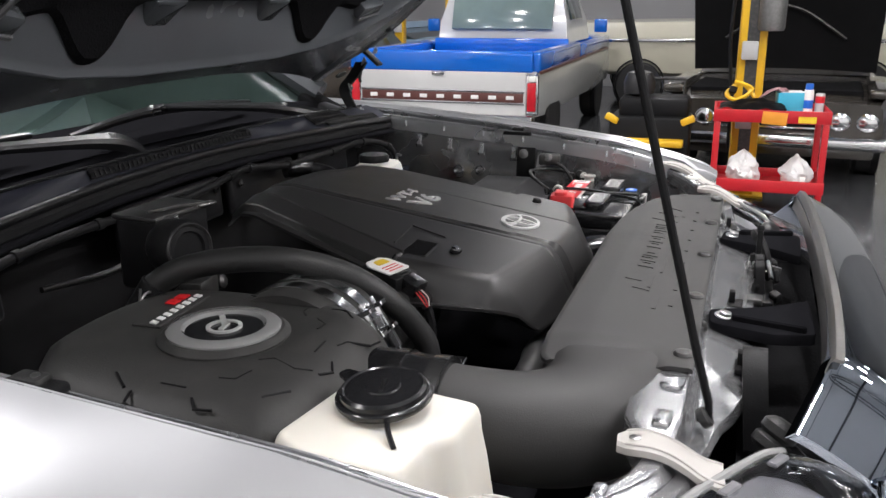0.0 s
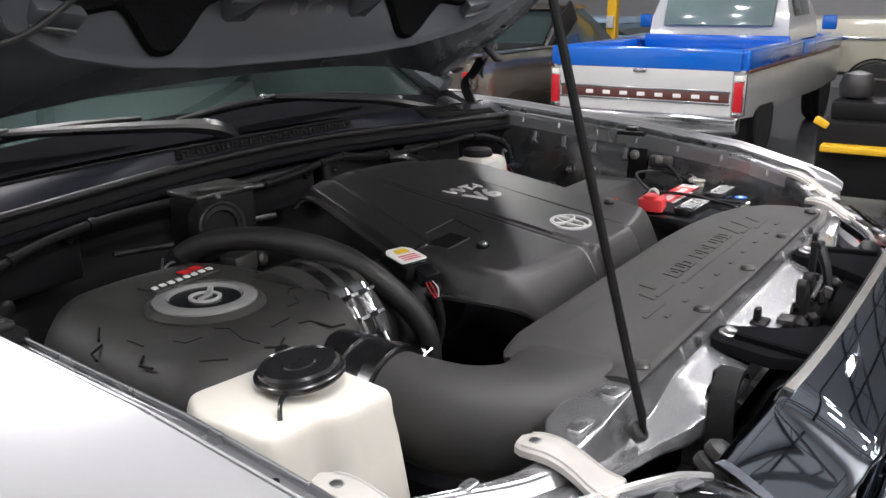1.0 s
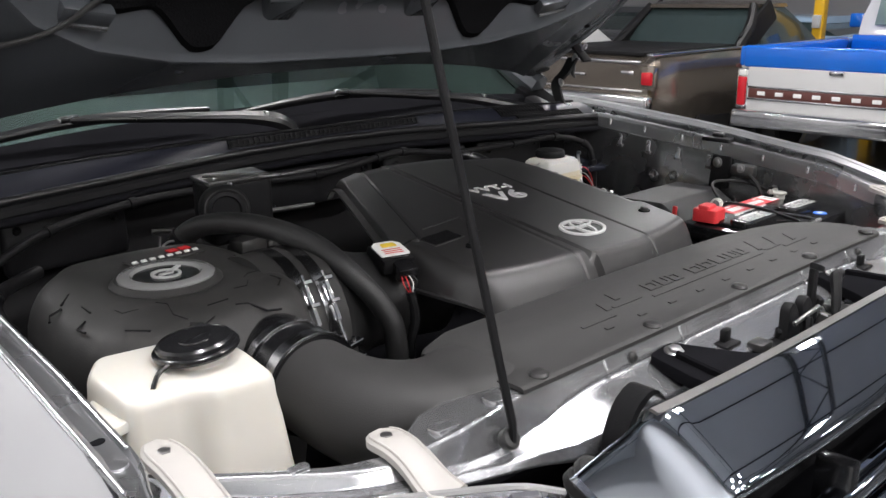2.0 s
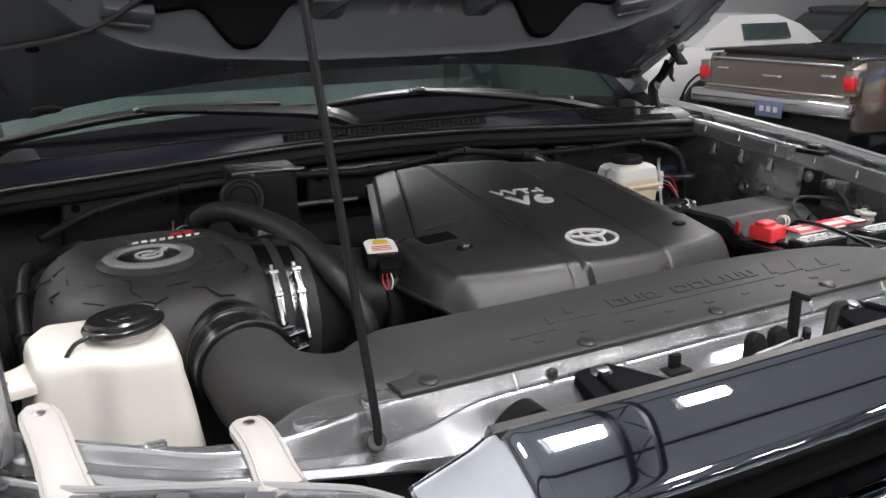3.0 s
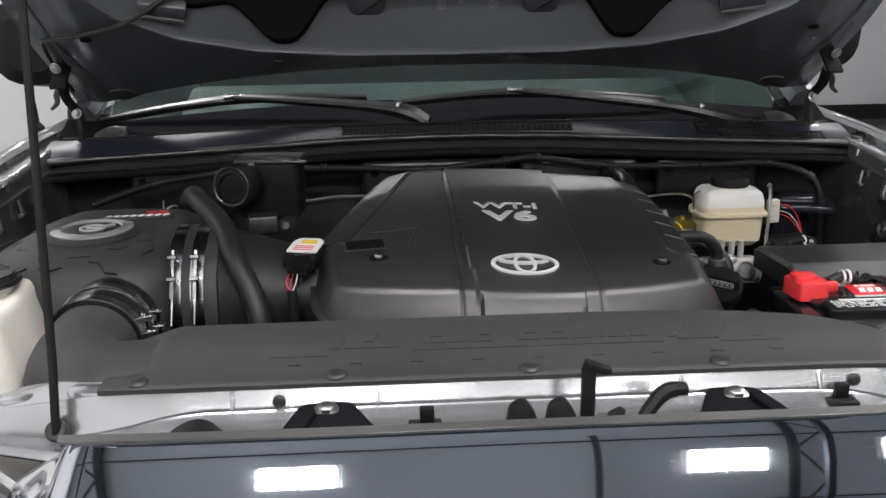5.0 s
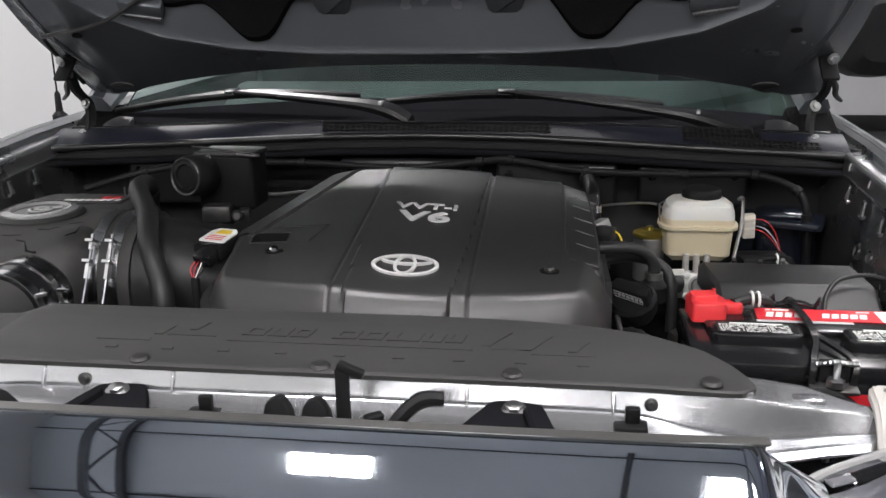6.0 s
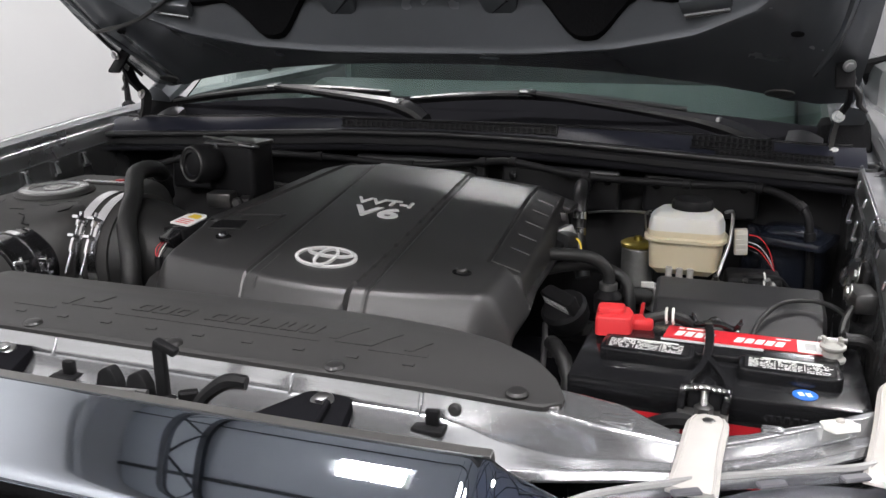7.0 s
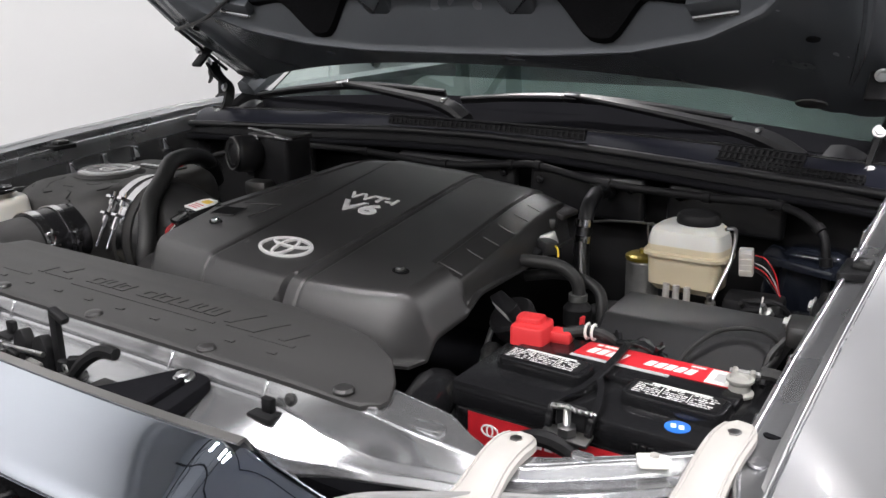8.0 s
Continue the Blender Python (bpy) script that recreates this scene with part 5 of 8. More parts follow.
# ---- prop rod ----
ROD = thing("prop_rod", "thin black steel bonnet prop rod", "prop rod", at=(-0.437, 0.012, 1.07))
ROD.matrix_world = Matrix.Identity(4)
part("rod", tube(BM(), [(-0.440, 0.022, 1.074), (-0.437, 0.010, 1.076), (-0.4365, 0.012, 1.092), (-0.4375, 0.026, 1.14), (-0.450, 0.110, 1.466), (-0.472, 0.252, 2.02)], 0.0043, 10, 0), BLACK_MATT, ROD)
part("grommet", lathe(BM(), [(0.0105, -0.004), (0.0105, 0.003), (0.009, 0.0050), (0.006, 0.0055)], 20, axis((-0.438, 0.014, 1.075), (0, -0.8, 0.6))), RUBBER, ROD)

# ---- battery ----
BATT = thing("car_battery", "black car battery with red terminal cover and labels", "battery", at=(0.56, 0.29, 0.86))
BATT.matrix_world = Matrix.Identity(4)
BX0, BX1, BY0, BY1, BZ = 0.412, 0.716, 0.208, 0.378, 1.060
BC = ((BX0 + BX1) / 2, (BY0 + BY1) / 2)
part("case", box(BM(), (*BC, BZ - 0.115), (BX1 - BX0, BY1 - BY0, 0.17), bev=0.006), BLACK_GLOSS, BATT, "glossy black battery case")
part("lid", box(BM(), (*BC, BZ - 0.016), (BX1 - BX0 + 0.006, BY1 - BY0 + 0.006, 0.032), bev=0.005), BLACK_GLOSS, BATT)
part("lid_deck", box(BM(), (BC[0], BC[1] + 0.035, BZ + 0.003), (0.26, 0.075, 0.010), bev=0.004), BLACK_GLOSS, BATT)
for k, (cx, cy) in enumerate(((0.488, 0.276), (0.640, 0.266))):
    vc = part("vent_cap", plate(BM(), rounded([(-0.053, -0.021), (0.053, -0.021), (0.053, 0.021), (-0.053, 0.021)], 0.012), 0, 0.015, 0.004, pose(cx, cy, BZ, 0, 0, -1)), BLACK_GLOSS, BATT, "black vent cap with warning label")
    lab = part("warning_label", plate(BM(), rounded([(-0.046, -0.016), (0.046, -0.016), (0.046, 0.016), (-0.046, 0.016)], 0.004), 0.015, 0.0156, 0, pose(cx, cy, BZ, 0, 0, -1)), BLACK_MATT, vc)
    bars = BM()
    rg = random.Random(9 + k)
    VM = pose(cx, cy, BZ, 0, 0, -1)
    box(bars, (0.002, 0.0122, 0.0158), (0.062, 0.0032, 0.0004), m=VM)
    for c in (-0.030, 0.000, 0.029):
        for r in range(6):
            x = c - 0.0125
            while x < c + 0.010:
                w = rg.uniform(0.0014, 0.0062)
                if rg.random() < 0.88:
                    box(bars, (x + w / 2, 0.0078 - 0.0042 * r + rg.uniform(-0.0003, 0.0003), 0.0158), (w, rg.uniform(0.0010, 0.0019), 0.0004), m=VM)
                x += w + 0.0011
    for c in (-0.0155, 0.0145):
        box(bars, (c, -0.002, 0.0158), (0.0008, 0.020, 0.0004), m=VM)
    tagged(part("fine_print", bars, WHITE_LABEL, vc, "white print too small to read"), kind="stuff")
RL = pose(0.566, 0.345, BZ + 0.0085)
rl = part("top_label", plate(BM(), rounded([(-0.066, -0.022), (0.112, -0.022), (0.112, 0.018), (-0.062, 0.018)], 0.003), 0, 0.0008, 0, RL), RED_LABEL, BATT, "red label with white bars")
for x, w, y, h in [(-0.050, 0.006, 0.012, 0.004), (-0.034, 0.020, 0.012, 0.004), (0.066, 0.016, 0.011, 0.003)] + [(-0.046 + 0.0115 * k, 0.0088, -0.005, 0.016) for k in range(4)] + [(0.022 + 0.0112 * k, 0.0086, -0.005, 0.015) for k in range(5)]:
    part("white_bar", box(BM(), (x, y, 0.001), (w, h, 0.0006), m=RL @ ITALIC), WHITE_LABEL, rl)
part("label_foot", box(BM(), (-0.01, -0.0255, -0.0002), (0.115, 0.006, 0.0008), m=RL), GREY_PRINT, rl, "silver strip below the label")
part("patch_print", box(BM(), (0.098, -0.004, 0.0015), (0.012, 0.020, 0.0004), m=RL), GREY_PRINT, rl)
part("white_patch", box(BM(), (0.097, -0.003, 0.001), (0.026, 0.036, 0.0006), m=RL), WHITE_LABEL, rl)
part("blue_sticker", lathe(BM(), [(0.0125, 0), (0.0125, 0.0008)], 24, pose(0.655, 0.229, BZ)), BLUE_LABEL, BATT, "round blue sticker")
for dx in (-0.004, 0.004):
    part("sticker_mark", box(BM(), (0.655 + dx, 0.229, BZ + 0.001), (0.0052, 0.008, 0.0005), (0, 0, 20)), WHITE_LABEL, BATT)
part("front_label", box(BM(), (0.53, BY0 - 0.0008, 0.988), (0.20, 0.001, 0.076)), RED_LABEL, BATT, "red front label with white bars")
for k in range(6):
    part("white_bar", box(BM(), (0.479 + 0.0125 * k, BY0 - 0.0016, 1.0085 + 0.0006 * k), (0.0092, 0.001, 0.0105)), WHITE_LABEL, BATT)
bm = BM()
ring_flat(bm, 0.011, 0.0075, 0.0018, 0.0018, 0.001, axis((0.458, BY0 - 0.001, 1.009), (0, -1, 0)))
ring_flat(bm, 0.0045, 0.007, 0.0016, 0.0016, 0.001, axis((0.458, BY0 - 0.001, 1.009), (0, -1, 0)))
part("oval_mark", bm, WHITE_LABEL, BATT, "white oval mark")
for k in range(9):
    part("raised_mark", box(BM(), (0.622 + 0.0085 * k, BY0 - 0.0035, BZ - 0.020), (0.0055, 0.0016, 0.008), bev=0.0005, seg=1), BLACK_GLOSS, BATT)
# positive terminal cover
rc = part("terminal_cover", plate(BM(), rounded([(-0.023, -0.022), (0.019, -0.022), (0.023, 0.004), (0.016, 0.025), (-0.023, 0.025)], 0.006), 0, 0.024, 0.004, pose(0.441, 0.338, BZ + 0.005, 0, 0, 6)), RED_PLASTIC, BATT, "red plastic terminal cover")
part("cover_dome", plate(BM(), rounded([(-0.018, -0.012), (0.014, -0.012), (0.016, 0.013), (-0.018, 0.013)], 0.008), 0, 0.0075, 0.003, pose(0.437, 0.341, BZ + 0.028, 0, 0, 6)), RED_PLASTIC, rc)
part("cover_flap", box(BM(), (0.472, 0.350, BZ + 0.014), (0.028, 0.024, 0.016), (0, 0, 8), 0.005), RED_PLASTIC, rc)
part("positive_cable", tube(BM(), [(0.475, 0.350, 1.078), (0.500, 0.362, 1.082), (0.522, 0.372, 1.074), (0.534, 0.385, 1.05), (0.53, 0.40, 1.0)], 0.0075, 10, 5, 0.0008), RUBBER, BATT)
for dx in (0.0, 0.008):
    part("cable_tie", tube(BM(), [(0.499 + dx + 0.0004 * a, 0.362 + 0.009 * math.cos(a), 1.082 + 0.009 * math.sin(a)) for a in (0, 1.05, 2.1, 3.14, 4.2, 5.2, 6.2)], 0.0018, 6, 2), WHITE_PART, BATT)
# negative terminal
part("terminal_clamp", lathe(BM(), [(0.0145, 0), (0.0150, 0.003), (0.0115, 0.006), (0.0105, 0.012), (0.0142, 0.016), (0.0142, 0.0185), (0.0108, 0.0195), (0.009, 0.017), (0.001, 0.017)], 24, pose(0.686, 0.329, BZ + 0.002)), LEAD, BATT, "dull lead terminal clamp")
for dx in (-0.009, 0.009):
    part("clamp_ear", box(BM(), (0.686 + dx, 0.343, BZ + 0.020), (0.0055, 0.010, 0.010), (0, 0, 15), 0.002), LEAD, BATT)
part("clamp_bolt", tube(BM(), [(0.671, 0.345, 1.080), (0.702, 0.345, 1.081)], 0.003, 6, 0), CAST, BATT)
part("negative_cable", tube(BM(), [(0.700, 0.365, 1.078), (0.705, 0.42, 1.085), (0.675, 0.46, 1.086), (0.635, 0.45, 1.083), (0.612, 0.425, 1.070), (0.602, 0.398, 1.055), (0.598, 0.385, 1.03)], 0.0032, 8, 6), RUBBER, BATT)
part("negative_cable", tube(BM(), [(0.70, 0.355, 1.080), (0.728, 0.36, 1.072), (0.735, 0.37, 1.02)], 0.007, 8, 6), RUBBER, BATT)
# hold-down
HOLD = thing("battery_hold_down", "black steel battery hold-down strap and hook bolt", "battery clamp", at=(0.56, 0.26, 1.05))
HOLD.matrix_world = Matrix.Identity(4)
def flat_bar(pts, w, t, up=(0, 0, 1)):
    bm = BM()
    P = smooth_path(pts, 5)
    rings = []
    for i, c in enumerate(P):
        d = (P[min(i + 1, len(P) - 1)] - P[max(i - 1, 0)]).normalized()
        side = d.cross(Vector(up)).normalized()
        n = side.cross(d).normalized()
        rings.append([c + side * (w / 2) * a + n * (t / 2) * b for a, b in ((-1, -0.5), (-0.8, -1), (0.8, -1), (1, -0.5), (1, 0.5), (0.8, 1), (-0.8, 1), (-1, 0.5))])
    skin(bm, rings)
    return bm


part("strap", flat_bar([(0.549, 0.385, 1.064), (0.550, 0.365, 1.0745), (0.554, 0.32, 1.0755), (0.554, 0.28, 1.0735), (0.553, 0.262, 1.070)], 0.010, 0.005), BLACK_GLOSS, HOLD, "glossy black steel strap")
part("strap_leg", flat_bar([(0.553, 0.272, 1.0715), (0.549, 0.245, 1.069), (0.538, 0.212, 1.067), (0.535, 0.199, 1.062), (0.533, 0.194, 1.038)], 0.008, 0.005, (0, -0.3, 1)), BLACK_GLOSS, HOLD)
part("strap_leg", flat_bar([(0.554, 0.272, 1.0715), (0.566, 0.250, 1.069), (0.578, 0.216, 1.067), (0.580, 0.199, 1.062), (0.577, 0.194, 1.040)], 0.008, 0.005, (0, -0.3, 1)), BLACK_GLOSS, HOLD)
part("clamp_plate", box(BM(), (0.556, 0.190, 1.040), (0.052, 0.020, 0.005), (12, 0, 0), 0.002), DARK_STEEL, HOLD)
part("clamp_web", box(BM(), (0.557, 0.199, 1.056), (0.034, 0.004, 0.030), (0, 0, 0), 0.0015, 1), BLACK_MATT, HOLD)
part("hook_bolt", tube(BM(), [(0.557, 0.189, 0.95), (0.557, 0.189, 1.074)], 0.0035, 8, 0), STEEL, HOLD)
part("thread", tube(BM(), [(0.557, 0.189, 1.048 + 0.0011 * k) for k in range(24)], 0.0042, 10, 0, 0.0008), STEEL, HOLD)
part("nut", lathe(BM(), [(0.010, 0), (0.010, 0.008), (0.006, 0.010)], 6, pose(0.557, 0.189, 1.043)), STEEL, HOLD)
part("chain_loop", tube(BM(), [(0.538, 0.196, 1.066), (0.546, 0.190, 1.070), (0.557, 0.187, 1.073), (0.568, 0.190, 1.070), (0.580, 0.196, 1.067)], 0.0032, 8, 5, 0.0012), STEEL, HOLD, "bright beaded loop")
part("rear_clip", flat_bar([(0.528, 0.382, 1.078), (0.534, 0.377, 1.070), (0.550, 0.374, 1.0735), (0.566, 0.373, 1.0735), (0.580, 0.373, 1.069), (0.586, 0.371, 1.078)], 0.012, 0.005), BLACK_GLOSS, HOLD)
part("rear_horn", tube(BM(), [(0.531, 0.378, 1.070), (0.530, 0.376, 1.084)], [0.003, 0.0015], 6, 0), BLACK_GLOSS, HOLD)
part("rear_horn", tube(BM(), [(0.584, 0.374, 1.070), (0.587, 0.372, 1.083)], [0.003, 0.0015], 6, 0), BLACK_GLOSS, HOLD)
part("rear_hook", tube(BM(), [(0.545, 0.395, 1.062), (0.556, 0.400, 1.070), (0.57, 0.398, 1.060), (0.585, 0.397, 1.055)], 0.0035, 8, 5), BLACK_GLOSS, HOLD)
part("loom_hook", tube(BM(), [(0.50, 0.185, 1.02), (0.53, 0.180, 1.035), (0.56, 0.182, 1.03), (0.585, 0.185, 1.01)], 0.009, 8, 5), BLACK_MATT, HOLD)

# ---- relay box ----
RB = thing("relay_box", "black relay box with grey sloping lid", "fuse box", at=(0.56, 0.47, 0.9))
RB.matrix_world = Matrix.Identity(4)
bm = BM()


def lid_skin(u, v):
    y = 0.402 + 0.172 * v
    x = 0.478 - 0.012 * v + (0.212 + 0.012 * v) * u
    e = min(x - (0.478 - 0.012 * v), 0.690 - x, y - 0.402, 0.574 - y)
    return Vector((x, y, 1.026 + 0.62 * (min(y, 0.468) - 0.40) - 0.02 * max(0, y - 0.468) - 1.2 * max(0, 0.005 - e)))


thick_skin(bm, 40, 40, lid_skin, (0, 0, -0.03))
part("lid", bm, GREY_LID, RB)
part("red_tab", box(BM(), (0.463, 0.427, 1.060), (0.005, 0.010, 0.024), (0, 6, 0), 0.002), RED_PLASTIC, RB, "small red tab")
part("box_body", box(BM(), (0.578, 0.475, 0.95), (0.20, 0.13, 0.12), bev=0.008), BLACK_MATT, RB)

# ---- brake fluid reservoir and hydraulics ----
RES = thing("brake_reservoir", "translucent brake fluid reservoir with black cap, half full", "fluid reservoir", at=(0.49, 0.76, 0.98))
RES.matrix_world = Matrix.Translation((0, 0, 0.007))
RO = rounded([(0.432, 0.722), (0.548, 0.722), (0.556, 0.77), (0.540, 0.815), (0.440, 0.815), (0.426, 0.77)], 0.018, 4)
bm = BM()
moulding(bm, RO, [(0.020, 0.106), (0.006, 0.094), (0.003, 0.049), (-0.003, 0.046)], lambda x, y: 1.114)
part("fluid_tank", bm, AMBER_FLUID, RES, "amber brake fluid behind milky plastic")
bm = BM()
moulding(bm, RO, [(-0.004, 0.047), (-0.004, 0.042), (0.002, 0.040), (0.0022, 0.030), (0.006, 0.029)], lambda x, y: 1.114)
part("fluid_line", bm, AMBER_FLUID, RES, "seam and fluid level in the milky tank")
bm = BM()
moulding(bm, RO, [(0.0022, 0.031), (0.003, 0.02), (0.007, 0.008), (0.015, 0.002), (0.022, 0.0)], lambda x, y: 1.114)
part("upper_tank", bm, MILKY, RES, "milky white upper tank")
part("filler_neck", lathe(BM(), [(0.034, 0), (0.033, 0.010), (0.030, 0.012)], 24, pose(0.497, 0.778, 1.106)), IVORY, RES)
part("cap", lathe(BM(), [(0.033, 0), (0.034, 0.004), (0.033, 0.013), (0.030, 0.017), (0.002, 0.018)], 26, pose(0.497, 0.778, 1.112)), BLACK_MATT, RES, "black screw cap")
part("strap", tube(BM(), [(0.551, 0.735, 1.12), (0.562, 0.75, 1.115), (0.560, 0.74, 1.07), (0.552, 0.725, 1.04), (0.545, 0.71, 1.015)], 0.003, 8, 5), STEEL, RES)
part("wire_clip", tube(BM(), [(0.428, 0.76, 1.06), (0.424, 0.755, 1.10), (0.428, 0.752, 1.108), (0.434, 0.752, 1.11)], 0.0016, 6, 4), STEEL, RES)
for x in (0.470, 0.487, 0.504):
    part("outlet", lathe(BM(), [(0.0055, 0), (0.0055, 0.030)], 10, pose(x, 0.724 - 0.004 * (x > 0.48), 0.995)), IVORY_BRACKET, RES)

MC = thing("master_cylinder", "cast metal brake master cylinder with fittings and looms", "brake cylinder", at=(0.5, 0.72, 0.95))
MC.matrix_world = Matrix.Identity(4)
part("body", box(BM(), (0.49, 0.73, 0.975), (0.11, 0.05, 0.04), bev=0.01), ALLOY, MC)
part("flange", lathe(BM(), [(0.022, 0), (0.024, 0.005), (0.016, 0.012), (0.012, 0.010), (0.002, 0.008)], 18, axis((0.512, 0.70, 0.985), (0, -1, 0.3))), CAST, MC)
rg = random.Random(3)
for k in range(9):
    x, y, z = 0.53 + 0.014 * k + rg.uniform(-0.006, 0.006), 0.70 + rg.uniform(-0.02, 0.03), 0.985 + rg.uniform(-0.02, 0.03)
    part("fitting", lathe(BM(), [(0.005, 0), (0.008, 0.003), (0.008, 0.012), (0.004, 0.016), (0.004, 0.026)], 8, axis((x, y, z), (rg.uniform(-0.6, 0.6), -0.6, 1))), rg.choice((STEEL, CAST, DARK_STEEL)), MC)
for k in range(11):
    x, y, z = 0.452 + 0.0085 * k + rg.uniform(-0.004, 0.004), 0.690 + rg.uniform(-0.012, 0.012), 0.992 + rg.uniform(-0.014, 0.012)
    part("fitting", lathe(BM(), [(0.004, 0), (0.0065, 0.002), (0.0065, 0.009), (0.0035, 0.012), (0.0035, 0.02)], 8, axis((x, y, z), (rg.uniform(-0.8, 0.8), -0.5, rg.uniform(0.3, 1)))), rg.choice((STEEL, ALLOY, CAST, WHITE_PART)), MC)
part("outlet_plate", plate(BM(), rounded([(-0.026, -0.022), (0.026, -0.022), (0.026, 0.022), (-0.026, 0.022)], 0.008), 0, 0.010, 0.003, axis((0.480, 0.646, 1.000), (0, -1, 0.35))), ALLOY, MC, "cast metal outlet with round port")
part("port_ring", lathe(BM(), [(0.016, 0.010), (0.018, 0.014), (0.014, 0.016), (0.011, 0.012), (0.001, 0.011)], 22, axis((0.480, 0.646, 1.000), (0, -1, 0.35))), CAST, MC)
for dx, dz in ((-0.020, 0.016), (0.020, 0.016), (-0.020, -0.015), (0.020, -0.015)):
    part("outlet_bolt", bolt(BM(), (0.480 + dx, 0.637 + 0.35 * dz, 1.003 + dz), (0, -1, 0.35), 0.004, 0.004), STEEL, MC)
part("outlet_neck", tube(BM(), [(0.450, 0.640, 1.004), (0.425, 0.630, 1.010), (0.400, 0.615, 1.006), (0.38, 0.60, 0.99)], [0.014, 0.013, 0.012, 0.012], 14, 4), RUBBER, MC)
part("white_tag", box(BM(), (0.446, 0.640, 1.026), (0.020, 0.004, 0.010), (10, 0, 8), 0.001, 1), WHITE_PART, MC)
part("valve_block", box(BM(), (0.60, 0.74, 1.0), (0.085, 0.06, 0.06), (0, 0, 6), 0.008), BLACK_MATT, MC)
part("brake_pipe", tube(BM(), [(0.30, 0.80, 1.09), (0.36, 0.79, 1.102), (0.43, 0.80, 1.098), (0.45, 0.77, 1.06)], 0.0024, 6, 5), STEEL, MC)
for z, y in ((1.03, 0.735), (1.018, 0.73), (1.008, 0.728)):
    part("loom", tube(BM(), [(0.56, y, z - 0.02), (0.60, y - 0.02, z), (0.64, y - 0.01, z - 0.005), (0.665, y + 0.02, z - 0.05)], 0.006, 8, 5, 0.0008), BLACK_MATT, MC)
    part("tie", tube(BM(), [(0.615 + 0.001 * a, y - 0.019 + 0.008 * math.cos(a), z + 0.008 * math.sin(a)) for a in (0, 1.5, 3, 4.5, 6)], 0.0015, 6, 2), WHITE_PART, MC)
CONN = thing("wiring_connector", "ivory square wiring connector with red and white leads", "connector", at=(0.575, 0.76, 1.05))
CONN.matrix_world = Matrix.Identity(4)
KM = pose(0.577, 0.765, 1.073, 4, -4, 6) @ Matrix.Scale(0.86, 4)
part("housing", box(BM(), (0, 0, 0), (0.024, 0.016, 0.050), bev=0.002, m=KM), IVORY, CONN)
for k in range(4):
    part("ridge", box(BM(), (0, -0.009, -0.016 + 0.0105 * k), (0.020, 0.003, 0.005), m=KM), IVORY, CONN)
for k, mt in enumerate((RED_BADGE, BLACK_GLOSS, GREY_PRINT, RED_BADGE, BLACK_GLOSS)):
    part("lead", tube(BM(), [(0.589, 0.766, 1.085 - 0.006 * k), (0.606, 0.762, 1.082 - 0.007 * k), (0.622, 0.758, 1.062 - 0.006 * k), (0.632, 0.755, 1.03)], 0.0009, 6, 5), mt, CONN)

CAN = thing("solenoid_canister", "grey canister with yellow passivated cap", "canister", at=(0.40, 0.77, 1.0))
CAN.matrix_world = Matrix.Identity(4)
part("can", lathe(BM(), [(0.026, -0.05), (0.027, 0), (0.027, 0.026), (0.024, 0.030)], 22, pose(0.412, 0.775, 1.02)), CAST, CAN)
part("cap", lathe(BM(), [(0.029, 0), (0.029, 0.005), (0.024, 0.008), (0.008, 0.009), (0.006, 0.016)], 22, pose(0.412, 0.775, 1.05)), material("yellow_passivate", (0.22, 0.17, 0.03), 0.35, 0.7), CAN)
BOOST = thing("brake_booster", "glossy black brake servo drum on the bulkhead", "brake servo", at=(0.632, 0.875, 1.0))
BOOST.matrix_world = Matrix.Identity(4)
BP = material("black_booster_paint", (0.009, 0.011, 0.017), 0.2, 0.1)
part("drum", lathe(BM(), [(0.02, -0.04), (0.055, -0.034), (0.072, -0.02), (0.075, 0.0), (0.072, 0.02), (0.06, 0.04)], 36, axis((0.652, 0.885, 1.0), (0, 1, 0.05))), BP, BOOST)
part("front_shell", plate(BM(), rounded([(-0.052, -0.07), (0.052, -0.07), (0.052, 0.045), (-0.052, 0.045)], 0.028, 6), 0, 0.062, 0.020, axis((0.660, 0.885, 1.010), (0, -1, 0.12), 180), 5), BP, BOOST, "dark blue-grey pressed servo housing")
part("ledge", plate(BM(), rounded([(0.585, 0.815), (0.700, 0.770), (0.735, 0.86), (0.585, 0.89)], 0.012), 1.062, 1.074, 0.004), BP, BOOST, "dark pressed ledge over the servo")
# bulkhead pads, clips and pipes
for k, (x0, x1, z0, z1) in enumerate(((-0.62, -0.42, 1.06, 1.15), (-0.18, 0.10, 1.08, 1.155), (0.13, 0.36, 1.07, 1.15), (0.40, 0.60, 1.075, 1.15))):
    pd = thing("bulkhead_pad", "dark moulded sound pad on the bulkhead", "sound pad", "bulkhead pads", at=((x0 + x1) / 2, 0.93, z0))
    pd.matrix_world = Matrix.Identity(4)
    part("pad", box(BM(), ((x0 + x1) / 2, 0.918 - 0.03 * (abs(x0 + x1) / 2) ** 2, (z0 + z1) / 2), (x1 - x0, 0.022, z1 - z0), (-4, 0, -4 * (x0 + x1)), 0.009, 3), SEAL, pd)
    for x in (x0 + 0.025, x1 - 0.025):
        part("pad_clip", lathe(BM(), [(0.008, 0), (0.008, 0.002), (0.004, 0.005)], 12, axis((x, 0.906 - 0.03 * (abs(x0 + x1) / 2) ** 2, z1 - 0.02), (0, -1, 0))), BLACK_GLOSS, pd)

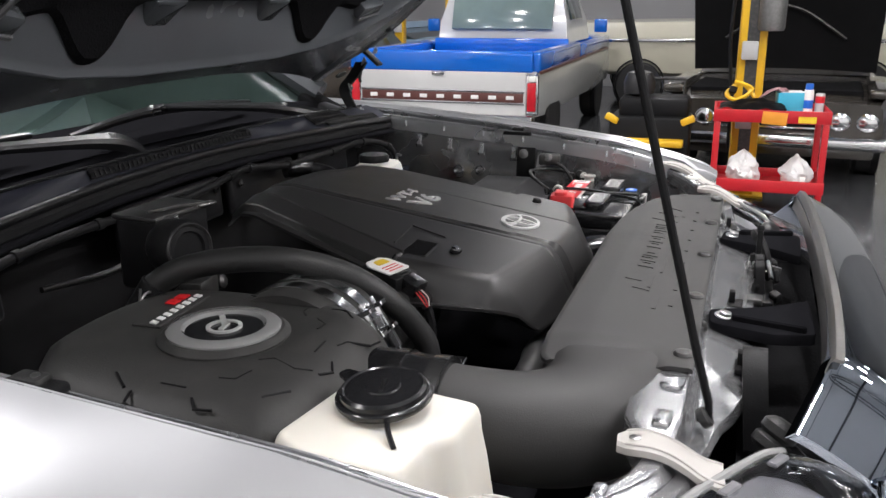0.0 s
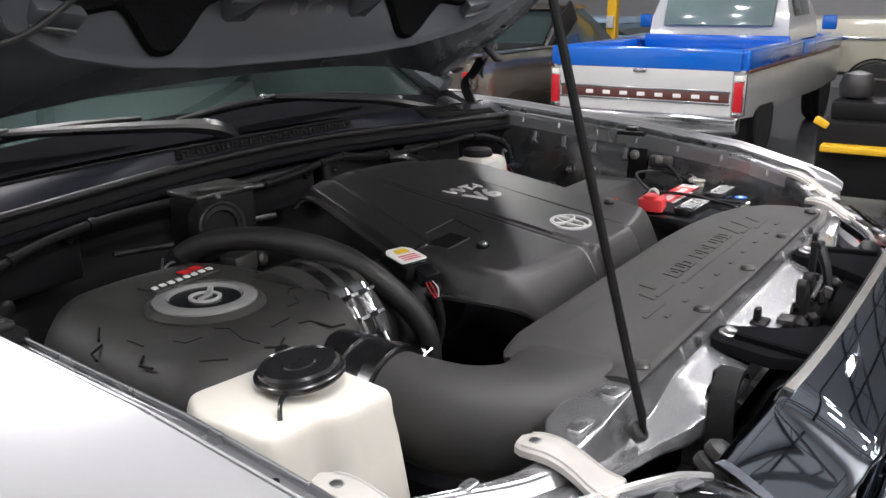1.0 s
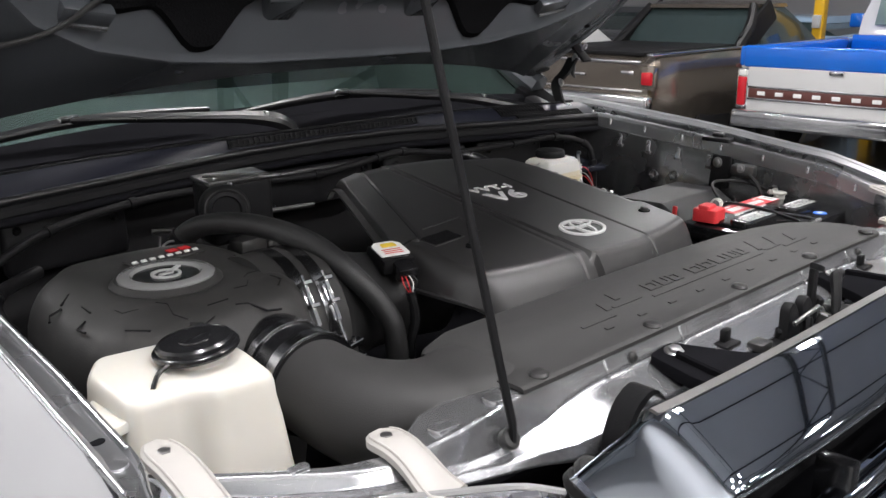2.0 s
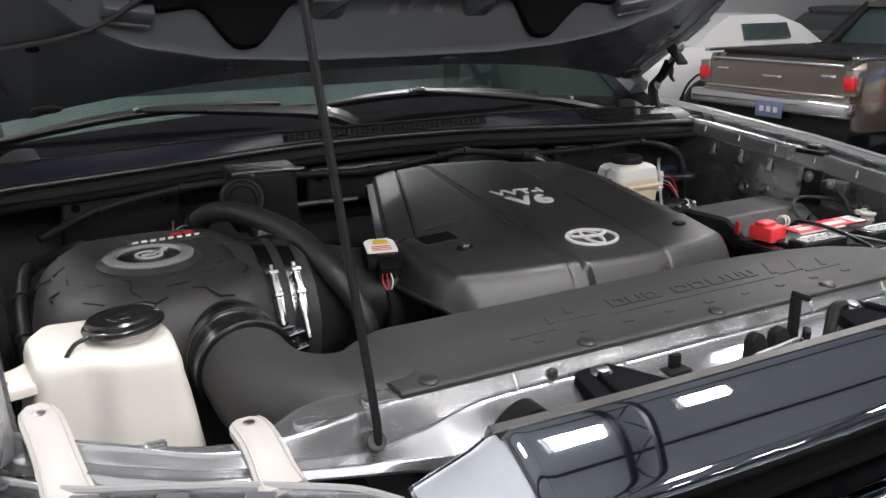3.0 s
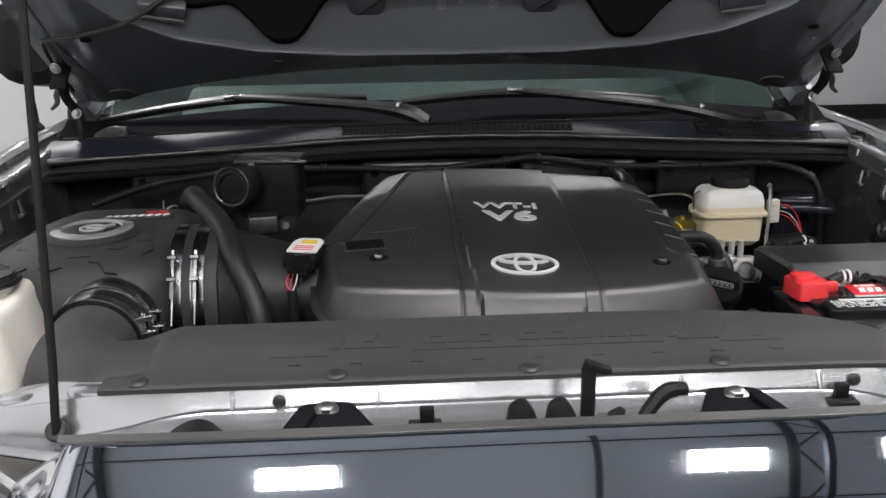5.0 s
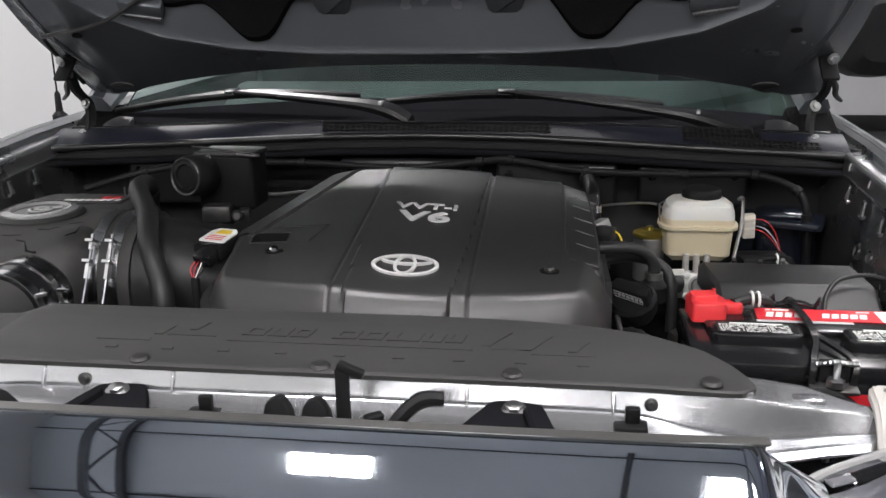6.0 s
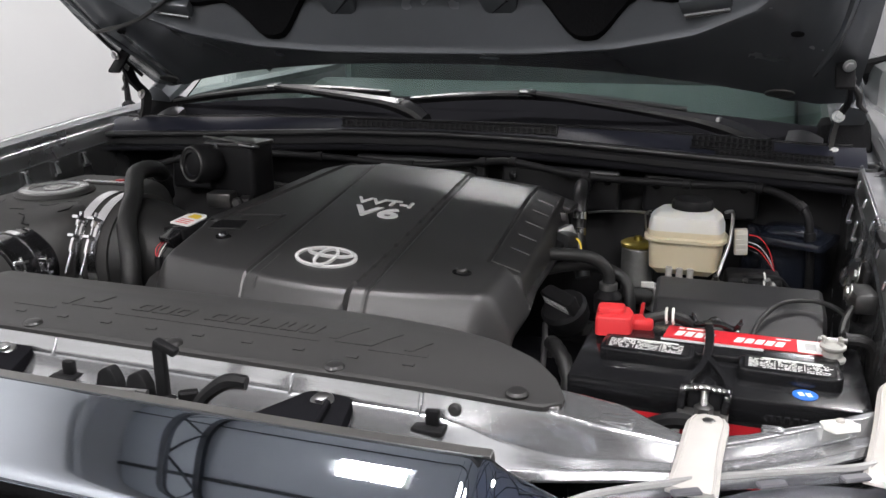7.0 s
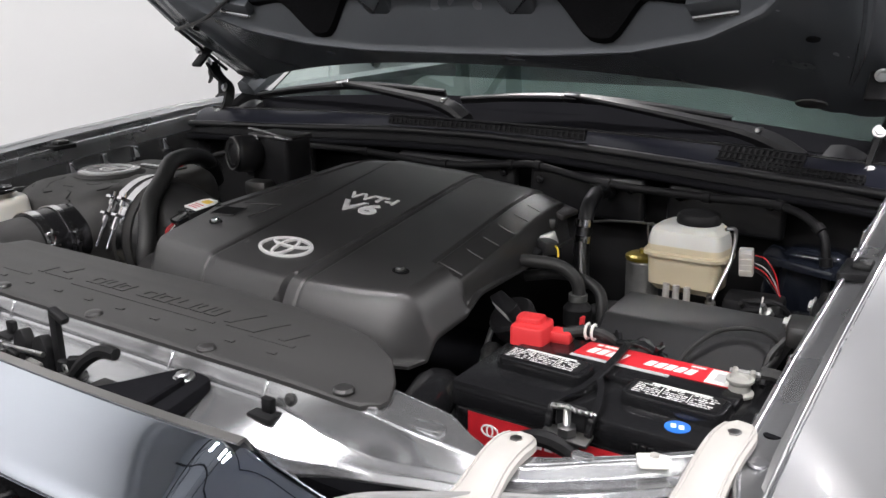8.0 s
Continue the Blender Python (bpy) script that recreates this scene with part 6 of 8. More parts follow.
# hoses and looms
HOSES = [
    ("coolant_hose", [(0.285, 0.55, 1.085), (0.325, 0.545, 1.092), (0.372, 0.553, 1.088), (0.396, 0.558, 1.066), (0.398, 0.557, 1.03)], 0.0095, RUBBER, "grey-black coolant hose with bend"),
    ("coolant_hose", [(0.30, 0.58, 1.055), (0.36, 0.59, 1.065), (0.412, 0.59, 1.052), (0.428, 0.575, 1.02), (0.43, 0.57, 0.95)], 0.0085, RUBBER, "black coolant hose behind the cover"),
    ("radiator_hose", [(0.318, 0.33, 0.96), (0.345, 0.27, 1.0), (0.365, 0.20, 1.0), (0.36, 0.13, 0.97)], 0.030, BLACK_GLOSS, "fat glossy radiator hose"),
    ("corrugated_loom", [(0.340, 0.42, 1.00), (0.360, 0.37, 1.02), (0.385, 0.33, 1.005), (0.40, 0.29, 0.95)], 0.011, RUBBER, "corrugated black wiring conduit"),
    ("vacuum_hose", [(0.300, 0.890, 1.125), (0.303, 0.835, 1.136), (0.309, 0.788, 1.126), (0.312, 0.765, 1.100), (0.314, 0.75, 1.06), (0.33, 0.72, 1.0)], 0.013, SEAL, "upright black hose with two clips"),
    ("bulkhead_loom", [(-0.66, 0.80, 1.11), (-0.56, 0.85, 1.135), (-0.42, 0.875, 1.150), (-0.25, 0.89, 1.150), (-0.05, 0.89, 1.142), (0.10, 0.89, 1.156), (0.16, 0.885, 1.160), (0.30, 0.88, 1.142), (0.48, 0.872, 1.140), (0.60, 0.85, 1.145), (0.665, 0.815, 1.125), (0.682, 0.80, 1.08), (0.690, 0.80, 0.97)], 0.0068, BLACK_MATT, "black wiring loom clipped along the bulkhead"),
    ("heater_pipe", [(-0.40, 0.86, 1.10), (-0.30, 0.84, 1.095), (-0.22, 0.83, 1.105), (-0.12, 0.80, 1.11)], 0.0045, DARK_STEEL, "dull metal heater pipe"),
    ("side_loom", [(-0.70, 0.30, 1.04), (-0.705, 0.45, 1.075), (-0.70, 0.60, 1.08), (-0.68, 0.72, 1.09), (-0.60, 0.80, 1.09)], 0.010, BLACK_MATT, "black loom along the inner wing"),
    ("lower_hose", [(-0.30, 0.25, 0.98), (-0.22, 0.24, 1.0), (-0.12, 0.25, 0.99), (0.0, 0.22, 0.97)], 0.018, RUBBER, "black hose below the engine cover"),
]
for nm, pts, r, mt, lab in HOSES:
    hs = thing(nm, lab, "hose" if "hose" in nm else "cable", at=pts[0])
    hs.matrix_world = Matrix.Identity(4)
    part("sheath", tube(BM(), pts, r, 12, 6, 0.0018 if "corrugated" in lab else 0), mt, hs)
    if nm in ("bulkhead_loom", "side_loom"):
        for k in range(1, len(pts) - 1):
            p, d = Vector(pts[k]), Vector(pts[k + 1]) - Vector(pts[k - 1])
            part("loom_clip", lathe(BM(), [(r, -0.007), (r + 0.0025, -0.006), (r + 0.0025, 0.006), (r, 0.007)], 14, axis(p, d)), BLACK_MATT, hs)
for z in (1.10, 1.072):
    single("hose_clip", lathe(BM(), [(0.014, -0.006), (0.0155, -0.006), (0.0155, 0.006), (0.014, 0.006)], 18, axis((0.3125, 0.757, z), (0.0, 0.2, 1))), CHROME, "bright spring hose clip", "hose clip", "hose clips")
WC = thing("white_clip", "small white plastic clip on the support rail", "clip", at=(0.676, 0.103, 1.089))
part("clip_plate", plate(BM(), rounded([(-0.013, -0.012), (0.013, -0.012), (0.013, 0.012), (-0.013, 0.012)], 0.003), 0, 0.006, 0.001, pose(0, 0, 0, -12, 0, 30)), WHITE_PART, WC)
part("clip_stud", lathe(BM(), [(0.004, 0.006), (0.004, 0.009), (0.002, 0.010)], 12, pose(0, 0, 0, -12, 0, 0)), IVORY_BRACKET, WC)
single("hose_clamp", lathe(BM(), [(0.0115, -0.005), (0.0135, -0.005), (0.0135, 0.005), (0.0115, 0.005)], 18, pose(0.398, 0.557, 1.046)), CAST, "dull steel spring clamp on a coolant hose", "hose clamp")
single("coolant_union", lathe(BM(), [(0.016, -0.03), (0.021, -0.028), (0.021, -0.004), (0.018, 0.0), (0.012, 0.006)], 20, pose(0.398, 0.557, 1.034)), BLACK_MATT, "round black ribbed coolant hose union", "pipe union")
OILCAP = thing("oil_filler_cap", "black oil filler cap with pale print", "oil cap", at=(0.345, 0.45, 1.03))
OILCAP.matrix_world = Matrix.Identity(4)
oz = Vector((-0.25, -0.45, 0.86)).normalized()
ox = (Vector((0.78, -0.62, 0)) - oz * Vector((0.78, -0.62, 0)).dot(oz)).normalized()
OM = Matrix.Translation((0.357, 0.434, 1.050)) @ Matrix((ox, oz.cross(ox), oz)).transposed().to_4x4()
part("cap_body", lathe(BM(), [(0.026, -0.03), (0.031, -0.02), (0.033, 0), (0.029, 0.006), (0.002, 0.007)], 28, OM), BLACK_MATT, OILCAP)
part("grip", plate(BM(), rounded([(-0.031, -0.009), (0.031, -0.009), (0.027, 0.011), (-0.027, 0.011)], 0.006), 0.004, 0.026, 0.003, OM), BLACK_MATT, OILCAP)
bm = BM()
for k in range(7):
    box(bm, (-0.021 + 0.007 * k, -0.0095, 0.014), (0.005, 0.0008, 0.005), m=OM)
for h in (0.0195, 0.0085):
    box(bm, (0, -0.0095, h), (0.046, 0.0008, 0.0009), m=OM)
tagged(part("print", bm, GREY_PRINT, OILCAP, "worn pale print"), kind="stuff")
rg = random.Random(12)
MISC = thing("wiring_cluster", "cluster of small plugs and clips beside the engine", "wiring", at=(0.34, 0.6, 1.0))
MISC.matrix_world = Matrix.Identity(4)
for k, (x, y, z, mt) in enumerate(((0.318, 0.62, 1.105, CAST), (0.325, 0.600, 1.10, GREY_LID), (0.31, 0.585, 1.09, BLACK_MATT), (0.335, 0.50, 1.03, STEEL), (0.35, 0.40, 1.0, DARK_STEEL),
                                (0.30, 0.66, 1.12, GREY_LID), (0.43, 0.48, 0.98, DARK_STEEL), (0.39, 0.45, 0.97, DARK_STEEL), (0.37, 0.52, 0.99, DARK_STEEL), (0.34, 0.36, 0.97, CAST))):
    part("plug", box(BM(), (x, y, z), (rg.uniform(0.018, 0.034), rg.uniform(0.018, 0.03), rg.uniform(0.014, 0.024)), (rg.uniform(-20, 20), rg.uniform(-20, 20), rg.uniform(0, 90)), 0.003), mt, MISC)
part("yellow_lead", tube(BM(), [(0.335, 0.60, 1.105), (0.345, 0.595, 1.10), (0.350, 0.588, 1.09)], 0.0016, 6, 4), YELLOW_LABEL, MISC)
part("dipstick_tube", tube(BM(), [(0.335, 0.30, 0.9), (0.345, 0.36, 0.98), (0.335, 0.42, 1.03)], 0.004, 8, 5), STEEL, MISC)

# inner wing fittings on the battery side
for s, spots in ((1, ((0.655, 1.064, 0.010), (0.600, 1.069, 0.010))),):
    for y, z, r in spots:
        x = lerp_table(CREST_X, y) - 0.062
        g = thing("wing_grommet", "round rubber grommet in the inner wing", "grommet", "inner wing grommets", at=(x, y, z))
        part("ring", lathe(BM(), [(r * 1.5, 0), (r * 1.5, 0.004), (r, 0.008), (r * 0.6, 0.006), (0.001, 0.006)], 18, axis((0, 0, 0), (-1, 0, 0.2))), BAY_PAINT, g)
for s in (-1, 1):
    for k, y in enumerate((0.52, 0.60, 0.68, 0.76)):
        x, z = lerp_table(CREST_X, y) - 0.058, crest_z(s, y) - 0.075
        wc = thing("wing_clip", "small bright metal clip on the inner wing", "clip", "inner wing clips", at=(s * x, y, z))
        part("tongue", box(BM(), (0, 0, 0.004), (0.004, 0.011, 0.026), (0, s * 8, 0), 0.0015, 1), RAIL_PAINT, wc)
        part("foot", box(BM(), (0, 0, -0.010), (0.008, 0.016, 0.006), bev=0.001, seg=1), BAY_PAINT, wc)
HB = thing("wing_bracket", "dark steel bracket bolted to the inner wing", "bracket", at=(0.725, 0.48, 1.1))
HB.matrix_world = Matrix.Identity(4)
part("plate", box(BM(), (0.726, 0.487, 1.095), (0.008, 0.045, 0.07), (0, 8, 0), 0.003), BLACK_MATT, HB)
part("bolt", bolt(BM(), (0.722, 0.493, 1.115), (-1, 0, 0.1), 0.007, 0.006), CAST, HB)
part("sensor", box(BM(), (0.722, 0.43, 1.105), (0.03, 0.05, 0.026), (0, 0, 10), 0.006), DARK_STEEL, HB)
part("sensor_bolt", bolt(BM(), (0.708, 0.43, 1.112), (-1, 0, 0.2), 0.006, 0.006), CAST, HB)
part("wire", tube(BM(), [(0.71, 0.41, 1.10), (0.70, 0.385, 1.085), (0.70, 0.37, 1.06)], 0.004, 6, 5), RUBBER, HB)
for s in (-1, 1):
    cx, cz = lerp_table(CREST_X, 0.515), crest_z(s, 0.515)
    b = thing("bump_stop", "black rubber bonnet stop on the wing rail", "rubber stop", "bonnet stops", at=(s * (cx - 0.028), 0.515, cz - 0.0285))
    part("stop_base", plate(BM(), rounded([(-0.019, -0.036), (0.019, -0.026), (0.019, 0.03), (-0.019, 0.036)], 0.008), -0.001, 0.008, 0.003), BLACK_MATT, b)
    part("stop", box(BM(), (0.004, 0.002, 0.011), (0.020, 0.030, 0.010), bev=0.004), RUBBER, b)
    part("stop_screw", lathe(BM(), [(0.004, 0.015), (0.004, 0.017), (0.001, 0.018)], 10, pose(0.004, -0.004, 0)), STEEL, b)

# front catch and clips on the support
LATCH = thing("bonnet_latch", "black steel bonnet latch with hooks and levers", "latch", at=(0.02, 0.0, 1.07))
LATCH.matrix_world = Matrix.Identity(4)
part("latch_plate", box(BM(), (0.01, -0.04, 1.060), (0.13, 0.03, 0.02), bev=0.004), BLACK_MATT, LATCH)
for x, sx in ((-0.004, 1), (0.032, 0.8)):
    part("jaw", plate(BM(), rounded([(-0.018, -0.025), (0.018, -0.025), (0.014, 0.012), (0.004, 0.026), (-0.010, 0.020)], 0.006), -0.006, 0.006, 0.002, axis((x, -0.036, 1.088), (0, -1, 0.1), 180) @ pose(0, 0, 0, 0, 0, 180)), BLACK_MATT, LATCH)
part("striker_rod", box(BM(), (0.058, -0.032, 1.105), (0.013, 0.008, 0.075), bev=0.002), BLACK_MATT, LATCH)
part("striker_tip", box(BM(), (0.066, -0.032, 1.141), (0.026, 0.010, 0.008), (0, 22, 0), 0.002), BLACK_MATT, LATCH)
part("release_lever", tube(BM(), [(0.095, -0.05, 1.075), (0.112, -0.04, 1.10), (0.130, -0.03, 1.113), (0.150, -0.026, 1.113)], [0.006, 0.007, 0.008, 0.007], 8, 5), BLACK_MATT, LATCH)
for x in (-0.06, 0.075, 0.13):
    part("clip", box(BM(), (x, -0.03, 1.073), (0.026, 0.02, 0.010), bev=0.002), DARK_STEEL, LATCH)
rg = random.Random(31)
for k in range(9):
    x = -0.035 + 0.02 * k
    part("latch_leaf", box(BM(), (x, -0.045 + rg.uniform(-0.012, 0.016), 1.074 + rg.uniform(-0.004, 0.016)), (rg.uniform(0.010, 0.022), rg.uniform(0.006, 0.016), rg.uniform(0.012, 0.03)), (rg.uniform(-25, 25), rg.uniform(-30, 30), rg.uniform(0, 60)), 0.002, 1), rg.choice((BLACK_MATT, BLACK_GLOSS, DARK_STEEL)), LATCH)
part("return_spring", tube(BM(), [(0.075 + 0.006 * math.cos(q * 1.1), -0.04 + 0.0035 * q * 0.3, 1.082 + 0.006 * math.sin(q * 1.1)) for q in range(24)], 0.0014, 6, 2), STEEL, LATCH)
part("latch_pin", tube(BM(), [(-0.02, -0.05, 1.094), (0.05, -0.046, 1.097)], 0.003, 8, 0), STEEL, LATCH)
for k, x in enumerate((-0.183, 0.212)):
    d = -1 if k == 0 else 1
    br = thing("grille_bracket", "black bracket from grille to support, bolted", "bracket", "grille brackets", at=(x, 0.0, 1.08))
    part("arm", plate(BM(), rounded([(d * -0.022, 0.026), (d * -0.055, -0.045), (d * -0.095, -0.095), (d * 0.03, -0.098), (d * 0.045, -0.05), (d * 0.026, 0.022)][:: d], 0.010), -0.004, 0.010, 0.003), WELL, br)
    part("arm_web", box(BM(), (d * 0.02, -0.045, 0.012), (0.006, 0.085, 0.012), (0, 0, d * 12), 0.002, 1), WELL, br)
    part("bolt", bolt(BM(), (0, 0.006, 0.009), (0, -0.2, 1), 0.008, 0.007, 1.5), STEEL, br)
for k, (x, y) in enumerate(((0.320, 0.012), (-0.30, -0.02), (-0.09, -0.005))):
    c = thing("push_clip", "small dark plastic clip on the support", "clip", "support clips", at=(x, y, 1.073))
    part("base", box(BM(), (0, 0, 0.002), (0.032, 0.02, 0.006), bev=0.002), BLACK_MATT, c)
    part("tongue", box(BM(), (0.002, 0.004, 0.012), (0.014, 0.008, 0.016), bev=0.002), BLACK_MATT, c)
for x in (0.34, -0.23):
    single("rubber_plug", lathe(BM(), [(0.0065, 0), (0.0065, 0.0025), (0.0035, 0.0045)], 14, axis((x, 0.0285, 1.09), (0, -1, 0.2))), RUBBER, "small black rubber plug", "plug", "support plugs")
for s in (-1, 1):
    gb = thing("grille_mount", "ribbed black rubber grille mount", "mount", "grille mounts", at=(s * 0.405, -0.055, 1.046))
    part("bush", lathe(BM(), [(0.015, -0.02), (0.019, -0.016), (0.019, -0.008), (0.015, -0.004), (0.019, 0.0), (0.019, 0.008), (0.013, 0.014), (0.006, 0.016)], 18, axis((0, 0, 0.006), (-s * 0.3, -0.5, 0.8))), RUBBER, gb)
    part("stay", tube(BM(), [(0, 0.0, 0), (s * 0.02, -0.04, -0.03), (s * 0.045, -0.09, -0.08)], 0.010, 8, 4), BLACK_MATT, gb)

# ---- wipers ----
def wiper(a, mid, b, arm, piv, lab):
    w = thing("wiper", lab, "wiper", "windscreen wipers", at=piv)
    w.matrix_world = Matrix.Identity(4)
    a, mid, b, arm, piv = (Vector(p) for p in (a, mid, b, arm, piv))

    def bar(pts, wid, thick):
        bm = BM()
        pts = smooth_path(pts, 6)
        rings = []
        for i, c in enumerate(pts):
            d = (pts[min(i + 1, len(pts) - 1)] - pts[max(i - 1, 0)]).normalized()
            up = Vector((0, -0.45, 0.89))
            side = d.cross(up).normalized()
            k = i / (len(pts) - 1)
            ww, tt = lerp_table(wid, k) / 2, lerp_table(thick, k) / 2
            rings.append([c + side * ww * x + up * tt * z for x, z in ((-1, -1), (1, -1), (1, 0.3), (0.6, 1), (-0.6, 1), (-1, 0.3))])
        skin(bm, rings)
        return bm
    hook = mid + Vector((0, -0.004, 0.008))
    part("arm", bar([piv + Vector((0, 0, 0.006)), arm, arm.lerp(hook, 0.5) + Vector((0, 0, 0.003)), hook], [(0, 0.030), (0.3, 0.034), (0.45, 0.022), (1, 0.012)], [(0, 0.02), (0.3, 0.02), (0.5, 0.014), (1, 0.009)]), SEAL, w, "satin black wiper arm")
    part("arm_sleeve", box(BM(), (0, 0, 0), (0.019, 0.026, 0.008), bev=0.002, m=axis(arm, hook - arm)), STEEL, w, "bright arm sleeve")
    part("pivot_cap", lathe(BM(), [(0.015, 0), (0.015, 0.010), (0.009, 0.014)], 16, axis(piv - Vector((0, 0, 0.008)), (0, -0.2, 1))), BLACK_GLOSS, w)
    blade = [a, a.lerp(mid, 0.5) + Vector((0, 0, 0.005)), mid + Vector((0, 0, 0.003)), mid.lerp(b, 0.5) + Vector((0, 0, 0.005)), b]
    part("blade", bar(blade, [(0, 0.009), (0.5, 0.020), (1, 0.009)], [(0, 0.007), (0.5, 0.013), (1, 0.007)]), SEAL, w, "black rubber-edged blade")
    part("bridge_clip", box(BM(), (0, 0, 0), (0.012, 0.012, 0.035), bev=0.003, m=axis(mid + Vector((0, -0.004, 0.009)), b - a)), CHROME, w)
    part("rubber_edge", tube(BM(), [p + Vector((0, 0.004, -0.008)) for p in blade], 0.004, 6, 5), RUBBER, w)


wiper((-0.705, 1.035, 1.232), (-0.443, 1.058, 1.262), (-0.17, 1.075, 1.262), (-0.105, 0.974, 1.248), (-0.045, 0.965, 1.215), "glossy black windscreen wiper parked on the passenger side")
wiper((-0.112, 1.05, 1.252), (0.140, 1.073, 1.262), (0.457, 1.064, 1.247), (0.518, 1.012, 1.227), (0.605, 0.955, 1.196), "glossy black windscreen wiper parked before the driver")

# antenna
ANT = thing("radio_antenna", "thin black mast antenna on the wing", "antenna", at=(-0.832, 1.03, 1.22))
ANT.matrix_world = Matrix.Identity(4)
part("base", lathe(BM(), [(0.016, -0.01), (0.016, 0.004), (0.008, 0.012), (0.006, 0.05), (0.003, 0.055)], 14, pose(-0.832, 1.03, 1.218)), BLACK_MATT, ANT)
part("mast", tube(BM(), [(-0.832, 1.03, 1.27), (-0.838, 1.05, 1.9)], 0.002, 6, 0), BLACK_MATT, ANT)
# washer pipe across the bonnet
single("washer_pipe", tube(BM(), [on_hood(-0.722, 0.055, 0.016), on_hood(-0.726, 0.115, 0.012), on_hood(-0.721, 0.176, 0.010), on_hood(-0.710, 0.229, 0.008), on_hood(-0.685, 0.245, 0.008), on_hood(-0.558, 0.285, 0.012), on_hood(-0.449, 0.325, 0.024), on_hood(-0.36, 0.36, 0.024)], 0.0042, 8, 6), RUBBER,
       "thin black washer pipe on the bonnet underside", "pipe")

# ---- other vehicles and workshop things ----
PAINT_BLUE = material("blue_truck_paint", (0.004, 0.12, 0.56), 0.16, vary=0.05, coat=0.8, rough_vary=0.02)
PAINT_WHITE = material("white_car_paint", (0.52, 0.52, 0.515), 0.25, vary=0.04, coat=0.8, rough_vary=0.02)
BLUE_PLATE = material("blue_grey_plate", (0.10, 0.12, 0.20), 0.4, vary=0.2, scale=20)
PAINT_BROWN = material("brown_metallic_paint", (0.25, 0.215, 0.180), 0.20, metal=0.8, vary=0.05, coat=0.8, rough_vary=0.02)
PAINT_BLACK = material("black_car_paint", (0.05, 0.045, 0.04), 0.2, metal=0.3, vary=0.06, coat=0.8, rough_vary=0.02)
PAINT_CREAM = material("cream_truck_paint", (0.48, 0.46, 0.37), 0.3, vary=0.04, coat=0.6, rough_vary=0.02)
PALE_GLASS = material("pale_cab_glass", (0.16, 0.215, 0.205), 0.12, vary=0.35, scale=3, coat=0.3)
TAIL_RED = material("red_tail_lens", (0.50, 0.01, 0.02), 0.15, vary=0.1, coat=0.6)
WOOD_TRIM = material("dark_red_brown_trim", (0.10, 0.035, 0.03), 0.4, vary=0.2)
LIFT_YELLOW = material("yellow_lift_enamel", (0.72, 0.42, 0.015), 0.4, vary=0.1, dust=0.15)
CART_RED = material("red_cart_enamel", (0.48, 0.012, 0.02), 0.35, vary=0.1)
TYRE = material("car_tyre", (0.014, 0.014, 0.015), 0.7, vary=0.2)
BAG = material("white_plastic_bag", (0.75, 0.75, 0.74), 0.4, vary=0.08)
CYAN = material("cyan_packaging", (0.05, 0.42, 0.60), 0.4, vary=0.15)
PINK = material("pink_cloth", (0.70, 0.45, 0.48), 0.7, vary=0.15)
ORANGE = material("orange_tag", (0.75, 0.30, 0.03), 0.45, vary=0.1)


def body_loft(stations):
    """A car body: stations along its length (y), each (y, half width, sill z, shoulder z, top z, tuck)."""
    bm = BM()
    rings = []
    for y, w, z0, zs, zt, tk in stations:
        half = [(w * 0.86, z0), (w * 0.97, z0 + 0.05), (w, z0 + (zs - z0) * 0.4), (w, z0 + (zs - z0) * 0.75), (w * 0.985, zs), (w - tk * 0.4, zs + (zt - zs) * 0.6), (w - tk, zt), (w * 0.4, zt + 0.015)]
        rings.append([Vector((x, y, z)) for x, z in half] + [Vector((-x, y, z)) for x, z in reversed(half)])
    skin(bm, rings)
    return bm


def wheel(parent, x, y, r=0.34, w=0.22):
    s = 1 if x > 0 else -1
    t = part("wheel", lathe(BM(), [(r * 0.62, -w / 2), (r * 0.92, -w / 2), (r, -w * 0.36), (r, w * 0.36), (r * 0.92, w / 2), (r * 0.62, w / 2)], 32, axis((x, y, r), (1, 0, 0))), TYRE, parent)
    part("rim", lathe(BM(), [(r * 0.63, w * 0.30), (r * 0.63, w * 0.46), (r * 0.58, w * 0.48), (r * 0.5, w * 0.3), (r * 0.2, w * 0.34), (r * 0.17, w * 0.46), (r * 0.02, w * 0.48)], 28, axis((x, y, r), (s, 0, 0))), CHROME, t)
    for k in range(5):
        a = k * 2 * math.pi / 5
        part("spoke", box(BM(), (0, 0, 0), (r * 0.2, r * 0.42, 0.03), bev=0.008, m=axis((x + s * w * 0.36, y + math.cos(a) * r * 0.38, r + math.sin(a) * r * 0.38), (s, 0, 0)) @ pose(0, 0, 0, 0, 0, 0)), STEEL, t)
    part("wheel_arch", lathe(BM(), [(r * 1.09, -0.05), (r * 1.09, 0.012), (r * 1.02, 0.016), (r * 1.02, -0.05)], 28, axis((x + s * w * 0.42, y, r + 0.02), (s, 0, 0)), caps=False), BLACK_MATT, parent)


def place(name, label, category, x, y, heading):
    ob = thing(name, label, category)
    ob.matrix_world = pose(x, y, GROUND, 0, 0, heading - 90)
    return ob


